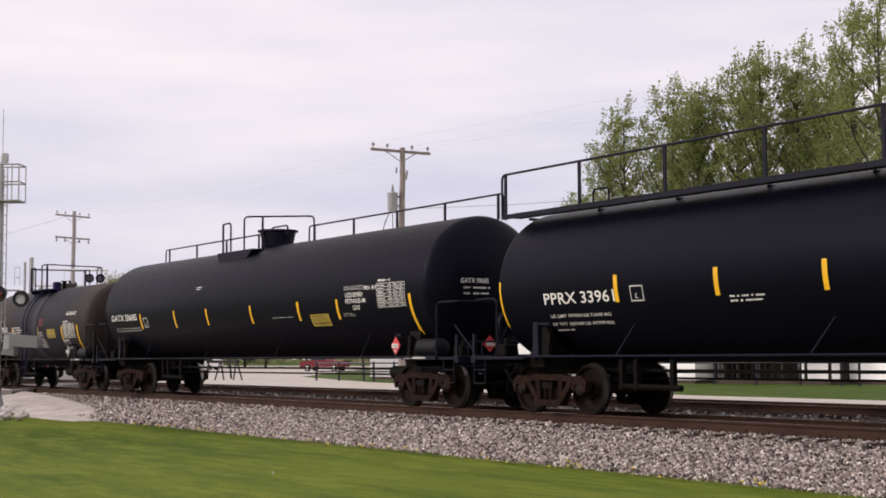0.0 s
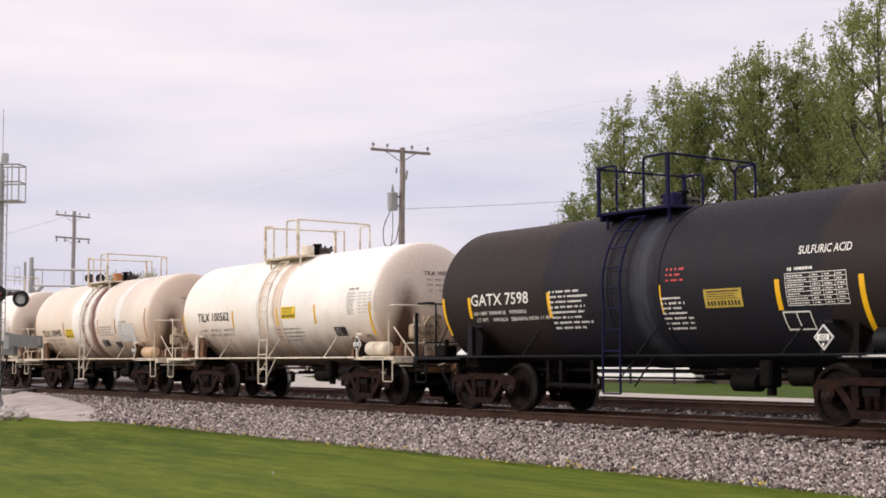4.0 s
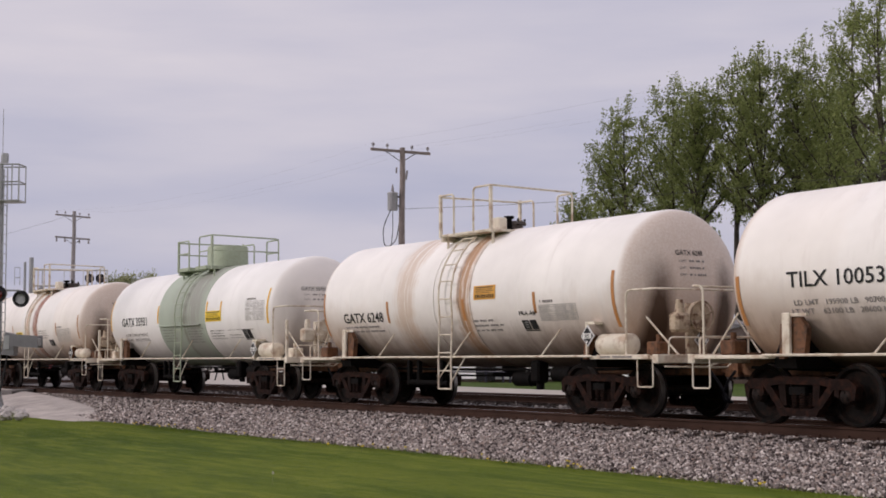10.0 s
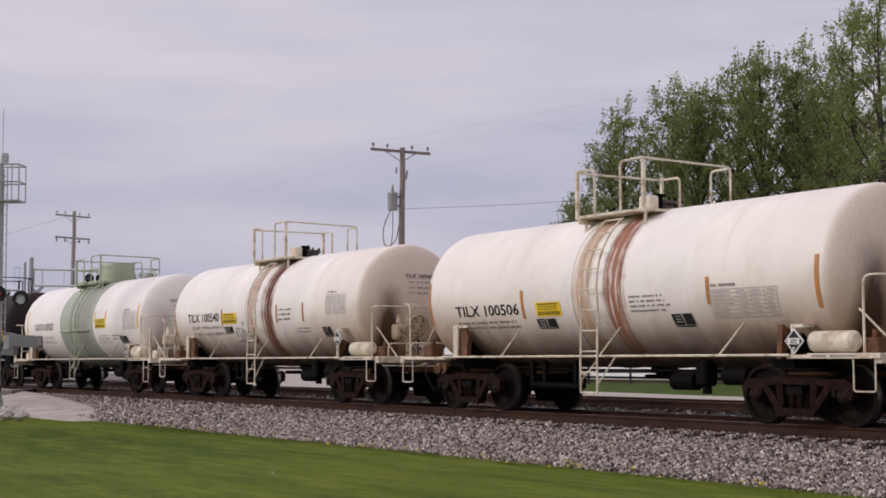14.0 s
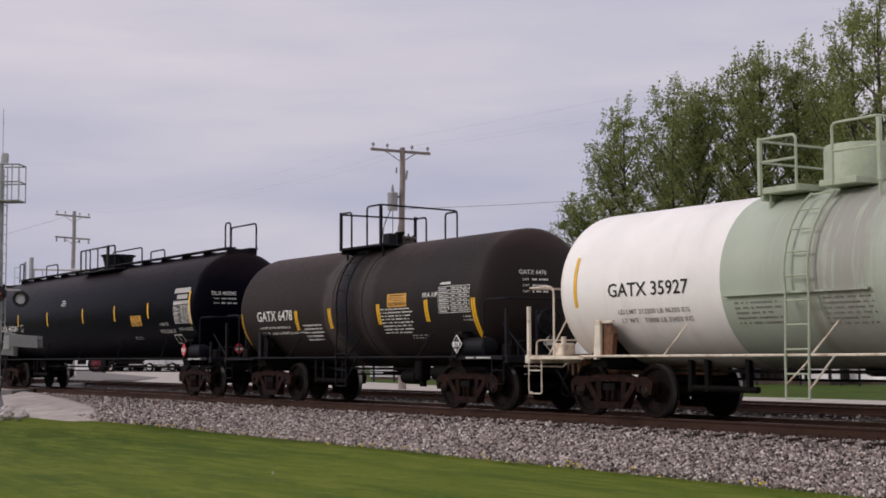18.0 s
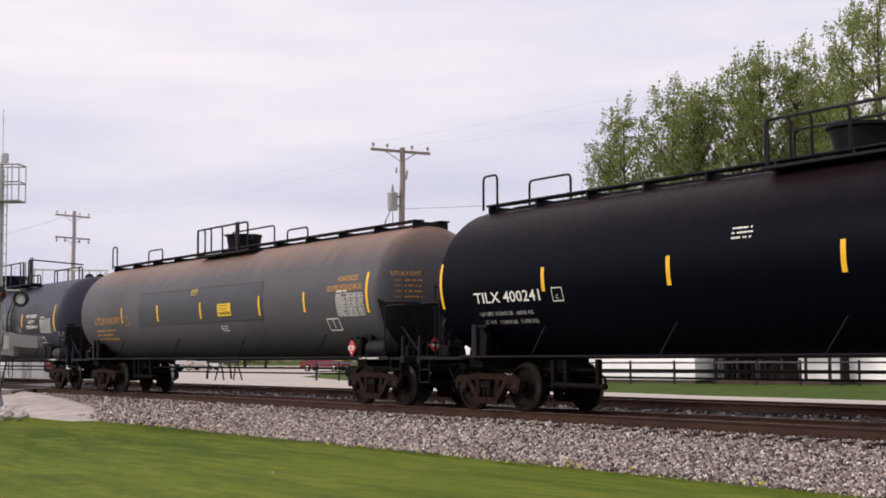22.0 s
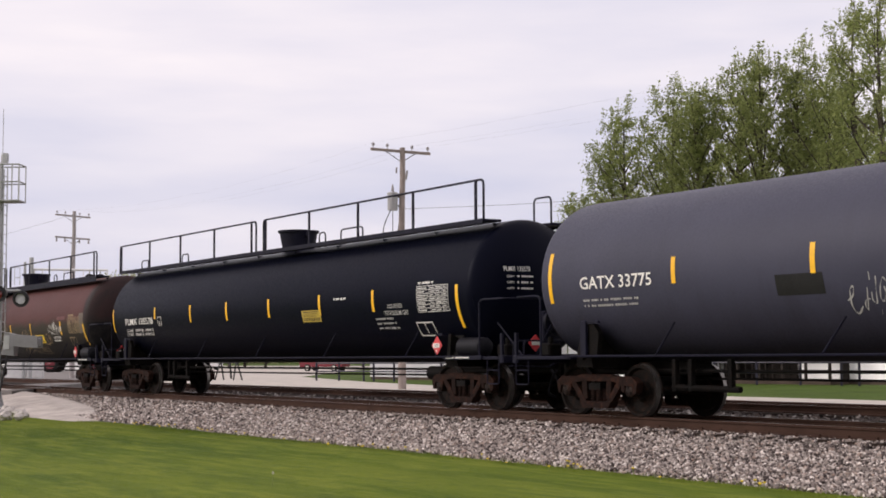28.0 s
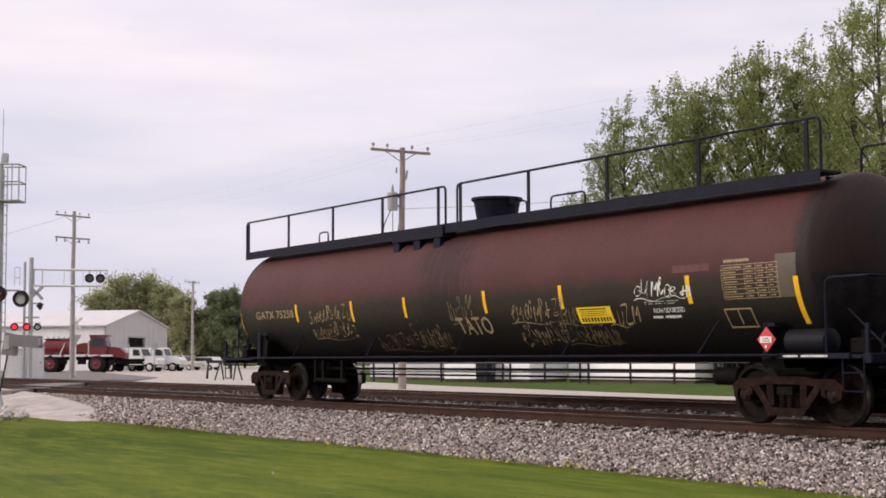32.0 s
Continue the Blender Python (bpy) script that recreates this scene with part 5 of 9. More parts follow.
MARKS["D"]["words"] = [("TILX 100562", -4.29, 2.05, 0.25, 2.03, "K"), ("LD LMT   199400 LB   90450 KG", -4.28, 1.77, 0.08, 2.23, "F"), ("LT WT    63600 LB   28850 KG", -4.35, 1.65, 0.08, 2.21, "F")]
MARKS["D"]["strips"] = [(-5.39, 1.67, 2.27), (-2.03, 1.85, 2.29), (0.56, 1.86, 2.29), (2.55, 1.86, 2.3), (5.52, 1.56, 2.28)]
MARKS["D"]["signs"] = [(0.81, 1.56, 2.01, 2.3, "yellow")]
MARKS["D"]["bars"] = [(0.39, 2.0, 1.42, 1.78, "F", 4)]
MARKS["D"]["tables"] = [(4.14, 5.32, 2.03, 2.53, "F")]
MARKS["D"]["blocks"] = [(3.38, 3.93, 1.56, 1.76)]
MARKS["D"]["placard"] = (4.76, 1.35, "white", "1832")
MARKS["D"]["head"] = ("TILX 100562", -0.46, 2.88, 0.1, 0.78, "K", 3)
MARKS["E"]["words"] = [("TILX 100495", -4.54, 1.84, 0.25, 2.05, "K"), ("LD LMT 199600 LB  90 550 KG", -4.19, 1.68, 0.08, 1.81, "F"), ("LT WT    63400 LB  28 750 KG", -4.13, 1.55, 0.08, 1.85, "F")]
MARKS["E"]["strips"] = [(-5.56, 1.66, 2.52), (-2.24, 1.85, 2.29), (1.14, 1.85, 2.31), (2.73, 1.86, 2.31), (5.37, 1.66, 2.55)]
MARKS["E"]["signs"] = [(-2.07, -1.29, 1.77, 2.06, "yellow")]
MARKS["E"]["bars"] = [(1.28, 2.52, 1.75, 2.08, "F", 4)]
MARKS["E"]["blocks"] = [(1.27, 1.9, 1.46, 1.66), (2.42, 2.89, 1.4, 1.59)]
MARKS["E"]["tables"] = [(3.03, 4.31, 1.59, 2.13, "F")]
MARKS["E"]["placard"] = (4.65, 1.32, "white", "1832")
MARKS["E"]["head"] = ("TILX 100495", -0.61, 2.82, 0.09, 0.72, "K", 3)
MARKS["F"]["words"] = [("TILX 100534", -4.42, 2.06, 0.26, 2.05, "K"), ("SULFURIC ACID", 3.0, 1.88, 0.15, 0.91, "K"), ("LD LMT   199900 LB   90700 KG", -4.34, 1.79, 0.09, 1.94, "F"), ("LT WT    63100 LB   28600 KG", -4.42, 1.66, 0.09, 1.91, "F")]
MARKS["F"]["strips"] = [(-5.47, 1.52, 2.27), (-2.21, 1.83, 2.26), (0.8, 1.82, 2.24), (2.63, 1.83, 2.29), (5.39, 1.59, 2.29)]
MARKS["F"]["signs"] = [(-1.96, -1.15, 1.97, 2.26, "yellow")]
MARKS["F"]["blocks"] = [(-2.0, -1.43, 1.75, 1.95), (3.78, 4.23, 1.57, 1.78)]
MARKS["F"]["bars"] = [(1.44, 2.41, 1.86, 2.19, "F", 4), (2.58, 3.58, 1.56, 1.68, "F", 2)]
MARKS["F"]["tables"] = [(4.09, 5.19, 2.01, 2.53, "F")]
MARKS["F"]["placard"] = (4.77, 1.31, "white", "1832")
MARKS["G"]["words"] = [("GATX 6248", -4.42, 1.83, 0.24, 1.76, "K"), ("FRA AIP", 2.35, 1.83, 0.09, 0.57, "K")]
MARKS["G"]["strips"] = [(-5.46, 1.55, 2.52), (-2.44, 1.8, 2.25), (0.51, 1.78, 2.2), (2.89, 1.86, 2.25), (5.41, 1.56, 2.53)]
MARKS["G"]["signs"] = [(0.91, 1.65, 2.17, 2.44, "amber")]
MARKS["G"]["bars"] = [(0.79, 1.78, 1.5, 1.78, "F", 3), (-4.4, -2.55, 1.56, 1.75, "F", 2)]
MARKS["G"]["blocks"] = [(2.41, 2.85, 1.54, 1.74)]
MARKS["G"]["tables"] = [(3.01, 4.12, 1.72, 2.0, "F")]
MARKS["G"]["placard"] = (4.59, 1.41, "white", "1832")
MARKS["G"]["head"] = ("GATX 6248", -0.58, 2.8, 0.1, 0.61, "K", 3)
MARKS["H"]["words"] = [("GATX 35931", -4.67, 2.04, 0.28, 2.05, "K"), ("LD LMT 212600 LB 96400 KG", -4.51, 1.74, 0.09, 1.8, "F"), ("LT WT    73400 LB 33300 KG", -4.45, 1.59, 0.09, 1.78, "F")]
MARKS["H"]["strips"] = [(-5.62, 1.9, 2.85), (-1.75, 2.08, 2.59), (1.74, 2.07, 2.59), (2.67, 2.18, 2.57), (5.58, 1.92, 2.8)]
MARKS["H"]["signs"] = [(1.68, 2.7, 2.05, 2.33, "yellow")]
MARKS["H"]["tables"] = [(4.21, 5.31, 2.03, 2.5, "F")]
MARKS["H"]["blocks"] = [(3.93, 4.4, 1.54, 1.8)]
MARKS["H"]["bars"] = [(1.86, 2.85, 1.53, 1.81, "F", 4), (3.0, 4.6, 1.76, 1.81, "F", 1), (3.05, 3.9, 1.55, 1.68, "F", 2)]
MARKS["H"]["band_bars"] = [(-1.45, -0.45, 1.50, 1.88, 5), (0.35, 1.45, 1.46, 1.90, 6)]
MARKS["H"]["placard"] = (4.89, 1.28, "white", "1832")
MARKS["H"]["head"] = ("GATX 35931", -0.85, 2.74, 0.11, 0.66, "K", 2)
MARKS["I"]["words"] = [("TILX 100506", -4.39, 1.85, 0.23, 2.14, "K")]
MARKS["I"]["strips"] = [(-5.54, 1.69, 2.55), (-2.11, 1.76, 2.29), (0.71, 1.89, 2.29), (2.91, 1.87, 2.3), (5.56, 1.74, 2.52)]
MARKS["I"]["signs"] = [(-1.7, -0.95, 1.79, 2.05, "yellow")]
MARKS["I"]["blocks"] = [(-1.74, -1.17, 1.57, 1.75), (1.97, 2.46, 1.53, 1.74)]
MARKS["I"]["bars"] = [(0.97, 2.01, 1.75, 2.07, "F", 4), (-4.4, -2.21, 1.55, 1.74, "F", 2)]
MARKS["I"]["tables"] = [(2.94, 4.39, 1.65, 2.09, "F")]
MARKS["I"]["placard"] = (4.82, 1.26, "white", "1832")
MARKS["I"]["head"] = ("TILX 100506", -0.54, 2.84, 0.09, 0.79, "K", 3)
MARKS["J"]["words"] = [("TILX 100540", -4.31, 2.04, 0.26, 2.08, "K"), ("LD LMT 199700 LB 90600 KG", -4.1, 1.85, 0.085, 2.1, "F"), ("LT WT    63300 LB 28700 KG", -4.05, 1.68, 0.085, 2.1, "F")]
MARKS["J"]["strips"] = [(-5.41, 1.51, 2.34), (-2.04, 1.94, 2.35), (1.21, 1.92, 2.36), (2.62, 1.92, 2.37)]
MARKS["J"]["signs"] = [(-1.98, -1.14, 1.96, 2.24, "yellow")]
MARKS["J"]["blocks"] = [(-1.94, -1.43, 1.71, 1.89), (3.51, 3.91, 1.55, 1.78)]
MARKS["J"]["bars"] = [(1.32, 2.13, 1.91, 2.26, "F", 3), (2.12, 3.06, 1.62, 1.78, "F", 2)]
MARKS["J"]["scrawls"] = [(-1.36, -0.30, 1.48, 2.08, 3, "K")]
MARKS["J"]["placard"] = (4.53, 1.48, "white", "1832")
MARKS["J"]["tables"] = [(3.79, 4.73, 2.06, 2.5, "F")]
MARKS["K"]["words"] = [("GATX 35927", -4.44, 2.07, 0.26, 2.04, "K"), ("LD LMT 212200 LB 96250 KG", -4.24, 1.77, 0.09, 1.8, "F"), ("LT WT    73800 LB 33450 KG", -4.20, 1.62, 0.09, 1.78, "F")]
MARKS["K"]["strips"] = [(-5.34, 1.92, 2.8), (-1.54, 2.12, 2.58), (1.83, 2.2, 2.59), (2.8, 2.29, 2.59), (5.66, 1.99, 2.73)]
MARKS["K"]["signs"] = [(1.84, 2.79, 2.04, 2.34, "yellow")]
MARKS["K"]["tables"] = [(4.33, 5.44, 1.97, 2.49, "F")]
MARKS["K"]["blocks"] = [(3.92, 4.51, 1.54, 1.77)]
MARKS["K"]["bars"] = [(1.95, 3.1, 1.53, 1.81, "F", 4), (3.2, 4.3, 1.60, 1.81, "F", 2)]
MARKS["K"]["band_bars"] = [(-1.40, -0.40, 1.50, 1.88, 5), (0.40, 1.45, 1.46, 1.90, 6)]
MARKS["K"]["placard"] = (4.94, 1.26, "white", "1832")
MARKS["K"]["head"] = ("GATX 35927", -0.71, 2.76, 0.11, 0.7, "K", 2)
MARKS["L"]["words"] = [("GATX 6478", -4.59, 1.97, 0.28, 1.95, "W"), ("FRA AIP", 3.32, 2.29, 0.11, 0.59, "W"), ("LD LMT 201400 LB 90900 KG", -4.5, 1.78, 0.06, 1.66, "W"), ("LT WT    62800 LB 28400 KG NEW 10-96", -4.45, 1.64, 0.06, 2.3, "W")]
MARKS["L"]["strips"] = [(-5.55, 1.39, 2.18), (-2.45, 1.72, 2.18), (-0.76, 1.73, 2.19), (1.48, 1.77, 2.21), (3.45, 1.79, 2.24), (5.39, 1.39, 2.22)]
MARKS["L"]["signs"] = [(1.89, 2.68, 2.13, 2.41, "amber")]
MARKS["L"]["tables"] = [(3.93, 5.07, 1.95, 2.48, "W")]
MARKS["L"]["bars"] = [(1.58, 3.0, 1.53, 2.1, "W", 8), (-2.15, -1.15, 1.42, 1.84, "W", 5), (4.77, 5.2, 1.73, 1.88, "G", 2), (2.61, 3.32, 1.42, 1.53, "G", 2)]
MARKS["L"]["placard"] = (4.74, 1.31, "white", "1832")
MARKS["L"]["head"] = ("GATX 6478", -0.82, 2.68, 0.1, 0.62, "W", 3)
MARKS["M"]["words"] = [("TILX 400241", -8.64, 2.09, 0.23, 2.13, "W"), ("LIQUEFIED", 7.27, 2.01, 0.09, 0.68, "G"), ("PETROLEUM GAS", 7.16, 1.79, 0.12, 1.14, "G"), ("NON-ODORIZED", 8.57, 1.84, 0.1, 1.01, "G"), ("LD LMT 150600 LB   68300 KG", -8.58, 1.85, 0.08, 1.75, "G"), ("LT WT   112400 LB   51000 KG", -8.55, 1.69, 0.08, 1.75, "G")]
MARKS["M"]["strips"] = [(-9.8, 2.02, 2.92), (-6.37, 2.24, 2.68), (-2.96, 2.2, 2.68), (0.74, 2.22, 2.69), (3.69, 2.21, 2.68), (6.49, 2.24, 2.68), (9.77, 2.0, 2.92)]
MARKS["M"]["signs"] = [(5.05, 5.89, 2.04, 2.34, "amber")]
MARKS["M"]["patches"] = [(8.42, 9.53, 2.89, 3.03, "grey"), (8.67, 9.42, 2.72, 2.84, "grey"), (8.44, 9.59, 2.57, 2.67, "grey")]
MARKS["M"]["tables"] = [(8.43, 9.63, 2.05, 2.53, "W")]
MARKS["M"]["frames"] = [(8.0, 8.58, 1.49, 1.74, "W"), (-6.14, -5.82, 2.05, 2.3, "W")]
MARKS["M"]["placard"] = (9.1, 1.29, "red", "1075")
MARKS["M"]["bars"] = [(-1.53, -1.04, 2.8, 3.03, "W", 3), (4.9, 5.67, 1.61, 1.72, "G", 2)]
MARKS["M"]["head"] = ("TILX 400241", -1.44, 2.8, 0.12, 0.68, "W", 2)
MARKS["N"]["words"] = [("UTLX 910397", -8.33, 2.14, 0.24, 2.2, "Y"), ("NON-ODORIZED", 7.9, 2.78, 0.14, 0.91, "Y"), ("LIQUEFIED PETROLEUM GAS", 7.38, 2.57, 0.15, 1.66, "Y")]
MARKS["N"]["strips"] = [(-9.71, 2.08, 2.95), (-5.89, 2.13, 2.6), (-2.99, 2.13, 2.6), (0.11, 2.13, 2.57), (3.79, 2.12, 2.61), (6.24, 2.13, 2.61), (9.24, 2.04, 2.93)]
MARKS["N"]["signs"] = [(1.26, 2.09, 2.17, 2.49, "yellow"), (-0.59, -0.17, 2.79, 2.98, "dull")]
MARKS["N"]["patches"] = [(-4.42, 3.97, 2.02, 2.97, "repaint")]
MARKS["N"]["bars"] = [(1.25, 1.79, 1.74, 1.91, "W", 3), (-8.41, -6.55, 1.58, 1.97, "Y", 3)]
MARKS["N"]["tables"] = [(7.82, 9.07, 2.0, 2.49, "W")]
MARKS["N"]["frames"] = [(7.21, 7.79, 1.68, 1.96, "W"), (-5.64, -5.36, 2.07, 2.32, "Y")]
MARKS["N"]["placard"] = (8.51, 1.27, "red", "1075")
MARKS["N"]["head"] = ("UTLX 910397", -1.56, 2.84, 0.11, 0.66, "Y", 4)
MARKS["O"]["words"] = [("GATX 33775", -8.85, 2.23, 0.24, 1.92, "W"), ("NON-ODORIZED", 6.55, 2.54, 0.13, 1.24, "W"), ("LIQUEFIED", 6.72, 2.35, 0.12, 0.79, "W"), ("PETROLEUM GAS", 6.48, 2.16, 0.13, 1.34, "W")]
MARKS["O"]["strips"] = [(-9.71, 2.01, 2.91), (-6.4, 2.23, 2.66), (-3.4, 2.24, 2.69), (-0.89, 2.22, 2.7), (2.57, 2.23, 2.7), (5.97, 2.23, 2.7), (9.65, 2.01, 2.92)]
MARKS["O"]["patches"] = [(6.57, 7.71, 2.71, 3.03, "black"), (6.63, 8.0, 2.01, 2.49, "black"), (-4.17, -3.23, 1.94, 2.25, "black"), (3.57, 4.18, 2.0, 2.32, "black")]
MARKS["O"]["tables"] = [(8.06, 9.27, 1.99, 2.47, "W")]
MARKS["O"]["signs"] = [(3.43, 4.41, 1.62, 1.89, "yellow")]
MARKS["O"]["frames"] = [(7.78, 8.34, 1.64, 1.85, "W")]
MARKS["O"]["scrawls"] = [(-2.89, -0.59, 1.61, 2.18, 8, "G"), (0.16, 1.45, 1.54, 2.1, 6, "G"), (1.49, 3.65, 1.85, 2.3, 11, "G"), (3.15, 4.61, 2.38, 2.92, 8, "G"), (5.30, 5.78, 2.0, 2.36, 5, "G"), (9.82, 10.08, 1.72, 2.02, 3, "G")]
MARKS["O"]["bars"] = [(-8.81, -6.95, 1.86, 2.05, "G", 2)]
MARKS["O"]["head"] = ("GATX 33775", -0.89, 2.8, 0.12, 0.64, "W", 2)
MARKS["P"]["words"] = [("PLMX 135578", -8.97, 2.08, 0.21, 2.24, "W"), ("LIQUEFIED", 6.78, 2.11, 0.1, 0.62, "G"), ("PETROLEUM GAS", 6.62, 1.96, 0.11, 0.98, "G"), ("LD LMT   164900 LB   74800 KG", -8.95, 1.87, 0.09, 2.14, "W"), ("LT WT    98100 LB   44500 KG", -9.01, 1.75, 0.09, 2.15, "W")]
MARKS["P"]["strips"] = [(-9.98, 1.88, 2.56), (-6.55, 2.2, 2.54), (-3.94, 2.06, 2.53), (-1.53, 2.05, 2.52), (0.99, 2.06, 2.51), (3.68, 2.04, 2.51), (6.17, 2.05, 2.52), (9.52, 1.64, 2.5)]
MARKS["P"]["signs"] = [(2.76, 3.69, 1.9, 2.17, "dull")]
MARKS["P"]["bars"] = [(4.4, 5.08, 2.29, 2.41, "W", 1), (6.19, 7.18, 1.61, 1.91, "G", 3)]
MARKS["P"]["tables"] = [(8.01, 9.2, 1.99, 2.52, "W")]
MARKS["P"]["frames"] = [(7.78, 8.43, 1.5, 1.79, "W"), (-6.35, -6.07, 2.02, 2.27, "W")]
MARKS["P"]["placard"] = (8.8, 1.29, "red", "1075")
MARKS["P"]["head"] = ("PLMX 135578", -1.2, 2.75, 0.11, 0.58, "W", 3)
MARKS["Q"]["words"] = [("GATX 75258", -8.88, 2.03, 0.21, 2.08, "T"), ("NON ODORIZED", 6.19, 1.77, 0.09, 0.76, "W"), ("TATO", 0.17, 1.51, 0.38, 1.2, "T")]
MARKS["Q"]["strips"] = [(-9.98, 1.64, 2.24), (-6.64, 1.91, 2.33), (-3.94, 1.86, 2.32), (-1.65, 1.89, 2.32), (1.34, 1.9, 2.33), (3.77, 1.91, 2.33), (7.14, 1.89, 2.34), (9.47, 1.52, 2.22)]
MARKS["Q"]["signs"] = [(4.15, 5.1, 1.64, 1.92, "yellow")]
MARKS["Q"]["bars"] = [(6.13, 6.91, 1.61, 1.72, "W", 1), (6.02, 6.98, 1.89, 1.96, "G", 2)]
MARKS["Q"]["tables"] = [(7.93, 9.12, 1.93, 2.45, "T")]
MARKS["Q"]["patches"] = [(9.07, 9.49, 1.92, 2.57, "brown"), (6.79, 7.65, 2.39, 2.51, "redpatch")]
MARKS["Q"]["frames"] = [(7.84, 8.44, 1.49, 1.79, "T")]
MARKS["Q"]["placard"] = (8.86, 1.29, "red", "1075")
MARKS["Q"]["scrawls"] = [(-6.09, -3.97, 1.49, 2.2, 8, "T"), (-1.73, -0.29, 1.26, 1.87, 6, "D"), (-3.39, -0.5, 1.21, 1.56, 10, "D"), (-0.01, 0.88, 1.7, 2.22, 6, "D"), (2.07, 3.71, 1.26, 2.1, 8, "T"), (3.44, 4.95, 1.27, 1.96, 10, "D"), (4.92, 5.63, 1.58, 2.0, 3, "T"), (5.76, 6.6, 1.99, 2.3, 6, "W"), (6.66, 7.2, 2.01, 2.24, 5, "W")]


INKS = {"W": INK_WHITE, "G": INK_GREY, "K": INK_BLACK, "F": INK_FADED, "Y": INK_YELLOW, "T": INK_TAN, "D": INK_DARK, "R": PLACARD_RED}
GREY_PATCH = plain("pale_grey_overpaint", (0.42, 0.41, 0.40), 0.5, 0, 0.15, 4, 30, 0.05)
DARK_PATCH = plain("black_overpaint", (0.012, 0.012, 0.014), 0.5, 0, 0.3, 3, 30, 0.05)
REPAINT = plain("slate_repaint", (0.050, 0.051, 0.064), 0.5, 0, 0.15, 2, 30, 0.05)
BROWN_PATCH = plain("tan_brown_overpaint", (0.10, 0.075, 0.055), 0.6, 0, 0.2, 3, 30, 0.05)
RED_PATCH = plain("dull_red_overpaint", (0.10, 0.02, 0.02), 0.6, 0, 0.2, 3, 30, 0.05)
PATCHES = {"grey": GREY_PATCH, "black": DARK_PATCH, "repaint": REPAINT, "brown": BROWN_PATCH, "redpatch": RED_PATCH}
SIGNS = {"yellow": SIGN_YELLOW, "dull": DULL_YELLOW, "amber": plain("amber_sign", (0.72, 0.36, 0.05), 0.45, 0, 0.15, 5, 40, 0.03)}
INK_DIM = plain("faded_print_on_green", (0.20, 0.20, 0.18), 0.55, 0, 0.2, 8, 50, 0.03)
PANEL_WHITE = plain("white_panel", (0.72, 0.72, 0.72), 0.5, 0, 0.1, 3, 30, 0.03)


def ribbon(tank, pts, wide, off=0.009):
    """A painted stroke on the tank's side through (x, z) points."""
    s = Shape()
    n = len(pts)
    for i, (x, z) in enumerate(pts):
        a, b = pts[max(0, i - 1)], pts[min(n - 1, i + 1)]
        dx, dz = b[0] - a[0], b[1] - a[1]
        L = math.hypot(dx, dz) or 1.0
        w = wide * (0.6 + 0.4 * math.sin(i * 0.7))
        s.v += [tank.side(x - dz / L * w, z + dx / L * w, off), tank.side(x + dz / L * w, z - dx / L * w, off)]
    s.f = [(2 * i, 2 * i + 1, 2 * i + 3, 2 * i + 2) for i in range(n - 1)]
    return s


GLYPHS = [
    [(0.1, 0.1), (0.5, 0.0), (0.8, 0.3), (0.3, 0.6), (0.3, 0.95), (0.8, 0.9)],
    [(0.8, 0.8), (0.4, 1.0), (0.1, 0.6), (0.2, 0.1), (0.6, 0.0), (0.9, 0.4), (0.6, 0.6)],
    [(0.1, 0.0), (0.15, 1.0), (0.5, 0.2), (0.8, 1.0), (0.85, 0.0)],
    [(0.2, 0.0), (0.2, 1.0), (0.7, 0.95), (0.7, 0.55), (0.25, 0.5), (0.9, 0.0)],
    [(0.0, 0.5), (0.5, 0.65), (0.6, 1.0), (0.3, 0.9), (0.2, 0.3), (0.5, 0.0), (1.0, 0.3)],
    [(0.1, 1.0), (0.2, 0.1), (0.6, 0.0), (0.8, 0.5), (0.9, 1.0), (0.8, -0.3)],
    [(0.1, 0.9), (0.9, 1.0), (0.2, 0.0), (1.0, 0.1)],
    [(0.5, 1.0), (0.45, 0.0), (0.1, 0.2), (0.3, 0.5), (0.9, 0.5)],
]


def scrawl(tank, x0, x1, z0, z1, rnd):
    """Quick spray-can writing that fills a stretch of the tank, one Shape each stroke."""
    strokes = []
    lines = 2 if z1 - z0 > 0.65 else 1
    tall = (z1 - z0) / lines
    for line in range(lines):
        x = x0 + rnd.uniform(0.0, 0.2) * line
        base = z0 + tall * line
        while x < x1 - 0.06:
            wide = rnd.uniform(0.13, 0.26) * (0.7 + 0.6 * tall)
            high = tall * rnd.uniform(0.55, 0.95)
            lift = base + rnd.uniform(0.0, tall * 0.25) + 0.10 * tall * math.sin(x * 2.3)
            slant = rnd.uniform(0.05, 0.35)
            raw = [(x + wide * a + slant * high * b, lift + high * b) for a, b in rnd.choice(GLYPHS)]
            flat = [Vector((a, 0, b)) for a, b in raw]
            pts = [(p.x, p.z) for p in rounded(flat, 0.12, 5)]
            strokes.append(ribbon(tank, pts, rnd.uniform(0.009, 0.019)))
            x += wide * rnd.uniform(0.85, 1.25)
        if rnd.random() < 0.6:
            strokes.append(ribbon(tank, [(x0 + (x1 - x0) * k / 8, base + 0.03 * math.sin(k)) for k in range(9)], 0.008))
    return strokes


def islands(word):
    """The letters of a word, each as a Shape of its own."""
    root = list(range(len(word.v)))

    def top(i):
        while root[i] != i:
            root[i] = root[root[i]]
            i = root[i]
        return i

    for f in word.f:
        for i in f[1:]:
            root[top(i)] = top(f[0])
    groups = {}
    for f in word.f:
        groups.setdefault(top(f[0]), []).append(f)
    out = []
    for faces in groups.values():
        used = sorted({i for f in faces for i in f})
        place = {i: k for k, i in enumerate(used)}
        out.append(Shape().add([word.v[i] for i in used], [tuple(place[i] for i in f) for f in faces]))
    return out


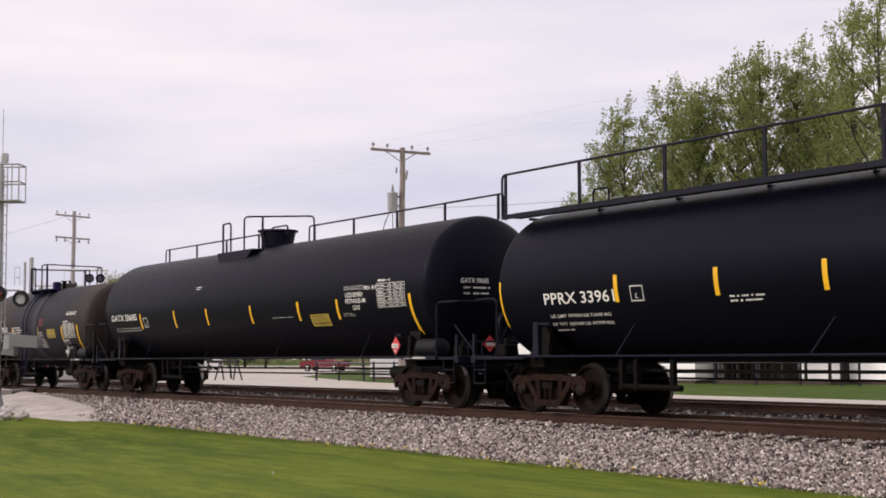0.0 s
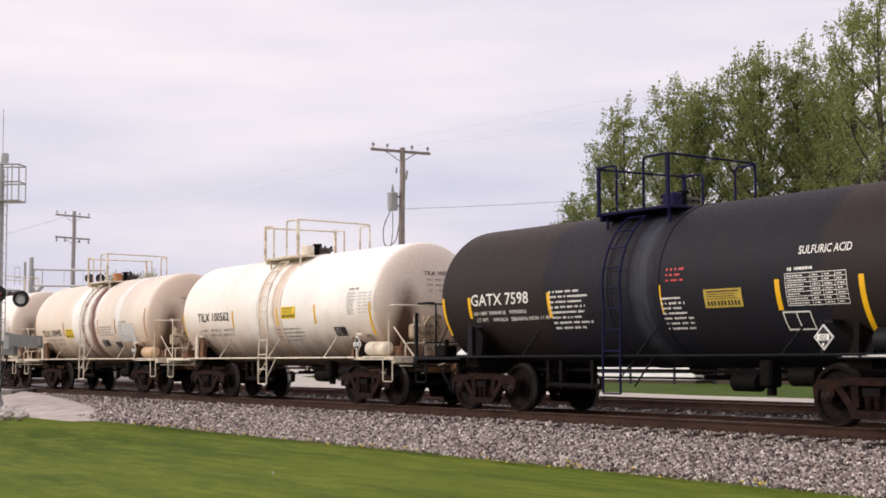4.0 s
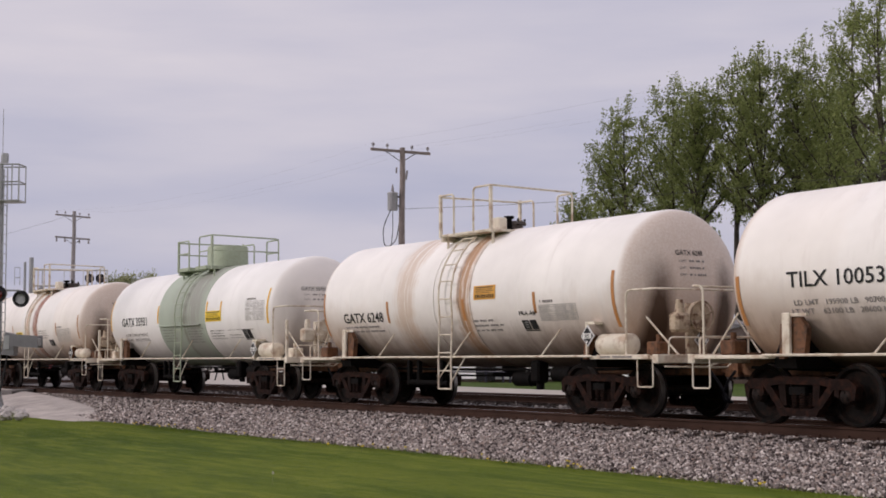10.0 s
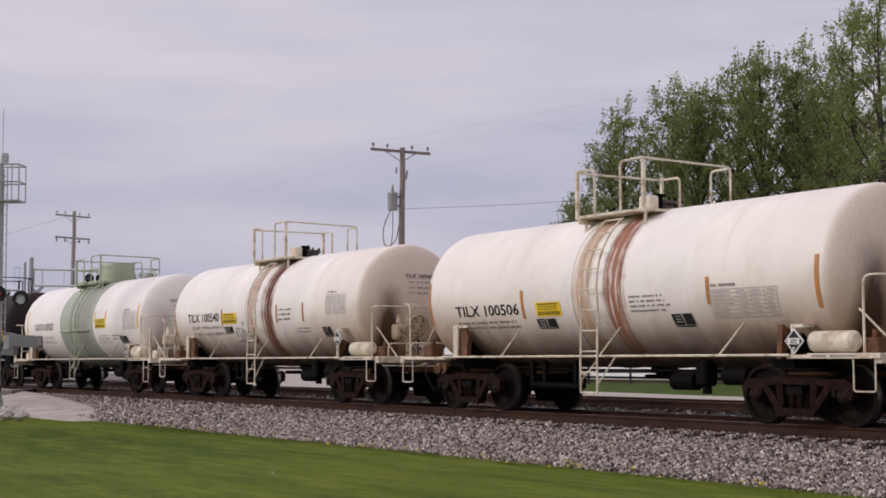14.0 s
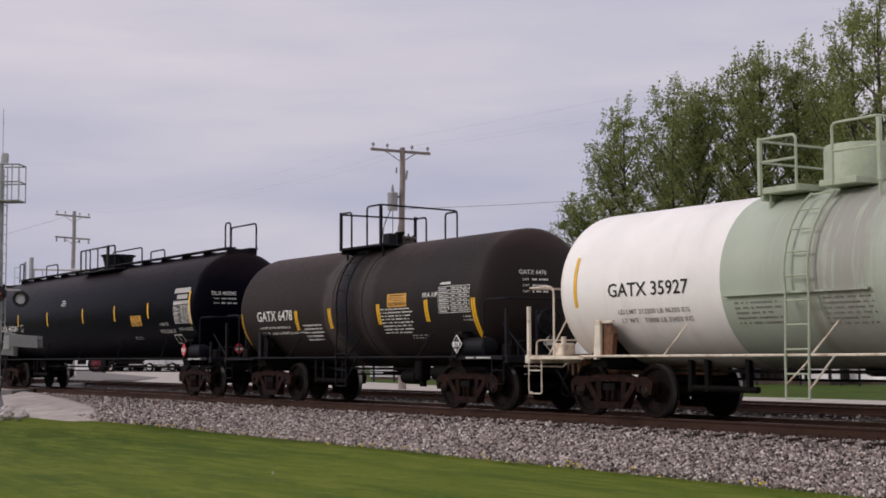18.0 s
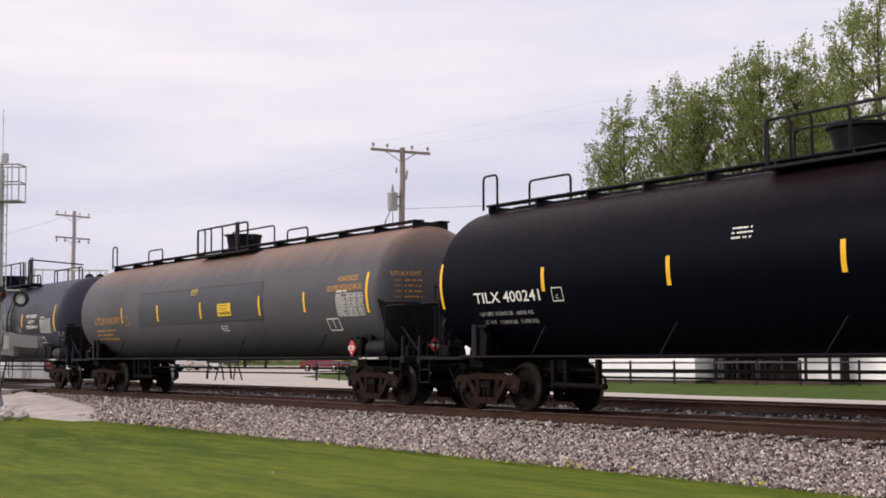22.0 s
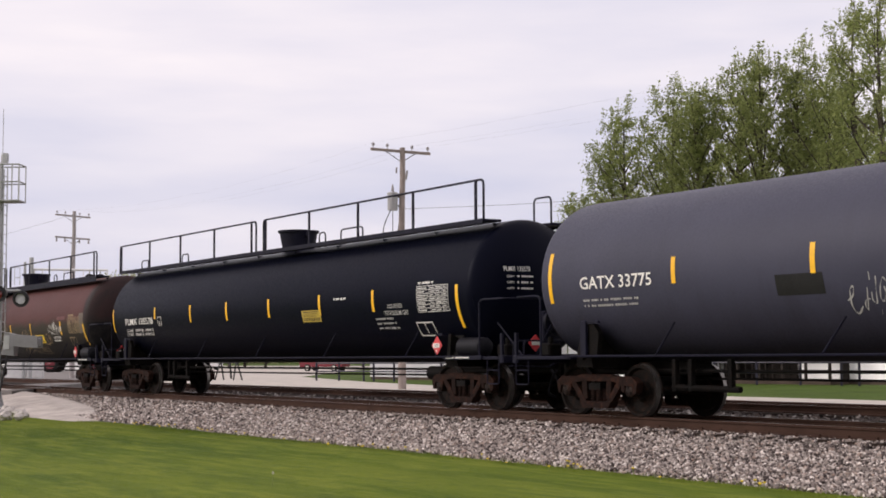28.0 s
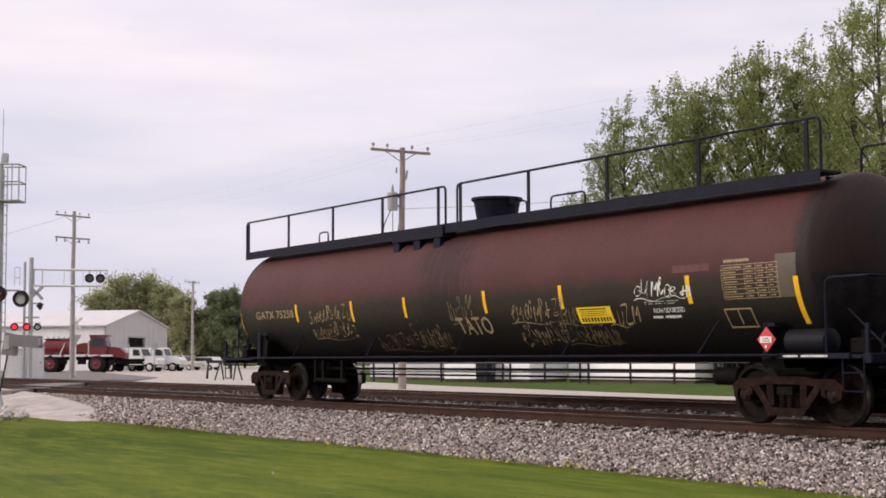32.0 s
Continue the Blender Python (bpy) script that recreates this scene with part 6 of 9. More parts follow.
def build_marks(car, shell, tank, spec, rnd):
    mk = MARKS[spec["key"]]
    light = spec["key"] in "DEFGHIJK"
    strip_mat = {"H": YELLOW, "K": YELLOW, "D": YELLOW, "C": YELLOW}.get(spec["key"], AMBER if light else YELLOW)
    wide = 0.145 if spec["key"] == "L" else (0.085 if light else 0.10)
    for x, z0, z1 in mk.get("strips", ()):
        x = max(-tank.rear - 0.02, min(tank.half - wide / 2, x))
        part("reflective_strip", patch(tank, x - wide / 2, x + wide / 2, z0, z1, 0.007), strip_mat, shell)
        if spec["key"] == "L":
            part("strip_gap", patch(tank, x - 0.008, x + 0.008, z0, z1, 0.011), INK_BLACK, shell)
    for body, x, z, size, fit, ink in mk.get("words", ()):
        off = 0.016 if spec["key"] == "O" else 0.010
        word = word_on_side(tank, body, x, z, size, 1.0, off, fit)
        if size < 0.10:
            part("small_lettering", word, INKS[ink], shell, smooth=0, kind="stuff")
        else:
            for sign in islands(word):
                part("letter", sign, INKS[ink], shell, smooth=0)
    for x0, x1, z0, z1, kind in mk.get("patches", ()):
        part("overpainted_patch", patch(tank, x0, x1, z0, z1, 0.005 if kind != "repaint" else 0.004), PATCHES[kind], shell)
        if kind == "repaint":
            edge = Shape()
            for z in (z0, z1):
                patch(tank, x0, x1, z - 0.005, z + 0.005, 0.012, shape=edge)
            for x in (x0, x1):
                patch(tank, x - 0.006, x + 0.006, z0, z1, 0.012, shape=edge)
            part("panel_edge", edge, DARK_PATCH, shell)
    for x0, x1, z0, z1, kind in mk.get("signs", ()):
        part("safety_sign", patch(tank, x0, x1, z0, z1, 0.010), SIGNS[kind], shell, "small yellow safety sign")
        s = Shape()
        h = z1 - z0
        for k, t in ((0.90, 0.07), (0.74, 0.035), (0.62, 0.035), (0.50, 0.035)):
            patch(tank, x0 + (x1 - x0) * 0.08, x1 - (x1 - x0) * rnd.uniform(0.06, 0.2), z0 + h * (k - t), z0 + h * k, 0.014, shape=s)
        a = x0 + (x1 - x0) * 0.08
        for i in range(10):
            b = a + (x1 - x0) * 0.050
            patch(tank, a, b, z0 + h * 0.10, z0 + h * 0.36, 0.014, shape=s)
            a = b + (x1 - x0) * (0.036 if i not in (2, 5) else 0.05)
        part("sign_print", s, INK_BLACK, shell, kind="stuff")
    for x0, x1, z0, z1, ink in mk.get("tables", ()):
        if spec["key"] == "E":
            part("table_panel", patch(tank, x0, x1, z0, z1, 0.006), PANEL_WHITE, shell)
        part("test_table", table_on_side(tank, x0, x1, z0, z1, rnd), INK_PALE if light else INKS[ink], shell, kind="stuff")
        part("small_print", bars_on_side(tank, x0 + 0.05, z1 + 0.09, (x1 - x0) * 0.5, 1, 0.1, 0.05, rnd), INKS[ink], shell, kind="stuff")
    for x0, x1, z0, z1 in mk.get("blocks", ()):
        mid = x0 + (x1 - x0) * 0.52
        s = Shape()
        for a, b in ((x0, mid - 0.015), (mid + 0.015, x1)):
            patch(tank, a, b, z0 + 0.03, z1, 0.009, lean=-0.15, shape=s)
        patch(tank, x0, x1, z0, z0 + 0.018, 0.009, shape=s)
        part("info_block", s, INK_BLACK, shell, "black information block")
        p2 = Shape()
        for i in range(3):
            patch(tank, x0 + 0.06, mid - 0.06, z1 - 0.045 - 0.045 * i, z1 - 0.03 - 0.045 * i, 0.013, shape=p2)
        part("small_print", p2, INK_GREY, shell, kind="stuff")
    for x0, x1, z0, z1, ink in mk.get("frames", ()):
        s, b = Shape(), 0.012 if x1 - x0 > 0.45 else 0.008
        patch(tank, x0, x1, z0, z0 + 2 * b, 0.009, shape=s)
        patch(tank, x0, x1, z1 - 2 * b, z1, 0.009, shape=s)
        patch(tank, x0, x0 + 2 * b, z0, z1, 0.009, shape=s)
        patch(tank, x1 - 2 * b, x1, z0, z1, 0.009, shape=s)
        part("info_frame", s, INKS[ink], shell, "ruled information frame")
        if x1 - x0 < 0.45:
            part("lettering", word_on_side(tank, "C", x0 + (x1 - x0) * 0.34, z0 + (z1 - z0) * 0.18, (z1 - z0) * 0.34), INKS[ink], shell, smooth=0)
        else:
            mid = (x0 + x1) / 2
            part("frame_rule", patch(tank, mid - b, mid + b, z0 + 0.06, z1, 0.009), INKS[ink], shell)
    for x0, x1, z0, z1, ink, rows in mk.get("bars", ()):
        step = (z1 - z0) / rows
        part("small_print", bars_on_side(tank, x0, z1, x1 - x0, rows, step, step * 0.42, rnd), INKS[ink], shell, kind="stuff")
    for x0, x1, z0, z1, rows in mk.get("band_bars", ()):
        step = (z1 - z0) / rows
        part("small_print", bars_on_side(tank, x0, z1, x1 - x0, rows, step, step * 0.42, rnd, 0.018), INK_DIM, shell, kind="stuff")
    for x0, x1, z0, z1, count, ink in mk.get("scrawls", ()):
        for stroke in scrawl(tank, x0, x1, z0, z1, rnd):
            part("graffiti_stroke", stroke, INKS[ink], shell, "spray-painted scrawl")
    head = mk.get("head") or ((mk["words"][0][0], -0.5, 2.85, 0.10, 0.72, "K" if light else "T", 3))
    body, y, z, size, fit, tone = head[:6]
    y += 0.15 if spec["style"] == "short" else 0.36
    pts, _ = letters(body, size)
    k = fit / max(p[0] for p in pts)
    part("end_lettering", word_on_head(tank, body, y, z, size, k), INKS[tone], shell, smooth=0, kind="stuff")
    for i in range(head[6]):
        part("end_lettering", word_on_head(tank, "CAPY", y + 0.06, z - 0.125 - 0.12 * i, 0.05), INKS["F" if light else tone], shell, smooth=0)
    part("small_print", bars_on_head(tank, y + 0.28, z - 0.085, fit * 0.62, head[6], 0.12, 0.035, rnd), INKS["F" if light else tone], shell, kind="stuff")
    pl = mk.get("placard") or (tank.half - 1.0, 1.32, "white" if light else "red", "")
    x, z, kind, digits = pl
    board = PLACARD_RED if kind == "red" else PANEL_WHITE
    part("placard_bracket", Shape().box(x - 0.09, x - 0.04, -1.47, -1.42, 1.06, z + 0.25, cut=0.008).box(x - 0.09, x + 0.14, -1.45, -1.2, z + 0.20, z + 0.25), spec["iron"], car)
    if spec["key"] != "O":
        build_placard(car, (x, -1.475, z), 0.19, "side", board, INK_BLACK, digits)
    build_placard(car, (spec["half"] + 1.80, -0.55 if spec["style"] == "long" else -0.31, 1.32), 0.17, "end", board, INK_BLACK)
    # stencilled words on the sill by the leading truck
    s = Shape()
    a = x + 0.35
    for i in range(2):
        end = a + (0.28 if i == 0 else 0.5)
        while a < end:
            b = min(end, a + rnd.uniform(0.02, 0.05))
            s.box(a, b, -1.506, -1.502, 1.025, 1.055)
            a = b + 0.012
        a += 0.06
    part("sill_plate", Shape().box(x + 0.25, x + 1.6, -1.50, -1.44, 1.0, 1.08, cut=0.006), spec["iron"], car)
    part("sill_print", s, INK_WHITE if not light else INK_FADED, car, kind="stuff")


for car, shell, tank, spec, rnd in DECALS:
    spec["half"] = (spec["at"][0] - spec["at"][1]) / 2
    build_marks(car, shell, tank, spec, rnd)


# ---- roads and yard ----
ROAD = [(-50.5, -2.6, -0.03), (-56.7, 0.8, -0.03), (-77.4, 10.5, -0.06), (-88.7, 16.5, -0.27), (-104, 24, -0.30), (-150, 36, -0.30), (-260, 78, -0.30), (-270, 40, -0.30), (-150, 12, -0.30), (-84, -4.0, -0.12), (-66, -10.5, -0.30), (-58, -8.0, -0.30)]
road = Shape()
n = len(ROAD)
road.v = [(x, y, z) for x, y, z in ROAD] + [(x, y, z - 0.45) for x, y, z in ROAD]
road.f = [tuple(range(n))] + [(i, i + n, (i + 1) % n + n, (i + 1) % n) for i in range(n)]
solid("road", road, ASPHALT, "worn grey asphalt road over the railway crossing", "road", "structure", smooth=20)
YARD = [(-40, 12.2), (10, 12.2), (10, 18.6), (-39, 18.4), (-61, 21.8), (-74, 25.0), (-100, 34), (-140, 60), (-230, 120), (-290, 110), (-262, 79.5), (-150, 36.4), (-104, 24.2), (-89, 16.7), (-80.5, 12.2), (-60, 12.2)]
sheet("gravel_yard", YARD, -0.325, PALE_GRAVEL, "pale gravel strip and yard beyond the tracks", "gravel", 0.05)


def build_bank():
    """The pale concrete apron that swells beside the crossing."""
    s = Shape()
    nx, ny = 110, 33
    for i in range(nx):
        t = i / (nx - 1)
        x = -64 + 28.2 * t
        mid = -1.9 - 2.7 * t ** 1.5
        half = 1.5 * math.sqrt(max(0.0, 1 - t ** 4)) + 0.02
        for j in range(ny):
            k = j / (ny - 1) * 2 - 1
            y = mid + half * k
            s.v.append((x, y, ground_height(x, y) - 0.05 + (0.30 * (1 - k ** 4) + 0.012 * noise.noise((x * 1.7, y * 1.9, 0)) + 0.008 * noise.noise((x * 6, y * 6, 3))) * (1 - t ** 4)))
    s.f = [(i * ny + j, (i + 1) * ny + j, (i + 1) * ny + j + 1, i * ny + j + 1) for i in range(nx - 1) for j in range(ny - 1)]
    solid("concrete_bank", s, CONCRETE, "pale concrete bank beside the crossing", "bank", "structure", smooth=60)


build_bank()
ROCK = plain("pale_field_stone", (0.50, 0.46, 0.44), 0.9, 0, 0.35, 3, 20, 0.4)


def rock_mesh(seed):
    bm = bmesh.new()
    bmesh.ops.create_icosphere(bm, subdivisions=2, radius=1)
    for v in bm.verts:
        v.co *= 0.8 + 0.45 * noise.noise(v.co * 1.3 + Vector((seed * 7.1, 0, 0)))
        v.co.z *= 0.7
    me = bpy.data.meshes.new("rock")
    bm.to_mesh(me)
    bm.free()
    me.materials.append(ROCK)
    return me


ROCK_MESHES = [rock_mesh(i) for i in range(5)]
rock_rnd = random.Random(5)
for i in range(34):
    t = rock_rnd.random()
    x, y = -38.5 - 9.0 * t, -6.0 + 2.0 * t + rock_rnd.uniform(-0.5, 0.35)
    ob = new("rock", ROCK_MESHES[i % 5])
    k = rock_rnd.uniform(0.10, 0.30)
    ob.matrix_basis = pose(x, y, -0.46, 0, 0, rock_rnd.uniform(0, 360)) @ Matrix.Scale(k, 4)
    tagged(ob, "rounded pale field stone beside the lawn", "rock", "stones by the crossing")

# ---- poles and wires ----
WOOD = plain("weathered_pole_wood", (0.30, 0.25, 0.23), 0.85, 0, 0.3, 2, 25, 0.35)
GREY_WOOD = plain("grey_pole_wood", (0.36, 0.33, 0.33), 0.85, 0, 0.25, 2, 25, 0.35)
PORCELAIN = plain("grey_porcelain", (0.30, 0.28, 0.29), 0.3, 0, 0.15, 5, 30, 0)
CAN_GREY = plain("transformer_grey", (0.42, 0.42, 0.44), 0.45, 0.1, 0.12, 4, 30, 0.05)
WIRE = plain("black_wire", (0.04, 0.04, 0.045), 0.5, 0.2, 0.1, 5, 30, 0)


def build_pole(x, y, top, arms, r, wood, label, turn=0.0, lean=0.0, can=False):
    """A wooden pole with cross-arms (height, half length), pins and insulators."""
    po = thing("utility_pole", label, "utility pole", pose(x, y, -0.4, 0, lean, turn), "poles along the railway")
    h = top + 0.4
    s = Shape().pipe([(0.02 * math.sin(i * 1.1), 0.02 * math.cos(i * 1.7), h * i / 8) for i in range(9)], [r * (1.25 - 0.45 * i / 8) for i in range(9)], 12)
    part("pole", s, wood, po)
    for z, half, dz in arms:
        zz = z + 0.4
        part("cross_arm", Shape().box(-0.17, -0.06, -half, half, zz - 0.06, zz + 0.06, pose(0, 0, 0, 0, 0, 0), 0.01), wood, po)
        part("arm_brace", Shape().rod((-0.13, -half * 0.5, zz - 0.05), (-0.02, 0, zz - 0.5), 0.018, seg=5).rod((-0.13, half * 0.5, zz - 0.05), (-0.02, 0, zz - 0.5), 0.018, seg=5), WIRE, po)
        for k in (-0.92, -0.45, 0.38, 0.92):
            ins = Shape().rod((-0.115, half * k, zz + 0.06), (-0.115, half * k, zz + 0.2), 0.018, seg=6)
            ins.lathe([(zz + 0.16, 0.03), (zz + 0.18, 0.08), (zz + 0.22, 0.05), (zz + 0.24, 0.075), (zz + 0.29, 0.04), (zz + 0.31, 0.02)], 10, "z", (-0.115, half * k, 0))
            if dz < 0:
                ins = Shape().lathe([(zz - 0.34, 0.03), (zz - 0.31, 0.08), (zz - 0.20, 0.06), (zz - 0.07, 0.05)], 10, "z", (-0.115, half * k, 0))
            part("insulator", ins, PORCELAIN, po)
    if can:
        c = part("transformer", Shape().lathe([(8.02, 0.06), (8.02, 0.21), (8.08, 0.23), (8.72, 0.23), (8.76, 0.25), (8.80, 0.25), (8.84, 0.18), (8.86, 0.05)], 20, "z", (-0.12, -0.42, 0)), CAN_GREY, po, "grey transformer can on the pole")
        part("bushing", Shape().lathe([(8.84, 0.05), (8.9, 0.07), (9.05, 0.05), (9.2, 0.02)], 10, "z", (-0.12, -0.42, 0)), PORCELAIN, c)
        part("can_bracket", Shape().box(-0.16, -0.06, -0.25, 0, 8.2, 8.27).box(-0.16, -0.06, -0.25, 0, 8.6, 8.67), WIRE, c)
        part("drop_wire", Shape().pipe(rounded([(-0.1, -0.5, 8.1), (-0.1, -0.95, 7.2), (-0.1, -0.85, 6.3), (-0.1, -0.25, 6.6), (-0.1, -0.1, 7.4)], 0.4), 0.022, 5), WIRE, po)
        part("drop_wire", Shape().pipe(rounded([(-0.1, -0.42, 8.0), (-0.1, -0.42, 7.0), (-0.1, -0.6, 5.8), (-0.1, -1.05, 4.6)], 0.4), 0.018, 5), WIRE, po)
        part("cutout", Shape().rod((-0.1, 0.26, 9.45), (-0.05, 0.30, 9.85), 0.05, seg=8), PORCELAIN, po)
        part("cutout", Shape().rod((-0.1, -0.24, 9.7), (-0.05, -0.26, 9.95), 0.04, seg=8), PORCELAIN, po)
    return po


build_pole(-55.4, 16.1, 10.45, [(10.30, 1.55, 1)], 0.15, WOOD, "tall brown wooden utility pole carrying a transformer", 0, 0.3, True)
build_pole(-105.8, 18, 12.1, [(11.75, 1.6, 1), (10.1, 1.6, -1)], 0.16, GREY_WOOD, "grey wooden utility pole with two cross-arms", 20)
build_pole(-170.4, 55, 10.9, [(10.7, 1.5, 1)], 0.16, GREY_WOOD, "bare grey utility pole at the edge of the yard", 30)


def wire_between(a, b, sag, r=0.012):
    pts = [Vector(a).lerp(Vector(b), t / 12) - Vector((0, 0, 4 * sag * (t / 12) * (1 - t / 12))) for t in range(13)]
    s = Shape().pipe(pts, r, 4)
    tagged(new("overhead_wire", s.mesh("overhead_wire", WIRE)), "thin black overhead wire strung between poles", "wire", "overhead wires")


for k in (-1.42, 0.6, 1.42):
    wire_between((-55.5, 16.1 + k, 10.6), (10, 18 + k, 11.4), 0.9, 0.0016)
    wire_between((-55.5, 16.1 + k, 10.6), (-105.5, 18 + k, 12.1), 0.8, 0.0016)
wire_between((-55.4, 16.1, 7.7), (-30, 34, 9.2), 0.5, 0.010)
wire_between((-105.5, 18, 11.9), (-190, 10, 12.2), 1.2, 0.008)

# ---- crossing signals ----
SIGNAL_BLACK = plain("signal_black", (0.018, 0.018, 0.02), 0.4, 0, 0.2, 4, 30, 0.05)
LENS_GREY = plain("unlit_lens", (0.66, 0.66, 0.74), 0.12, 0, 0.15, 8, 40, 0)
LENS_RED = plain("dark_red_lens", (0.16, 0.015, 0.02), 0.15, 0, 0.15, 8, 40, 0)
LENS_LIT = glow("lit_red_lens", (0.85, 0.025, 0.05), 1.3)
# the grey in this colour stands for glare on a dark lens
LENS_DIM = plain("glare_grey_lens", (0.11, 0.09, 0.11), 0.12, 0, 0.15, 8, 40, 0)
SIGN_WHITE = plain("white_sign", (0.74, 0.74, 0.74), 0.5, 0, 0.1, 4, 30, 0.03)
SIGN_BACK = plain("bare_sign_back", (0.42, 0.42, 0.43), 0.5, 0.3, 0.15, 4, 30, 0.03)
CABINET = plain("aluminium_cabinet", (0.62, 0.62, 0.63), 0.45, 0.2, 0.1, 3, 30, 0.05)
GATE_GREY = plain("dull_gate_grey", (0.22, 0.22, 0.23), 0.5, 0.2, 0.15, 3, 30, 0.05)


def flasher(parent, x, z, r, lens, y=0.0, turn=0.0):
    """A flashing lamp: dark disc, hooded lens; it faces -y of its post."""
    m = pose(x, y, z, 0, 0, turn)
    d = part("lamp_disc", Shape().lathe([(-0.02, r * 0.5), (-0.02, r), (0.02, r), (0.10, r * 0.5), (0.22, r * 0.42), (0.24, r * 0.1)], 28, "y"), SIGNAL_BLACK, parent, "round black lamp shield", m)
    part("lamp_lens", Shape().lathe([(-0.055, 0.02), (-0.05, r * 0.35), (-0.03, r * 0.6), (-0.022, r * 0.62)], 24, "y"), lens, d)
    hood = Shape()
    n = 14
    for i in range(n + 1):
        a = radians(-35 + 250 * i / n)
        for yy, k in ((-0.02, 0.68), (-0.24 * (0.4 + 0.6 * max(0, math.sin(a))), 0.66)):
            hood.v.append((r * k * math.cos(a), yy, r * k * math.sin(a)))
    hood.f = [(2 * i, 2 * i + 1, 2 * i + 3, 2 * i + 2) for i in range(n)]
    part("lamp_hood", hood, SIGNAL_BLACK, d)


def crossbuck(parent, z, half, mat, y=-0.12):
    for k in (-1, 1):
        part("sign_blade", Shape().box(-half, half, y - 0.015, y, -0.11, 0.11, Matrix.Translation((0, 0, z)) @ rotated(0, k * 45, 0)), mat, parent, m=None)


def build_near_signal():
    po = thing("crossing_signal", "tall galvanised crossing signal mast with lamps and gate arm", "crossing signal", pose(-44.9, -4.75, -0.5, 0, 0, 57), "crossing signals")
    part("mast", Shape().rod((0, 0, 0), (0, 0, 7.6), 0.15, 0.13, 16), GALV, po)
    part("mast_base", Shape().box(-0.3, 0.3, -0.3, 0.3, 0, 0.12, cut=0.02).lathe([(0.1, 0.28), (0.35, 0.22), (0.6, 0.17)], 16, "z"), GALV, po)
    lad = Shape().rod((0.17, -0.05, 2.0), (0.17, -0.05, 7.4), 0.018, seg=6).rod((0.17, 0.30, 2.0), (0.17, 0.30, 7.4), 0.018, seg=6)
    part("ladder_rail", lad, GALV, po)
    for i in range(18):
        part("ladder_rung", Shape().rod((0.17, -0.05, 2.1 + 0.3 * i), (0.17, 0.30, 2.1 + 0.3 * i), 0.014, seg=6), GALV, po)
    part("platform", Shape().box(-1.6, 0.74, -0.35, 0.35, 6.38, 6.43, cut=0.01), GALV, po)
    for z in (6.98, 7.52):
        part("platform_rail", Shape().pipe(rounded([(-1.6, -0.35, z), (0.72, -0.35, z), (0.72, 0.35, z), (-1.6, 0.35, z)], 0.06), 0.024, 6), GALV, po)
    for x in (-1.5, -0.6, 0.15, 0.50, 0.72):
        for y in (-0.35, 0.35):
            part("rail_post", Shape().rod((x, y, 6.40), (x, y, 7.52), 0.022, seg=6), GALV, po)
    part("whip_antenna", Shape().rod((0.10, 0, 7.6), (0.10, 0, 9.3), 0.012, seg=5).rod((0.06, 0, 7.4), (0.10, 0, 7.9), 0.04, seg=6), GALV, po)
    part("junction_box", Shape().box(0.12, 0.26, -0.1, 0.1, 7.55, 7.9, cut=0.01), GALV, po)
    part("lamp_arm", Shape().pipe(rounded([(-0.75, 0, 3.68), (0.74, 0, 3.66), (0.76, -0.08, 3.46)], 0.08), 0.03, 8), GALV, po)
    part("arm_box", Shape().box(0.12, 0.30, -0.09, 0.09, 3.5, 3.72, cut=0.02), GALV, po)
    flasher(po, 0.76, 3.40, 0.255, LENS_GREY, -0.08)
    flasher(po, 0.10, 3.55, 0.255, LENS_RED, -0.22)
    g = part("gate_mechanism", Shape().prism([(0.22, 1.70), (0.60, 1.66), (0.66, 2.30), (0.34, 2.38)], -0.22, 0.22), GATE_GREY, po, "grey gate drive box")
    part("drive_cover", Shape().box(0.30, 0.48, -0.24, -0.22, 1.86, 2.28, cut=0.008), GALV, g)
    part("counterweight_arm", Shape().prism([(0.50, 2.32), (1.34, 2.26), (1.36, 1.90), (0.90, 1.92), (0.50, 1.98)], -0.30, -0.22), GATE_GREY, po)
    part("counterweight_arm", Shape().prism([(0.50, 2.32), (1.34, 2.26), (1.36, 1.90), (0.90, 1.92), (0.50, 1.98)], 0.22, 0.30), GATE_GREY, po)
    part("counterweight", Shape().box(1.02, 1.32, -0.22, 0.22, 1.96, 2.20, cut=0.02), GALV, po)
    part("cable", Shape().pipe(rounded([(0.40, -0.1, 1.78), (0.32, -0.1, 1.3), (0.16, -0.1, 0.5), (0.12, -0.1, 0.1)], 0.2), 0.03, 6), SIGNAL_BLACK, po)


build_near_signal()


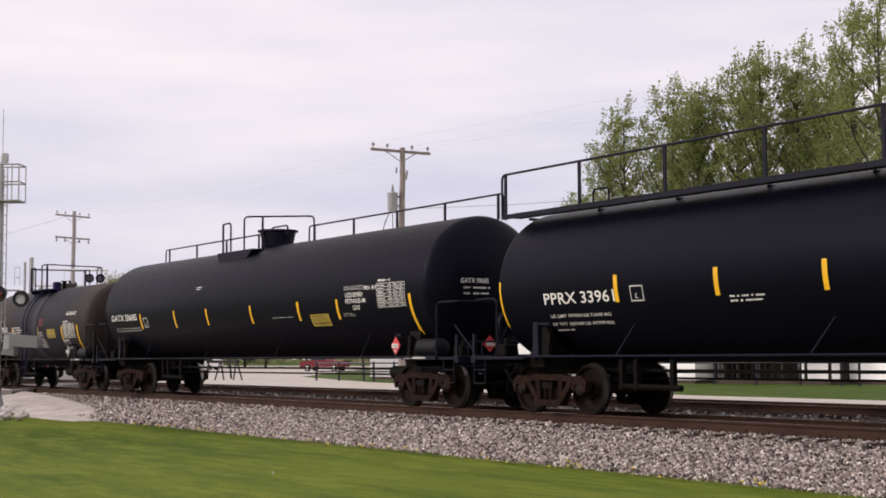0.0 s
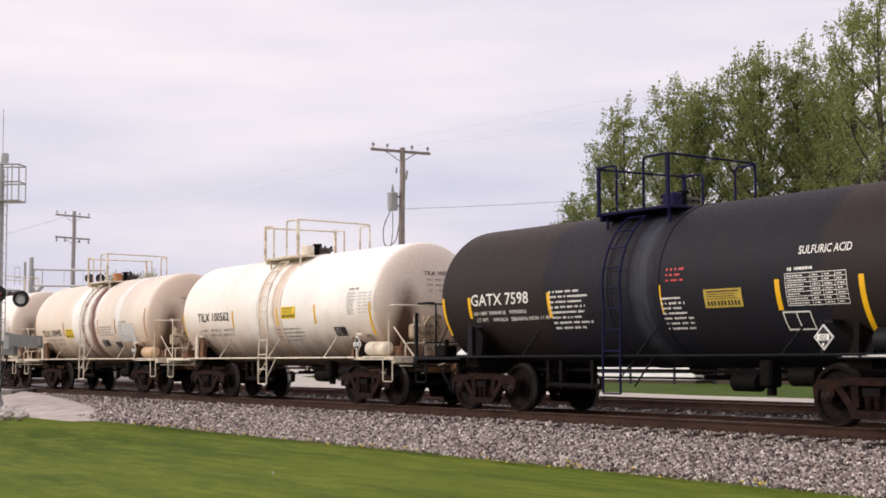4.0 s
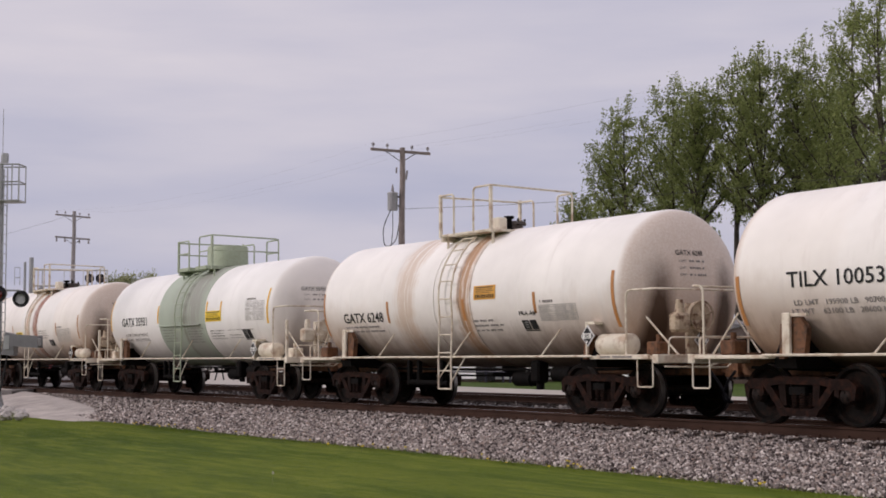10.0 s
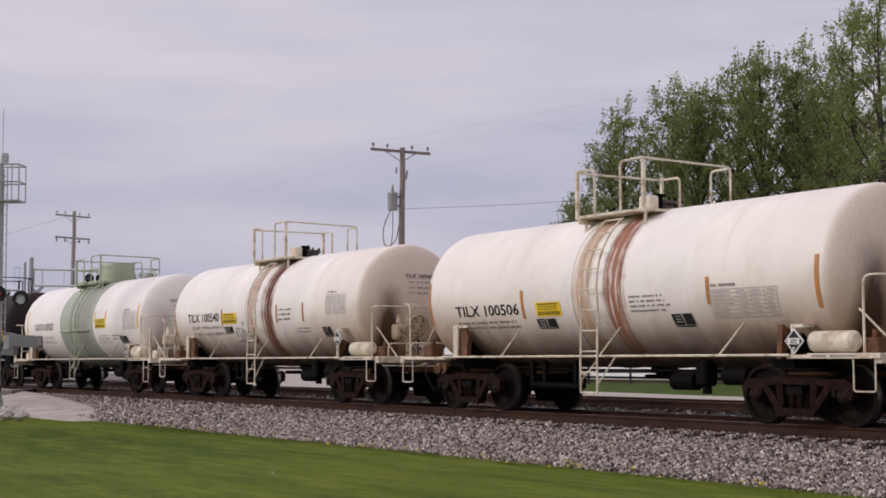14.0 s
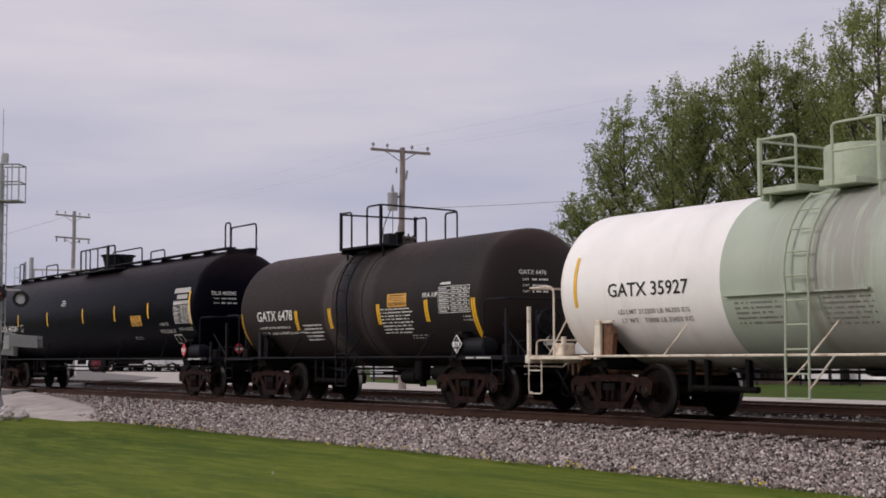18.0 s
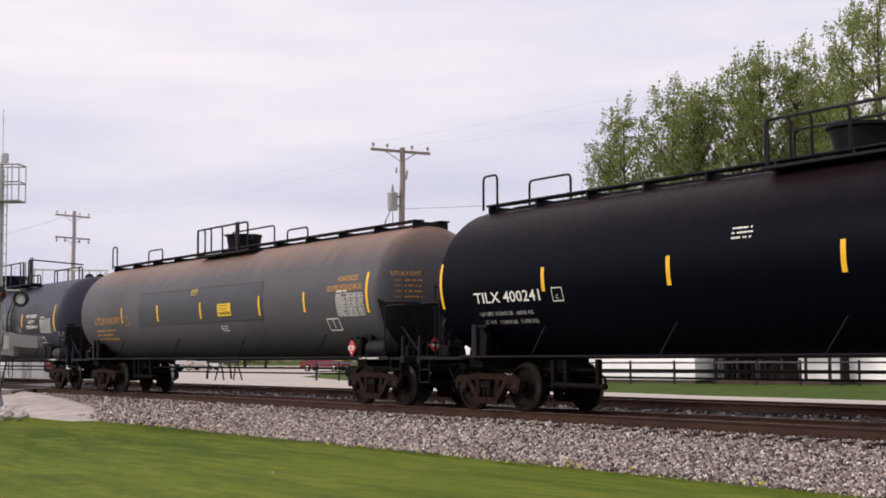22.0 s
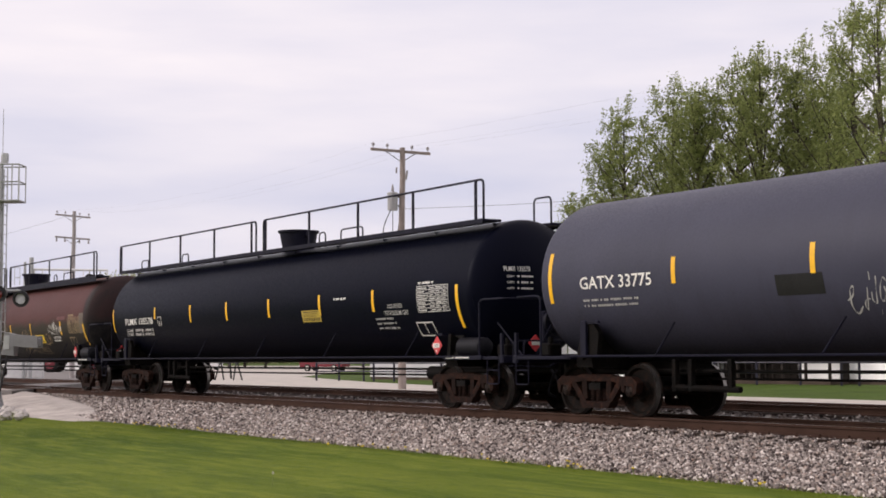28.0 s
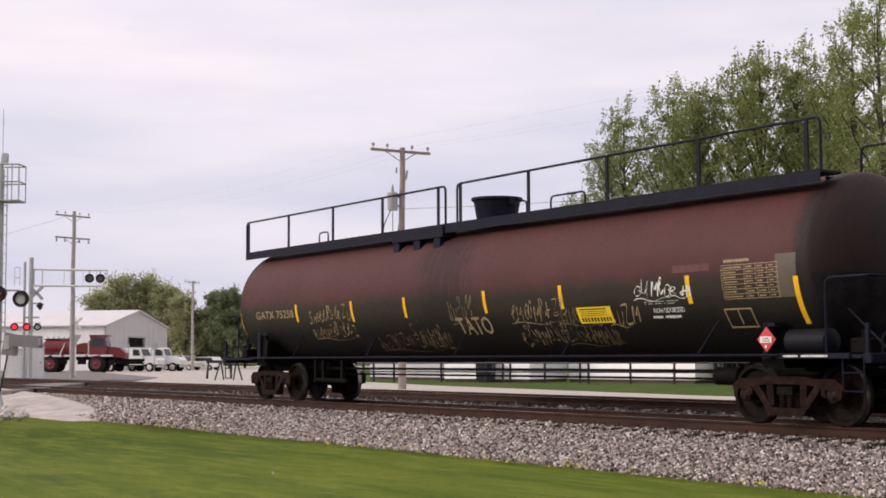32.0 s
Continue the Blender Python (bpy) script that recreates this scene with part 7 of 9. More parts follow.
def build_far_signal():
    x, y = -99.7, 13
    po = thing("crossing_signal", "far crossing mast with a cantilever arm and red lamps", "crossing signal", pose(x, y, -0.4, 0, 0, 73), "crossing signals")
    k = 0.0405
    part("mast", Shape().rod((0, 0, 0), (0, 0, 8.5), 0.17, 0.15, 14), GALV, po)
    part("second_mast", Shape().rod((-0.42, 0.2, 0), (-0.42, 0.2, 8.2), 0.10, 0.09, 12), GALV, po)
    for z in (6.56, 7.68):
        part("arm_tube", Shape().rod((0, 0, z), (5.15, 0, z), 0.075, seg=8), SIGN_WHITE, po)
    for i, xx in enumerate((0.2, 0.75, 2.2, 2.6, 3.5, 4.4, 5.12)):
        part("arm_post", Shape().rod((xx, 0, 6.56), (xx, 0, 7.68), 0.05 if i in (0, 1, 6) else 0.025, seg=6), SIGN_WHITE, po)
    for xx, lens in ((3.91, LENS_DIM), (4.64, LENS_DIM)):
        part("lamp_bracket", Shape().rod((xx, 0, 7.68), (xx, -0.06, 7.15), 0.04, seg=6), GALV, po)
        flasher(po, xx, 7.10, 0.32, lens, -0.12)
    part("crossbuck_post", Shape().rod((0, -0.2, 5.9), (0, 0, 5.9), 0.04, seg=6), GALV, po)
    for s in (-1, 1):
        part("sign_blade", Shape().box(-0.62, 0.62, -0.02, 0.0, -0.11, 0.11), SIGN_BACK, po, m=Matrix.Translation((0.35, -0.22, 6.05)) @ rotated(0, s * 45, 0))
    part("lamp_arm", Shape().rod((-1.15, -0.1, 3.98), (0.70, -0.1, 3.98), 0.03, seg=6), GALV, po)
    flasher(po, -1.06, 3.71, 0.27, LENS_LIT, -0.2)
    flasher(po, -0.24, 3.71, 0.27, LENS_LIT, -0.3)
    flasher(po, 0.47, 3.71, 0.25, LENS_GREY, -0.2)
    flasher(po, 0.62, 5.15, 0.27, LENS_RED, -0.1, 60)
    part("bracket", Shape().box(0.1, 0.55, -0.05, 0.05, 5.28, 5.38).box(-0.5, 0.6, -0.05, 0.05, 4.30, 4.42), GALV, po)
    part("small_ladder", Shape().rod((-1.1, 0, 6.6), (-1.1, 0, 7.8), 0.02, seg=5).rod((-0.75, 0, 6.6), (-0.75, 0, 7.8), 0.02, seg=5).rod((-1.1, 0, 7.8), (-0.75, 0, 7.8), 0.02, seg=5).rod((-1.1, 0, 7.1), (-0.75, 0, 7.1), 0.02, seg=5), GALV, po)


build_far_signal()


def build_cabinet(x, y, w, d, h, label, turn):
    c = thing("relay_cabinet", label, "relay cabinet", pose(x, y, -0.4, 0, 0, turn), "cabinets at the crossing")
    part("body", Shape().box(-w / 2, w / 2, -d / 2, d / 2, 0.08, h, cut=0.03), CABINET, c)
    part("roof_cap", Shape().box(-w / 2 - 0.05, w / 2 + 0.05, -d / 2 - 0.05, d / 2 + 0.05, h, h + 0.06, cut=0.015), SIGN_WHITE, c)
    part("plinth", Shape().box(-w / 2 + 0.05, w / 2 - 0.05, -d / 2 + 0.05, d / 2 - 0.05, -0.1, 0.08), CONCRETE, c)
    part("door_panel", Shape().box(-w / 2 + 0.1, w / 2 - 0.1, -d / 2 - 0.02, -d / 2, 0.2, h - 0.12, cut=0.006), SIGN_WHITE, c)
    part("door_handle", Shape().rod((w / 2 - 0.25, -d / 2 - 0.05, h * 0.5), (w / 2 - 0.25, -d / 2 - 0.05, h * 0.5 + 0.2), 0.02, seg=6), SIGNAL_BLACK, c)


build_cabinet(-100.9, 12.5, 1.5, 1.0, 2.2, "white metal relay cabinet beside the far mast", 70)
build_cabinet(-102.8, 14.5, 0.9, 0.9, 2.3, "narrow white metal relay cabinet beside the mast", 73)


def build_crossbuck():
    c = thing("crossbuck_sign", "white crossbuck sign on a thin post by the road", "road sign", pose(-122.8, 24, -0.4, 0, 0, 70))
    part("post", Shape().rod((0, 0, 0), (0, 0, 5.1), 0.05, seg=8), SIGN_WHITE, c)
    for s in (-1, 1):
        part("sign_blade", Shape().box(-0.72, 0.72, -0.07, -0.05, -0.11, 0.11), SIGN_WHITE, c, m=Matrix.Translation((0, 0, 4.55)) @ rotated(0, s * 45, 0))
    part("lower_sign", Shape().prism([(-0.5, 3.6), (0.5, 3.6), (0.0, 2.7)], -0.07, -0.05), SIGN_BACK, c)


build_crossbuck()
s = thing("round_sign", "round grey sign back on a post in the yard", "road sign", pose(-157.8, 45, -0.4, 0, 0, 60))
part("post", Shape().rod((0, 0, 0), (0, 0, 3.1), 0.045, seg=8), GALV, s)
part("sign_plate", Shape().lathe([(0.05, 0.03), (0.05, 0.45), (0.07, 0.45), (0.07, 0.03)], 20, "y", (0, 0, 3.0)), SIGN_BACK, s)

# ---- barn and yard buildings ----
BARN_WHITE = plain("white_metal_siding", (0.80, 0.80, 0.80), 0.5, 0.1, 0.08, 0.6, 20, 0.05)
BARN_GABLE = plain("grey_metal_siding", (0.50, 0.50, 0.51), 0.5, 0.1, 0.08, 0.6, 20, 0.05)
ROOF_WHITE = plain("pale_metal_roof", (0.66, 0.63, 0.65), 0.4, 0.2, 0.08, 0.5, 20, 0.03)
DARK_INSIDE = plain("dark_doorway", (0.02, 0.022, 0.03), 0.8, 0, 0.2, 1, 10, 0)
TRIM_GREY = plain("grey_trim", (0.32, 0.32, 0.34), 0.5, 0, 0.1, 2, 20, 0)


def build_barn():
    """Long metal barn; the near corner is its origin, the gable runs along +x, the long side along +y."""
    x, y = -176.8, 46
    W, L, E, P = 18.8, 44.0, 5.76, 7.85
    b = thing("metal_barn", "long white metal barn with a pale roof and dark doorway", "barn", pose(x, y, -0.4, 0, 0, 134))
    gable = Shape()
    d0, d1, dh = 6.6, 11.5, 4.3
    gable.prism([(0, 0), (d0, 0), (d0, dh), (d1, dh), (d1, 0), (W, 0), (W, E), (W / 2, P), (0, E)], 0, 0.2)
    part("gable_wall", gable, BARN_GABLE, b, smooth=0)
    part("side_wall", Shape().box(0, 0.2, 0.2, L, 0, E), BARN_WHITE, b)
    part("side_wall", Shape().box(W - 0.2, W, 0.2, L, 0, E), BARN_WHITE, b)
    part("back_wall", Shape().prism([(0.2, 0), (W - 0.2, 0), (W - 0.2, E), (W / 2, P - 0.05), (0.2, E)], L - 0.2, L), BARN_WHITE, b)
    for k in (0, 1):
        o = [(-0.3, E - 0.06), (W / 2, P + 0.02), (W / 2, P + 0.14), (-0.3, E + 0.06)] if k == 0 else [(W + 0.3, E - 0.06), (W / 2, P + 0.02), (W / 2, P + 0.14), (W + 0.3, E + 0.06)]
        part("roof_slope", Shape().prism(o, -0.25, L + 0.2), ROOF_WHITE, b, smooth=0)
    # added near-black sheet, painted as the unlit inside behind the doorway
    part("doorway_shade", Shape().box(0.3, W - 0.3, 7.5, 7.6, 0, E - 0.1), DARK_INSIDE, b)
    part("door_frame", Shape().box(d0 - 0.15, d0, -0.06, 0.0, 0, dh).box(d1, d1 + 0.15, -0.06, 0.0, 0, dh).box(d0 - 0.15, d1 + 0.15, -0.06, 0.0, dh, dh + 0.15), TRIM_GREY, b)
    part("corner_trim", Shape().box(-0.06, 0.1, -0.06, 0.0, 0, E), TRIM_GREY, b)
    part("gutter", Shape().box(-0.42, -0.28, 0, L, E - 0.18, E - 0.05), TRIM_GREY, b)
    for i in range(21):
        part("siding_rib", Shape().box(-0.035, 0, 1.0 + 2.0 * i, 1.08 + 2.0 * i, 0, E - 0.1), BARN_WHITE, b)
    for i in range(12):
        xx = 0.8 + 1.5 * i
        if not d0 - 0.2 < xx < d1 + 0.2:
            part("siding_rib", Shape().box(xx, xx + 0.08, -0.035, 0, 0, E), BARN_GABLE, b)


build_barn()

TRAILER_WHITE = plain("white_lap_siding", (0.90, 0.90, 0.90), 0.5, 0, 0.08, 0.7, 25, 0.05)
TRAILER_GREY = plain("grey_lap_siding", (0.46, 0.46, 0.48), 0.5, 0, 0.08, 0.7, 25, 0.05)
SKIRT = plain("dark_skirting", (0.08, 0.06, 0.05), 0.8, 0, 0.3, 2, 25, 0.1)
GLASS = plain("window_glass", (0.03, 0.035, 0.045), 0.08, 0, 0.1, 2, 20, 0)


def build_trailer(x0, y0, x1, y1, high, siding, label):
    """A mobile home whose long side runs between the two points."""
    L = math.hypot(x1 - x0, y1 - y0)
    t = thing("mobile_home", label, "mobile home", pose(x0, y0, -0.4, 0, 0, math.degrees(math.atan2(y1 - y0, x1 - x0))), "homes beyond the fence")
    D = 4.2
    part("skirting", Shape().box(0.05, L - 0.05, 0.05, D, 0, 0.22), SKIRT, t)
    part("body", Shape().box(0, L, 0.06, D, 0.22, high), siding, t)
    n = int((high - 0.3) / 0.24)
    for i in range(n):
        z = 0.24 + 0.24 * i
        part("siding_board", Shape().prism([(0.0, z), (0.06, z + 0.02), (0.06, z + 0.23), (0.03, z + 0.23)], 0.0, L, axis="x"), siding, t, smooth=0)
    part("roof", Shape().prism([(-0.2, high), (D + 0.2, high), (D / 2, high + 0.55)], -0.2, L + 0.2, axis="x"), ROOF_WHITE, t, smooth=0)
    k = 2.0
    while k < L - 1.6:
        w = part("window", Shape().box(k - 0.06, k + 1.16, -0.035, 0.0, 1.42, 2.42, cut=0.01), SIGN_WHITE, t)
        part("window_glass", Shape().box(k, k + 1.1, -0.042, -0.036, 1.48, 2.36), GLASS, w)
        k += 3.4


build_trailer(-85.0, 31.5, -77.0, 32, 3.2, TRAILER_GREY, "grey mobile home with lap siding behind the fence")
build_trailer(-72.4, 29.3, -66.9, 31.5, 3.0, TRAILER_WHITE, "white mobile home with lap siding behind the fence")
build_trailer(-67.2, 34.5, -57.6, 35.5, 3.2, TRAILER_WHITE, "long white mobile home with lap siding behind the fence")
build_trailer(-53.1, 38.5, -42.5, 40.5, 3.3, TRAILER_WHITE, "white mobile home with lap siding under the trees")


def build_shed(x, y, turn, wide, deep, high):
    """An open-fronted dark lean-to between the homes: posts, roof, boarded back, clutter on the floor."""
    sh = thing("porch_shed", "dark brown open-fronted wooden shed between the homes", "shed", pose(x, y, -0.36, 0, 0, turn))
    part("floor_deck", Shape().box(0, wide, 0, deep, 0.0, 0.22), SKIRT, sh)
    part("back_wall", Shape().box(0, wide, deep, deep + 0.12, 0.22, high), SHED_WOOD, sh)
    for k in range(int(wide / 0.5)):
        part("wall_board", Shape().box(0.5 * k + 0.02, 0.5 * k + 0.46, deep - 0.03, deep - 0.002, 0.24, high - 0.05), SHED_WOOD, sh)
    for k in (0, 1):
        part("side_wall", Shape().box(k * wide - 0.06, k * wide + 0.06, deep * 0.35, deep, 0.22, high), SHED_WOOD, sh)
    part("roof", Shape().prism([(-0.5, high - 0.1), (deep + 0.4, high + 0.5), (deep + 0.4, high + 0.62), (-0.5, high + 0.02)], -0.2, wide + 0.2, axis="x"), SKIRT, sh, smooth=0)
    for k in range(6):
        xx = 0.08 + (wide - 0.16) * k / 5
        part("porch_post", Shape().box(xx - 0.06, xx + 0.06, 0.02, 0.14, 0.22, high), SHED_WOOD, sh)
    for z in (0.65, 1.15):
        part("porch_rail", Shape().box(0, wide * 0.55, 0.05, 0.10, z, z + 0.07), SHED_WOOD, sh)
    for k in range(9):
        part("baluster", Shape().box(0.3 + 0.42 * k, 0.34 + 0.42 * k, 0.06, 0.09, 0.22, 1.15), SHED_WOOD, sh)


SHED_WOOD = plain("dark_weathered_boards", (0.040, 0.033, 0.030), 0.85, 0, 0.4, 1.5, 20, 0.3, (0.014, 0.012, 0.012), 0.6)
build_shed(-57.2, 36.5, 8, 7.2, 2.6, 2.5)

bin_x, bin_y = -69.1, 30
d = thing("dark_bin", "dark metal bin standing on the grass by the fence", "bin", pose(bin_x, bin_y, -0.36, 0, 0, 40))
part("bin_body", Shape().prism([(-0.45, 0.12), (0.45, 0.12), (0.5, 1.25), (-0.5, 1.25)], -0.4, 0.4), SIGNAL_BLACK, d)
part("bin_lid", Shape().box(-0.53, 0.53, -0.43, 0.43, 1.25, 1.32, cut=0.02), SIGNAL_BLACK, d)
for k in (-1, 1):
    part("bin_wheel", Shape().lathe([(-0.04, 0.03), (-0.04, 0.1), (0.04, 0.1), (0.04, 0.03)], 14, "x", (k * 0.4, 0.3, 0.1)), SIGNAL_BLACK, d)

FENCE_PAINT = plain("navy_fence_paint", (0.014, 0.013, 0.03), 0.45, 0.2, 0.2, 3, 30, 0.05)


def build_fence(x0, y0, x1, y1, places):
    L = math.hypot(x1 - x0, y1 - y0)
    f = thing("pipe_fence", "dark pipe fence with two rails along the grass", "fence", pose(x0, y0, -0.36, 0, 0, math.degrees(math.atan2(y1 - y0, x1 - x0))))
    for z in (0.62, 1.12):
        part("fence_rail", Shape().rod((0, 0, z), (L, 0, z), 0.045, seg=8), FENCE_PAINT, f)
    for k in places:
        part("fence_post", Shape().rod((k * L, 0, -0.05), (k * L, 0, 1.2), 0.065, seg=10).lathe([(1.2, 0.065), (1.24, 0.03)], 10, "z", (k * L, 0, 0)), FENCE_PAINT, f)


build_fence(-81.3, 25.5, -44.3, 37.5, (0.0, 0.05, 0.103, 0.124, 0.166, 0.178, 0.26, 0.345, 0.376, 0.389, 0.45, 0.51, 0.524, 0.592, 0.66, 0.72, 0.78, 0.84, 0.894, 0.917, 1.0))

# ---- vehicles of the yard ----
TYRE = plain("tyre_rubber", (0.02, 0.02, 0.02), 0.85, 0, 0.3, 6, 40, 0.2)
HUB = plain("pale_hub", (0.60, 0.57, 0.52), 0.5, 0.2, 0.2, 6, 40, 0.05)
CAR_WHITE = plain("white_car_paint", (0.75, 0.75, 0.76), 0.25, 0, 0.05, 1, 20, 0)
CAR_RED = plain("red_machine_paint", (0.15, 0.010, 0.014), 0.35, 0, 0.2, 2, 20, 0.03)
CAR_MAROON = plain("maroon_car_paint", (0.16, 0.02, 0.03), 0.25, 0, 0.1, 2, 20, 0)
CAR_TAN = plain("pale_tan_car_paint", (0.55, 0.50, 0.42), 0.3, 0, 0.1, 2, 20, 0)
CAR_GLASS = plain("car_glass", (0.03, 0.04, 0.05), 0.08, 0, 0.1, 2, 20, 0)
CHROME = plain("bright_metal", (0.6, 0.6, 0.6), 0.25, 0.9, 0.1, 2, 20, 0)
LAMP_CLEAR = plain("clear_lamp", (0.6, 0.6, 0.58), 0.15, 0, 0.1, 2, 20, 0)


def wheel(parent, x, y, r, w=0.26, hub=None):
    t = part("wheel", Shape().lathe([(y - w / 2, r * 0.55), (y - w / 2, r * 0.92), (y - w / 2 + 0.05, r), (y + w / 2 - 0.05, r), (y + w / 2, r * 0.92), (y + w / 2, r * 0.55)], 22, "y", (x, 0, r)), TYRE, parent)
    s = -1 if y < 0 else 1
    part("hub", Shape().lathe([(y + s * w * 0.50, r * 0.60), (y + s * w * 0.54, r * 0.56), (y + s * w * 0.515, r * 0.25), (y + s * w * 0.60, r * 0.14)], 18, "y", (x, 0, r)), hub or HUB, t)


def build_pickup(x, y, turn, paint, label, suv=False, scale=1.0):
    c = thing("pickup_truck" if not suv else "parked_suv", label, "pickup truck" if not suv else "car", pose(x, y, -0.36, 0, 0, turn) @ Matrix.Scale(scale, 4))
    if suv:
        out = [(-2.3, 0.42), (2.3, 0.42), (2.38, 0.85), (2.2, 1.02), (1.1, 1.12), (0.45, 1.68), (-1.9, 1.72), (-2.3, 1.15), (-2.38, 0.7)]
    else:
        out = [(-2.75, 0.52), (2.75, 0.52), (2.80, 0.95), (2.6, 1.12), (1.45, 1.2), (0.75, 1.85), (-0.55, 1.88), (-0.75, 1.18), (-2.75, 1.16)]
    s = Shape().prism(out, -0.9, 0.9)
    part("body", s, paint, c, smooth=20)
    top = 1.62 if suv else 1.78
    side = [(0.98, 1.18), (0.42, top), (-1.75, top), (-2.05, 1.2)] if suv else [(1.25, 1.25), (0.68, top), (-0.48, top), (-0.6, 1.25)]
    for k in (-1, 1):
        part("side_window", Shape().prism(side, k * 0.905 - 0.006, k * 0.905 + 0.006), CAR_GLASS, c)
        for xx in ((-1.45, 1.45) if suv else (-1.75, 1.75)):
            wheel(c, xx, k * 0.82, 0.36 if suv else 0.40)
    x0 = 1.15 if suv else 1.5
    part("windscreen", Shape().add([(x0, -0.78, 1.15), (x0, 0.78, 1.15), (x0 - 0.62, 0.7, top), (x0 - 0.62, -0.7, top)], [(0, 1, 2, 3)]), CAR_GLASS, c)
    part("bumper", Shape().box(2.3, 2.46, -0.88, 0.88, 0.42, 0.62, cut=0.03) if suv else Shape().box(2.76, 2.92, -0.88, 0.88, 0.45, 0.68, cut=0.03), CHROME, c)
    for k in (-1, 1):
        part("headlight", Shape().box(2.3 if suv else 2.74, 2.4 if suv else 2.83, k * 0.72 - 0.14, k * 0.72 + 0.14, 0.76, 0.94, cut=0.02), LAMP_CLEAR, c)
    part("mirror", Shape().box(0.75, 0.9, -1.08, -0.92, 1.2, 1.4, cut=0.02), paint, c)


build_pickup(-173.7, 55, 30, CAR_TAN, "pale tan pickup truck parked on the gravel yard")
build_pickup(-173.9, 58, 215, CAR_WHITE, "white sport utility car parked on the gravel yard", True)
build_pickup(-144.7, 60, 210, CAR_MAROON, "dark maroon pickup truck parked beyond the gravel")


def build_work_truck(x, y, turn, label):
    c = thing("work_truck", label, "truck", pose(x, y, -0.36, 0, 0, turn), "white trucks in the yard")
    part("hood", Shape().prism([(1.2, 0.9), (3.1, 0.85), (3.15, 1.35), (2.9, 1.62), (1.2, 1.85)], -0.85, 0.85), CAR_WHITE, c, smooth=20)
    part("cab", Shape().prism([(-0.5, 0.8), (1.25, 0.8), (1.25, 1.8), (0.9, 2.75), (-0.45, 2.8)], -1.0, 1.0), CAR_WHITE, c, smooth=20)
    part("frame_rail", Shape().box(-4.2, 3.0, -0.45, 0.45, 0.65, 0.9, cut=0.03), TRUCK_DARK, c)
    part("bumper", Shape().box(3.1, 3.3, -1.1, 1.1, 0.5, 0.8, cut=0.03), CHROME, c)
    part("flatbed", Shape().box(-4.3, -0.6, -1.15, 1.15, 0.95, 1.15, cut=0.02), TRUCK_DARK, c)
    part("tank_body", Shape().lathe([(-4.0, 0.2), (-3.9, 0.7), (-3.7, 0.8), (-1.0, 0.8), (-0.8, 0.7), (-0.7, 0.2)], 24, "x", (0, 0, 1.95)), CHROME, c)
    for k in (-1, 1):
        part("side_window", Shape().prism([(0.0, 1.85), (1.0, 1.85), (0.75, 2.55), (0.0, 2.58)], k * 1.005 - 0.006, k * 1.005 + 0.006), CAR_GLASS, c)
        wheel(c, 2.2, k * 0.9, 0.52, 0.3)
        wheel(c, -2.9, k * 0.85, 0.52, 0.5)
        part("headlight", Shape().box(3.1, 3.2, k * 0.7 - 0.14, k * 0.7 + 0.14, 1.05, 1.25, cut=0.02), LAMP_CLEAR, c)
    part("windscreen", Shape().add([(1.27, -0.85, 1.85), (1.27, 0.85, 1.85), (0.95, 0.8, 2.62), (0.95, -0.8, 2.62)], [(0, 1, 2, 3)]), CAR_GLASS, c)
    part("mirror", Shape().box(1.0, 1.1, -1.35, -1.1, 1.9, 2.4, cut=0.02), CHROME, c)
    part("exhaust", Shape().rod((-0.6, -0.9, 0.9), (-0.6, -0.9, 3.2), 0.06, seg=8), CHROME, c)


build_work_truck(-160.5, 44, 38, "white conventional truck with a bright tank body")
build_work_truck(-161.4, 47, 42, "second white conventional truck parked in the yard")


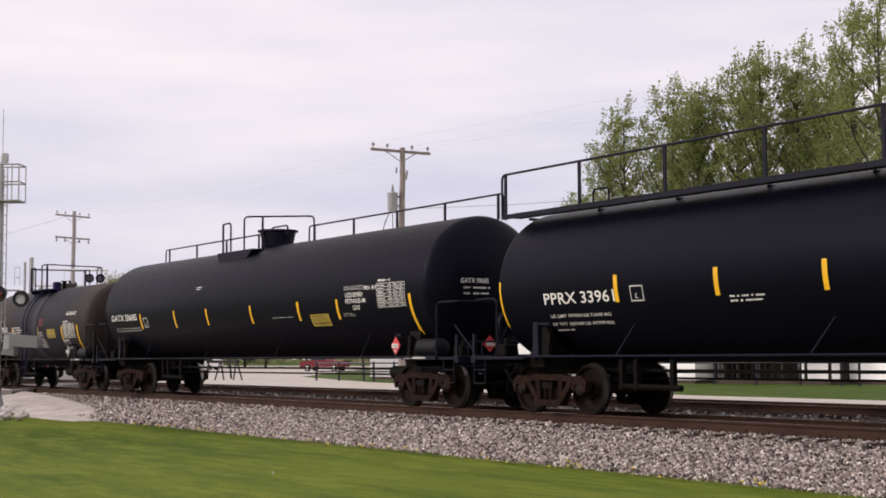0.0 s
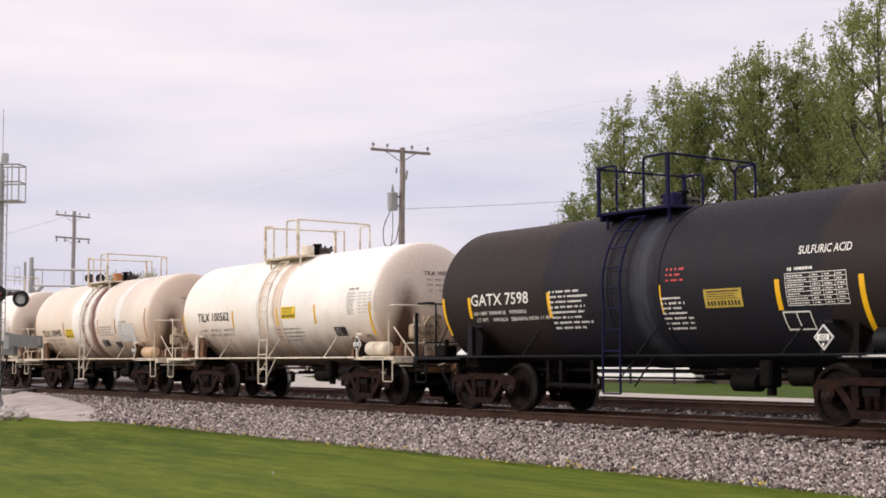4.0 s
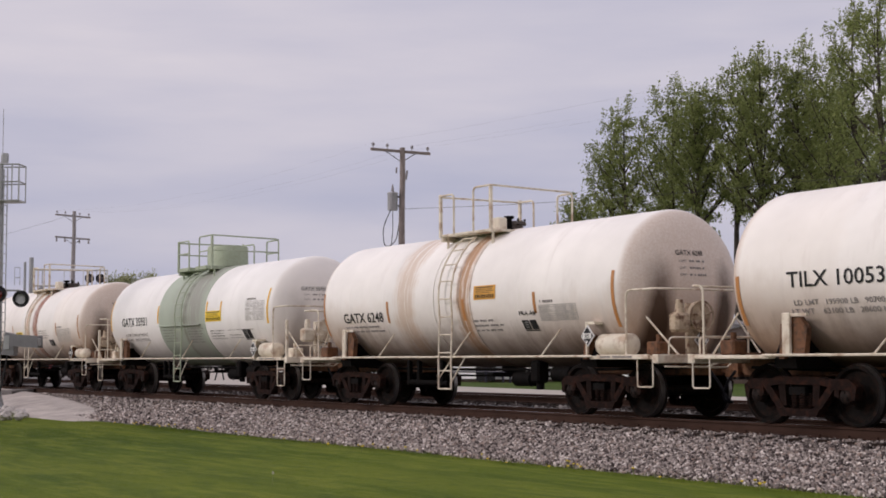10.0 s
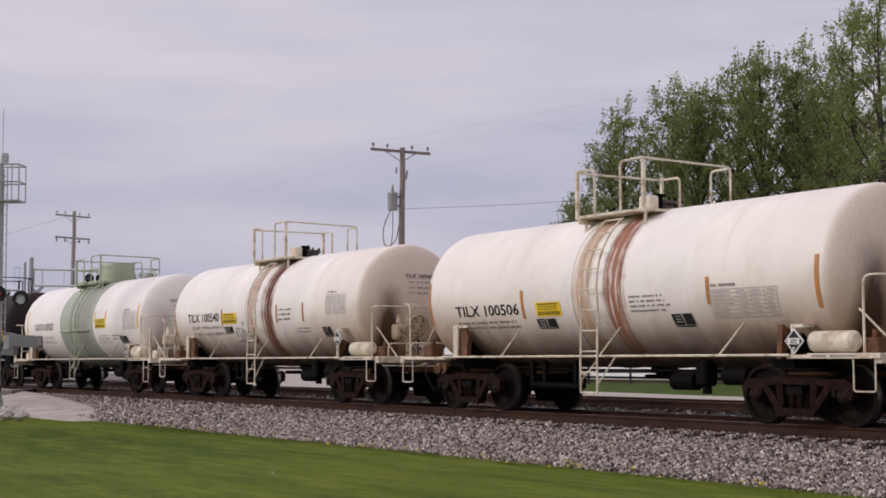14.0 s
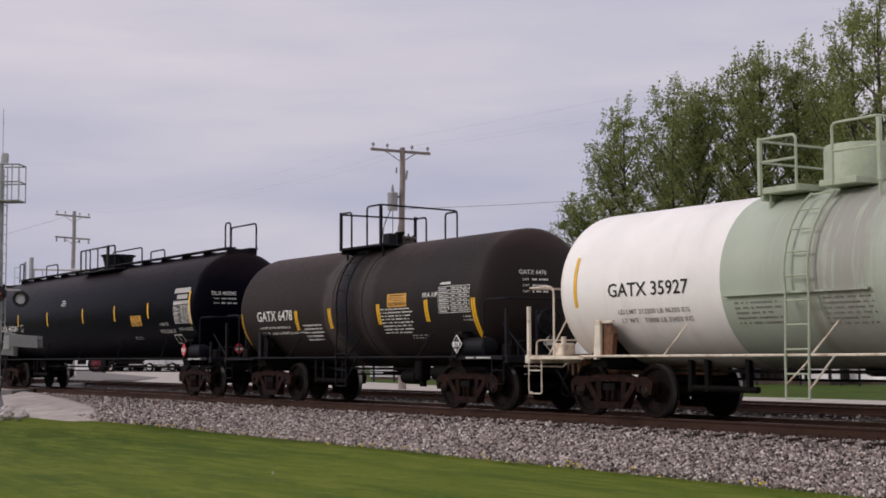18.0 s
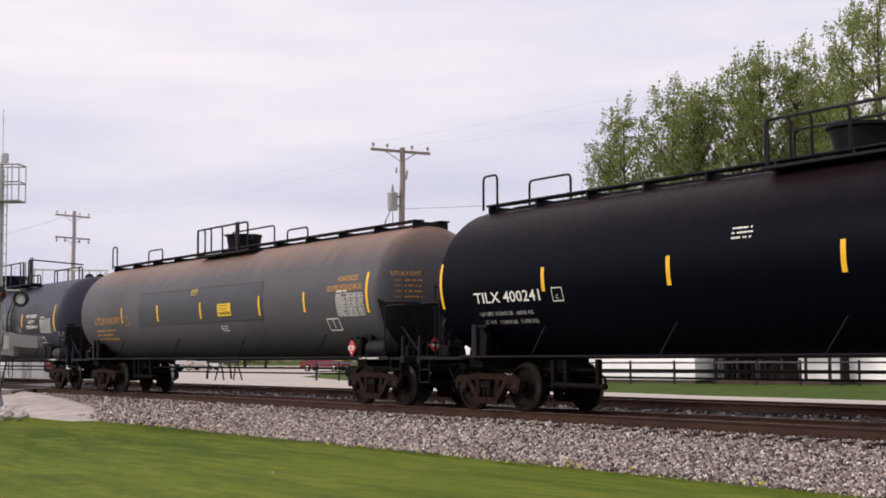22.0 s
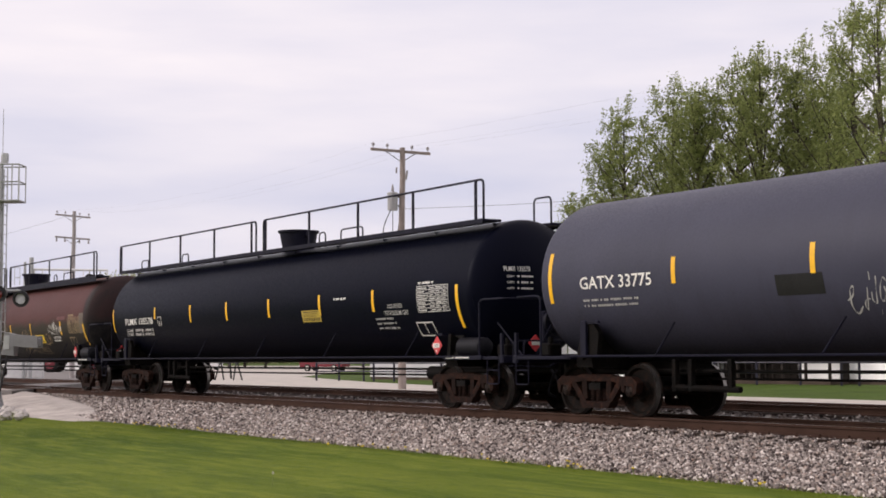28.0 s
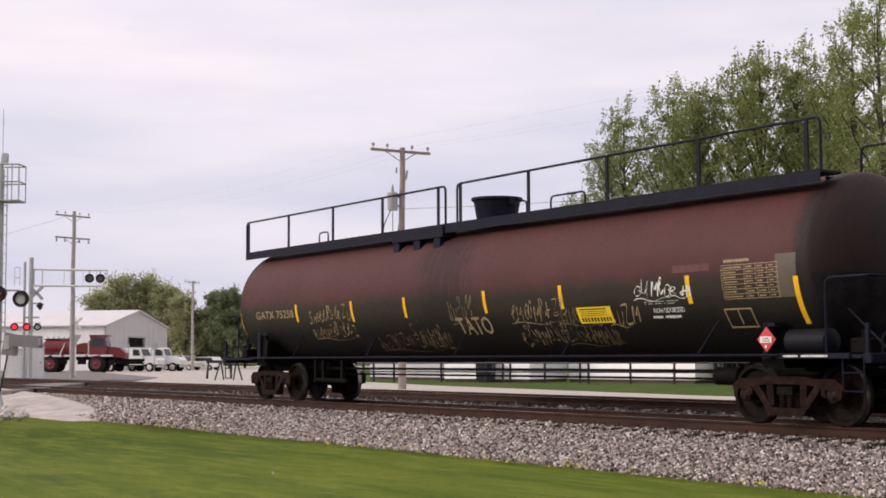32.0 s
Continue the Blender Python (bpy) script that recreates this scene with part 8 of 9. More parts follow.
def build_floater():
    """Red spreader truck on large tyres."""
    c = thing("spreader_truck", "large red farm spreader truck on wide tyres", "farm truck", pose(-157.5, 36.5, -0.36, 0, 0, 55))
    part("chassis", Shape().box(-4.6, 4.4, -0.5, 0.5, 1.35, 1.75, cut=0.03), TRUCK_DARK, c)
    part("deck", Shape().box(-4.9, 3.6, -1.3, 1.3, 1.75, 1.95, cut=0.02), SIGN_WHITE, c)
    for i in range(6):
        part("deck_stripe", Shape().box(-4.7 + 1.35 * i, -4.4 + 1.35 * i, -1.315, -1.302, 1.77, 1.93), CAR_RED, c)
    for i in range(4):
        part("mudguard", Shape().box(-4.4 + 2.1 * i, -3.6 + 2.1 * i, -1.25, -0.6, 0.9, 1.7, cut=0.04), TRUCK_DARK, c)
    part("rear_boom", Shape().box(-5.6, -4.7, -1.0, 1.0, 1.4, 2.3, cut=0.05).rod((-5.4, -1.0, 1.8), (0.5, -1.36, 2.2), 0.05, seg=6), TRUCK_DARK, c)
    part("hitch_frame", Shape().box(4.4, 6.8, -0.6, 0.6, 1.2, 1.5, cut=0.04).box(4.6, 6.6, -0.9, 0.9, 0.9, 1.2, cut=0.04), TRUCK_DARK, c)
    part("tank", Shape().lathe([(-4.4, 0.15), (-4.3, 0.7), (-4.0, 0.95), (-1.2, 0.95), (-0.9, 0.7), (-0.8, 0.15)], 26, "x", (0, 0, 2.7)), CAR_RED, c)
    part("catwalk", Shape().box(-4.2, -1.0, -0.4, 0.4, 3.62, 3.7).rod((-4.2, -0.4, 3.7), (-1.0, -0.4, 3.78), 0.03, seg=5), TRUCK_DARK, c)
    for i in range(5):
        part("hose_fitting", Shape().rod((-3.8 + 0.6 * i, -0.3, 3.6), (-3.8 + 0.6 * i, -0.3, 3.95), 0.05, seg=6), TRUCK_DARK, c)
    part("hopper", Shape().prism([(-0.6, 2.0), (0.9, 2.0), (1.0, 2.9), (0.6, 3.3), (-0.5, 3.1)], -0.9, 0.9), CAR_RED, c)
    part("cab", Shape().prism([(1.0, 1.95), (2.9, 1.95), (2.95, 2.9), (2.7, 3.9), (1.1, 3.95)], -0.95, 0.95), CAR_MAROON, c)
    part("cab_roof", Shape().box(0.95, 2.95, -1.0, 1.0, 3.95, 4.15, cut=0.05), CAR_RED, c)
    for k in (-1, 1):
        part("side_window", Shape().prism([(1.25, 2.85), (2.75, 2.85), (2.55, 3.75), (1.3, 3.8)], k * 0.955 - 0.006, k * 0.955 + 0.006), CAR_GLASS, c)
        for xx in (-3.2, 1.9):
            wheel(c, xx, k * 1.1, 0.92, 0.75, CAR_MAROON)
    part("windscreen", Shape().add([(2.97, -0.8, 2.9), (2.97, 0.8, 2.9), (2.74, 0.75, 3.8), (2.74, -0.75, 3.8)], [(0, 1, 2, 3)]), CAR_GLASS, c)
    part("hood", Shape().prism([(2.95, 1.7), (4.9, 1.6), (5.0, 2.1), (4.4, 2.7), (2.95, 2.9)], -0.75, 0.75), CAR_RED, c, smooth=25)
    part("muffler", Shape().rod((0.9, -0.8, 2.0), (0.9, -0.8, 3.5), 0.12, seg=10), CHROME, c)
    part("stay_rod", Shape().rod((-2.2, -1.25, 1.9), (-1.7, -1.1, 3.2), 0.05, seg=6), SIGN_WHITE, c)


build_floater()


def build_sawhorse(x, y, turn):
    c = thing("steel_sawhorse", "dark steel trestle standing on pale gravel", "trestle", pose(x, y, -0.33, 0, 0, turn), "trestles in the yard")
    part("beam", Shape().box(-0.9, 0.9, -0.08, 0.08, 1.1, 1.3, cut=0.01), SIGNAL_BLACK, c)
    for k in (-1, 1):
        for j in (-1, 1):
            part("leg", Shape().rod((k * 0.75, j * 0.05, 1.15), (k * 0.85, j * 0.4, 0), 0.05, seg=6), SIGNAL_BLACK, c)


build_sawhorse(-87.9, 22.5, 20)
build_sawhorse(-95.0, 25, 60)


# ---- trees ----
BARK = plain("grey_brown_bark", (0.085, 0.072, 0.062), 0.9, 0, 0.35, 4, 20, 0.5)


def leaf_mat(name, dark, light):
    m, nt, bsdf = nodes_of(name)
    geo = node(nt, "NewGeometry")
    big = grain(nt, 0.35, (1, 1, 1), 3)
    c = mixed(nt, geo.outputs["Random Per Island"], dark, light)
    c = mixed(nt, ranged(nt, big, 0.4, 0.65, 0, 0.5), c, tuple(v * 0.7 for v in dark))
    nt.links.new(c, bsdf.inputs["Base Color"])
    bsdf.inputs["Roughness"].default_value = 0.55
    bsdf.inputs["Specular IOR Level"].default_value = 0.25
    tr = node(nt, "BsdfTranslucent")
    nt.links.new(c, tr.inputs["Color"])
    mix = node(nt, "MixShader", Fac=0.58)
    nt.links.new(bsdf.outputs[0], mix.inputs[1])
    nt.links.new(tr.outputs[0], mix.inputs[2])
    nt.links.new(mix.outputs[0], nt.nodes["Material Output"].inputs["Surface"])
    return m


LEAF_A = leaf_mat("spring_leaf", (0.162, 0.204, 0.066), (0.395, 0.440, 0.165))
LEAF_B = leaf_mat("far_leaf", (0.29, 0.32, 0.17), (0.48, 0.49, 0.28))
LEAF_C = leaf_mat("dark_evergreen", (0.14, 0.18, 0.095), (0.26, 0.29, 0.16))


def leaves_mesh(name, centres, size, rng, mat, stretch=1.0):
    """Small bent leaves, two triangles each, thrown round the centres."""
    n = len(centres)
    a = rng.normal(size=(n, 3))
    a /= np.linalg.norm(a, axis=1, keepdims=True)
    b = np.cross(a, rng.normal(size=(n, 3)))
    b /= np.linalg.norm(b, axis=1, keepdims=True)
    s = (size * rng.uniform(0.6, 1.35, n))[:, None]
    v = np.stack([centres - a * s, centres + b * s * 0.55, centres + a * s * stretch, centres - b * s * 0.55], 1).reshape(-1, 3)
    me = bpy.data.meshes.new(name)
    f = np.arange(4 * n).reshape(-1, 4)
    me.from_pydata(v.tolist(), [], f.tolist())
    me.materials.append(mat)
    return me


def build_tree(x, y, high, spread, seed, leaf, size, count, label, base=0.16, z0=-0.4, slim=1.0):
    """Trunk, rising limbs, twigs, and leaves gathered along the twigs with gaps between."""
    rng = np.random.default_rng(seed)
    t = thing("tree", label, "tree", pose(x, y, z0), "trees round the railway")
    wood = Shape()
    trunk = [Vector((0.25 * math.sin(i * 0.9 + seed), 0.25 * math.cos(i * 0.7 + seed), high * 0.9 * i / 9)) for i in range(10)]
    r0 = high * 0.017 + 0.06
    wood.pipe(trunk, [r0 * (1 - 0.92 * i / 9) for i in range(10)], 9)
    part("trunk", wood, BARK, t)
    tips = []
    limbs = Shape()
    n = int(16 + high)
    for i in range(n):
        k = base + (0.97 - base) * (i + rng.uniform(0, 0.8)) / n
        p = trunk[min(9, int(k * 9))].lerp(trunk[min(9, int(k * 9) + 1)], (k * 9) % 1)
        ang = i * 2.4 + rng.uniform(-0.4, 0.4)
        reach = spread * (1.05 - 0.62 * k) * (0.55 + 0.45 * math.sin(math.pi * min(1, (k - base) / (1 - base) * 1.25 + 0.25))) * rng.uniform(0.75, 1.2)
        rise = reach * rng.uniform(0.5, 1.1) * slim
        pts = []
        for j in range(6):
            s = j / 5
            pts.append(p + Vector((math.cos(ang + 0.3 * s) * reach * s, math.sin(ang + 0.3 * s) * reach * s, rise * s ** 1.3)))
        limbs.pipe(pts, [r0 * 0.34 * (1 - k * 0.6) * (1 - 0.85 * j / 5) for j in range(6)], 5)
        for j in range(9):
            s = rng.uniform(0.25, 1.0)
            q = pts[min(4, int(s * 5))].lerp(pts[min(5, int(s * 5) + 1)], (s * 5) % 1)
            d = Vector((rng.normal(), rng.normal(), abs(rng.normal()) * 0.8 + 0.35)).normalized()
            L = spread * rng.uniform(0.16, 0.36)
            e = q + d * L
            limbs.pipe([q, q.lerp(e, 0.5) + Vector((0, 0, 0.06)), e], [0.035, 0.022, 0.008], 4, False)
            tips.append((q, e))
    part("branchwork", limbs, BARK, t)
    seg = np.array([[*a, *b] for a, b in tips])
    weight = rng.uniform(0.2, 1.0, len(seg))
    pick = rng.choice(len(seg), count, p=weight / weight.sum())
    u = rng.uniform(0.15, 1.1, count)[:, None]
    c = seg[pick, :3] * (1 - u) + seg[pick, 3:] * u + rng.normal(size=(count, 3)) * spread * 0.055
    part("crown", leaves_mesh("crown", c, size, rng, leaf), None, t, "crown of many small leaves")
    return t


def build_shade_tree(x, y, top, spread, low, seed, leaf, label, limbs_n=28, size=0.088, sparse=1.0):
    """A broad spring tree: rising limbs, leafy sprays in clumps with gaps of sky, thin shoots that stand out of the top; low: height of the lowest leaves."""
    rng = np.random.default_rng(seed)
    t = thing("tree", label, "tree", pose(x, y, -0.4), "trees round the railway")
    high = top + 0.4
    lean = rng.normal(0, 0.35, 2)
    trunk = [Vector((lean[0] * s * s + 0.12 * math.sin(5 * s + seed), lean[1] * s * s + 0.12 * math.cos(4 * s + seed), high * 0.93 * s)) for s in (i / 10 for i in range(11))]
    r0 = high * 0.013 + 0.05
    part("trunk", Shape().pipe(trunk, [r0 * (1 - 0.93 * i / 10) for i in range(11)], 9), BARK, t)

    def along(k):
        k = min(0.999, max(0.0, k)) * 10
        return trunk[int(k)].lerp(trunk[int(k) + 1], k % 1)

    limbs, clumps = Shape(), []
    lowk = low / high
    for i in range(limbs_n):
        k = (i + rng.uniform(0.0, 1.0)) / limbs_n
        h = lowk + (1.0 - lowk) * k
        full = math.sin(math.pi * min(1.0, 0.22 + 0.80 * k)) ** 0.7
        reach = spread * (0.30 + 0.75 * full) * rng.uniform(0.65, 1.15)
        rise = reach * rng.uniform(0.35, 1.0) + 0.4
        start = along(max(0.12, h - rise / high))
        ang = i * 2.399 + rng.uniform(-0.5, 0.5)
        tip = along(min(0.99, h))
        tip = Vector((tip.x + math.cos(ang) * reach, tip.y + math.sin(ang) * reach, min(high * 0.99, h * high)))
        mid = start.lerp(tip, 0.5) + Vector((rng.normal(0, 0.2), rng.normal(0, 0.2), -0.15 * reach))
        pts = [start * (1 - s) ** 2 + mid * 2 * s * (1 - s) + tip * s * s for s in (j / 6 for j in range(7))]
        limbs.pipe(pts, [r0 * 0.36 * (1 - 0.7 * k) * (1 - 0.86 * j / 6) + 0.008 for j in range(7)], 5)
        for j in range(10):
            s = rng.uniform(0.22, 1.0)
            q = pts[min(5, int(s * 6))].lerp(pts[min(6, int(s * 6) + 1)], (s * 6) % 1)
            d = Vector((rng.normal(), rng.normal(), rng.normal() * 0.7 + 0.55)).normalized()
            L = spread * rng.uniform(0.12, 0.34)
            e = q + d * L
            limbs.pipe([q, q.lerp(e, 0.55) + Vector((0, 0, 0.05)), e], [0.020, 0.012, 0.005], 3, False)
            for u in (0.5, 0.8, 1.05):
                if rng.uniform() < 0.80 * sparse:
                    clumps.append((*(q + d * L * u), rng.uniform(0.13, 0.32)))
        # shoots that stand up from the limb's end
        for j in range(3):
            q = tip + Vector((rng.normal(0, 0.3), rng.normal(0, 0.3), -0.1))
            L = rng.uniform(0.5, 1.3) if k > 0.5 else rng.uniform(0.3, 0.7)
            e = q + Vector((rng.normal(0, 0.12), rng.normal(0, 0.12), 1)).normalized() * L
            limbs.pipe([q, e], [0.014, 0.004], 3, False)
            for u in (0.2, 0.5, 0.75, 1.0):
                clumps.append((*(q.lerp(e, u)), 0.05 + 0.05 * (1 - u)))
    part("branchwork", limbs, BARK, t)
    cl = np.array(clumps)
    n = np.where(cl[:, 3] < 0.11, rng.integers(3, 7, len(cl)), rng.integers(12, 25, len(cl)))
    c = np.repeat(cl[:, :3], n, axis=0) + rng.normal(size=(int(n.sum()), 3)) * np.repeat(cl[:, 3], n)[:, None] * np.array([1, 1, 0.8])
    part("crown", leaves_mesh("crown", c, size, rng, leaf), None, t, "crown of many small leaves with gaps of sky")
    return t


# places, tops, half widths and the height of the lowest leaves
TREES = [
    (-82.6, 47.5, 12.6, 2.2, 6.0, 41), (-80.6, 49, 17.0, 2.7, 7.0, 42), (-78.2, 48, 18.9, 3.0, 6.0, 43), (-75.4, 50, 19.9, 2.8, 9.5, 44), (-71.3, 49, 19.0, 2.2, 12.5, 45),
    (-70.1, 51, 20.2, 2.7, 13.0, 46), (-65.9, 49, 20.4, 2.8, 11.8, 47), (-65.0, 51, 20.9, 2.8, 11.0, 48), (-61.5, 50, 18.9, 2.6, 7.0, 49), (-58.1, 49, 21.5, 2.6, 7.0, 50),
    (-54.2, 47, 22.4, 3.0, 6.0, 51), (-49.6, 45, 21.6, 3.4, 6.0, 52), (-83.6, 57, 18.2, 3.2, 7.0, 53), (-69.0, 57, 18.5, 2.6, 12.0, 54), (-65.0, 56, 18.6, 3.0, 7.0, 55), (-60.2, 56, 20.4, 3.0, 6.0, 56),
]
for x, y, top, spread, low, seed in TREES:
    build_shade_tree(x, y, top, spread, low, seed, LEAF_A, "tall broad tree in fresh spring leaf behind the homes")
for x, y, high, spread, seed, count in [(-224.2, 62, 12.4, 6.0, 21, 8000), (-224.9, 66, 14.8, 6.5, 22, 10000), (-224.7, 70, 14.9, 6.5, 23, 10000), (-220.1, 72, 13.4, 6.0, 24, 9000), (-209.0, 70, 11.1, 5.0, 29, 7000)]:
    build_tree(x, y, high, spread, seed, LEAF_B, 0.19, int(count * 1.15), "broad leafy tree behind the barn", 0.10)
for x, y, high, spread, seed, count in [(-217.2, 76, 8.3, 5.0, 27, 7000), (-206.9, 74, 12.0, 4.6, 25, 8000), (-201.5, 74, 12.0, 4.8, 26, 9000), (-203.7, 78, 10.6, 5.2, 28, 8000), (-201.2, 80, 9.3, 5.4, 30, 8000)]:
    build_tree(x, y, high, spread, seed, LEAF_C, 0.19, int(count * 1.6), "dark dense tree at the edge of the yard", 0.06)
for x, y, high, spread, seed, count in [(-217.1, 95, 11.0, 6.0, 31, 4000), (-206.8, 100, 10.0, 6.0, 32, 4000), (-178.2, 95, 10.5, 6.0, 33, 4000), (-154.0, 90, 9.5, 6.0, 34, 4000), (-134.8, 85, 8.5, 5.0, 35, 4000), (-476.7, 120, 11.0, 8.0, 36, 5000), (-446.5, 120, 8.0, 8.0, 37, 3000)]:
    build_tree(x, y, high, spread, seed, LEAF_B, 0.34, count, "low leafy tree far beyond the homes", 0.10)


def far_woods():
    """The low tree line that closes the distance."""
    rng = np.random.default_rng(78)
    n = 42000
    a = rng.uniform(-0.2, 3.6, n)
    r = rng.uniform(420, 520, n)
    h = rng.uniform(0, 1, n) ** 0.7 * (9 + 4 * np.sin(a * 23) + 3 * np.sin(a * 61 + 1) + 2 * np.sin(a * 140))
    c = np.stack([r * np.cos(a) * 1.0, r * np.sin(a), h], 1)
    ob = new("far_woods", leaves_mesh("far_woods", c, 2.0, rng, LEAF_B))
    tagged(ob, "low green tree line on the horizon", "woods", kind="stuff")


far_woods()

# ---- sleepers ----
tie_rnd = random.Random(8)
TIES = []
for i in range(4):
    s = Shape()
    k = 0.004 * i
    s.box(-0.115, 0.115, -1.32 - k, 1.32 + k * 2, -0.36, -0.172, cut=0.014)
    TIES.append(s.mesh("tie", TIE_WOOD))
PLATE = Shape().box(-0.17, 0.17, -0.11, 0.11, -0.172, -0.155, cut=0.004).mesh("tie_plate", RAIL_STEEL)
SPIKE = Shape().box(-0.012, 0.012, -0.02, 0.02, -0.16, -0.118, cut=0.003).mesh("spike", RAIL_STEEL)
for track in (near_track, far_track):
    for i in range(106):
        x = -58.0 + 0.52 * i + tie_rnd.uniform(-0.03, 0.03)
        tie = part("tie", TIES[i % 4], None, track, m=pose(x, tie_rnd.uniform(-0.05, 0.05), tie_rnd.uniform(-0.012, 0.0), 0, 0, tie_rnd.uniform(-1.2, 1.2)))
        if track is near_track and i > 40:
            for y in (-RAIL_AT, RAIL_AT):
                part("tie_plate", PLATE, None, tie, m=pose(0, y, 0))
            part("spike", SPIKE, None, tie, m=pose(0.05, -RAIL_AT - 0.085, 0))

# ---- ballast ----
def stone_mat(name, a, b, c):
    m, nt, bsdf = nodes_of(name)
    geo = node(nt, "NewGeometry")
    ramp = nt.nodes.new("ShaderNodeValToRGB")
    els = ramp.color_ramp.elements
    els[0].position, els[0].color = 0.0, (*(v * 0.5 for v in a), 1)
    els[1].position, els[1].color = 1.0, (*c, 1)
    for at, tone in ((0.24, a), (0.34, tuple(v * 0.72 for v in b)), (0.62, b), (0.70, (b[0] * 0.95, b[1] * 0.80, b[2] * 0.72)), (0.78, tuple(v * 1.2 for v in b))):
        els.new(at).color = (*tone, 1)
    nt.links.new(geo.outputs["Random Per Island"], ramp.inputs["Fac"])
    fine = grain(nt, 55, (1, 1, 1), 3)
    col = mixed(nt, ranged(nt, fine, 0.4, 0.7, 0, 0.4), ramp.outputs["Color"], tuple(v * 0.6 for v in b))
    nt.links.new(col, bsdf.inputs["Base Color"])
    bsdf.inputs["Roughness"].default_value = 0.9
    bsdf.inputs["Specular IOR Level"].default_value = 0.15
    return m


STONE = stone_mat("crushed_stone", (0.077, 0.059, 0.059), (0.378, 0.329, 0.304), (0.864, 0.792, 0.747))
STONE_DARK = stone_mat("dark_stone", (0.03, 0.025, 0.024), (0.10, 0.085, 0.08), (0.42, 0.39, 0.37))


def rough_stone():
    v = np.array([(1, 0, 0), (-1, 0, 0), (0, 1, 0), (0, -1, 0), (0, 0, 1), (0, 0, -1)], float) * 1.15
    f = np.array([(0, 2, 4), (2, 1, 4), (1, 3, 4), (3, 0, 4), (2, 0, 5), (1, 2, 5), (3, 1, 5), (0, 3, 5)])
    return v, f


STONE_V, STONE_F = rough_stone()


def stones(name, areas, mat, label, seed):
    """Angular stones strewn over stretches (x0, x1, y0, y1, count, size)."""
    rng = np.random.default_rng(seed)
    vs, fs, o = [], [], 0
    for x0, x1, y0, y1, count, size in areas:
        p = np.stack([rng.uniform(x0, x1, count), rng.uniform(y0, y1, count)], 1)
        # the stones fill the cribs up to the rail and lie thinly over the ends of the ties
        if name == "ballast":
            crib = np.abs((p[:, 0] + 58.0 + 0.26) % 0.52 - 0.26) > 0.135
            reach = np.where(crib, -0.86, -1.37) + rng.normal(0, 0.05, count)
            p = p[p[:, 1] < reach]
            count = len(p)
        z = np.array([ground_height(a, b) for a, b in p]) + rng.uniform(-0.015, 0.045, count)
        if name == "ballast":
            over_tie = np.abs((p[:, 0] + 58.0 + 0.26) % 0.52 - 0.26) < 0.15
            z += 0.035 * (p[:, 1] > -1.40) - 0.05 * (over_tie & (p[:, 1] > -1.68))
        s = size * rng.uniform(0.55, 1.35, (count, 1)) * np.stack([rng.uniform(0.75, 1.25, count), rng.uniform(0.75, 1.25, count), rng.uniform(0.5, 0.9, count)], 1)
        v = STONE_V[None] * (1 + rng.uniform(-0.35, 0.3, (count, len(STONE_V), 1))) * s[:, None, :]
        q = rng.normal(size=(count, 4))
        q /= np.linalg.norm(q, axis=1, keepdims=True)
        w, a, b, c = q.T
        R = np.stack([np.stack([1 - 2 * (b * b + c * c), 2 * (a * b - c * w), 2 * (a * c + b * w)], 1), np.stack([2 * (a * b + c * w), 1 - 2 * (a * a + c * c), 2 * (b * c - a * w)], 1), np.stack([2 * (a * c - b * w), 2 * (b * c + a * w), 1 - 2 * (a * a + b * b)], 1)], 1)
        v = np.einsum("nij,nkj->nki", R, v) + np.concatenate([p, z[:, None]], 1)[:, None, :]
        vs.append(v.reshape(-1, 3))
        fs.append((STONE_F[None] + (o + np.arange(count) * len(STONE_V))[:, None, None]).reshape(-1, 3))
        o += count * len(STONE_V)
    V, F = np.concatenate(vs), np.concatenate(fs)
    me = bpy.data.meshes.new(name)
    me.vertices.add(len(V))
    me.vertices.foreach_set("co", V.astype(np.float32).ravel())
    me.loops.add(F.size)
    me.loops.foreach_set("vertex_index", F.astype(np.int32).ravel())
    me.polygons.add(len(F))
    me.polygons.foreach_set("loop_start", np.arange(0, F.size, 3, dtype=np.int32))
    me.update(calc_edges=True)
    me.validate()
    me.polygons.foreach_set("use_smooth", [False] * len(me.polygons))
    me.materials.append(mat)
    return tagged(new(name, me), label, "ballast", kind="stuff")


stones("ballast", [(-20, -6, -4.35, -0.8, 64000, 0.0245), (-32, -20, -4.3, -0.8, 46000, 0.029), (-60, -32, -4.2, -0.8, 46000, 0.040)], STONE, "pale crushed stone ballast on the bank by the track", 1)
stones("dark_ballast", [(-30, -8, -1.25, 0.7, 9000, 0.036), (-60, -30, -1.25, 0.7, 8000, 0.045), (-60, -12, 0.7, 9.5, 26000, 0.05)], STONE_DARK, "dark ballast between the rails and the two tracks", 2)

# ---- lawn ----
def blade_mat():
    m, nt, bsdf = nodes_of("grass_blades")
    geo = node(nt, "NewGeometry")
    c = mixed(nt, geo.outputs["Random Per Island"], (0.062, 0.103, 0.003), (0.086, 0.129, 0.004))
    c = mown(nt, c)
    nt.links.new(c, bsdf.inputs["Base Color"])
    bsdf.inputs["Roughness"].default_value = 0.7
    bsdf.inputs["Specular IOR Level"].default_value = 0.2
    return m


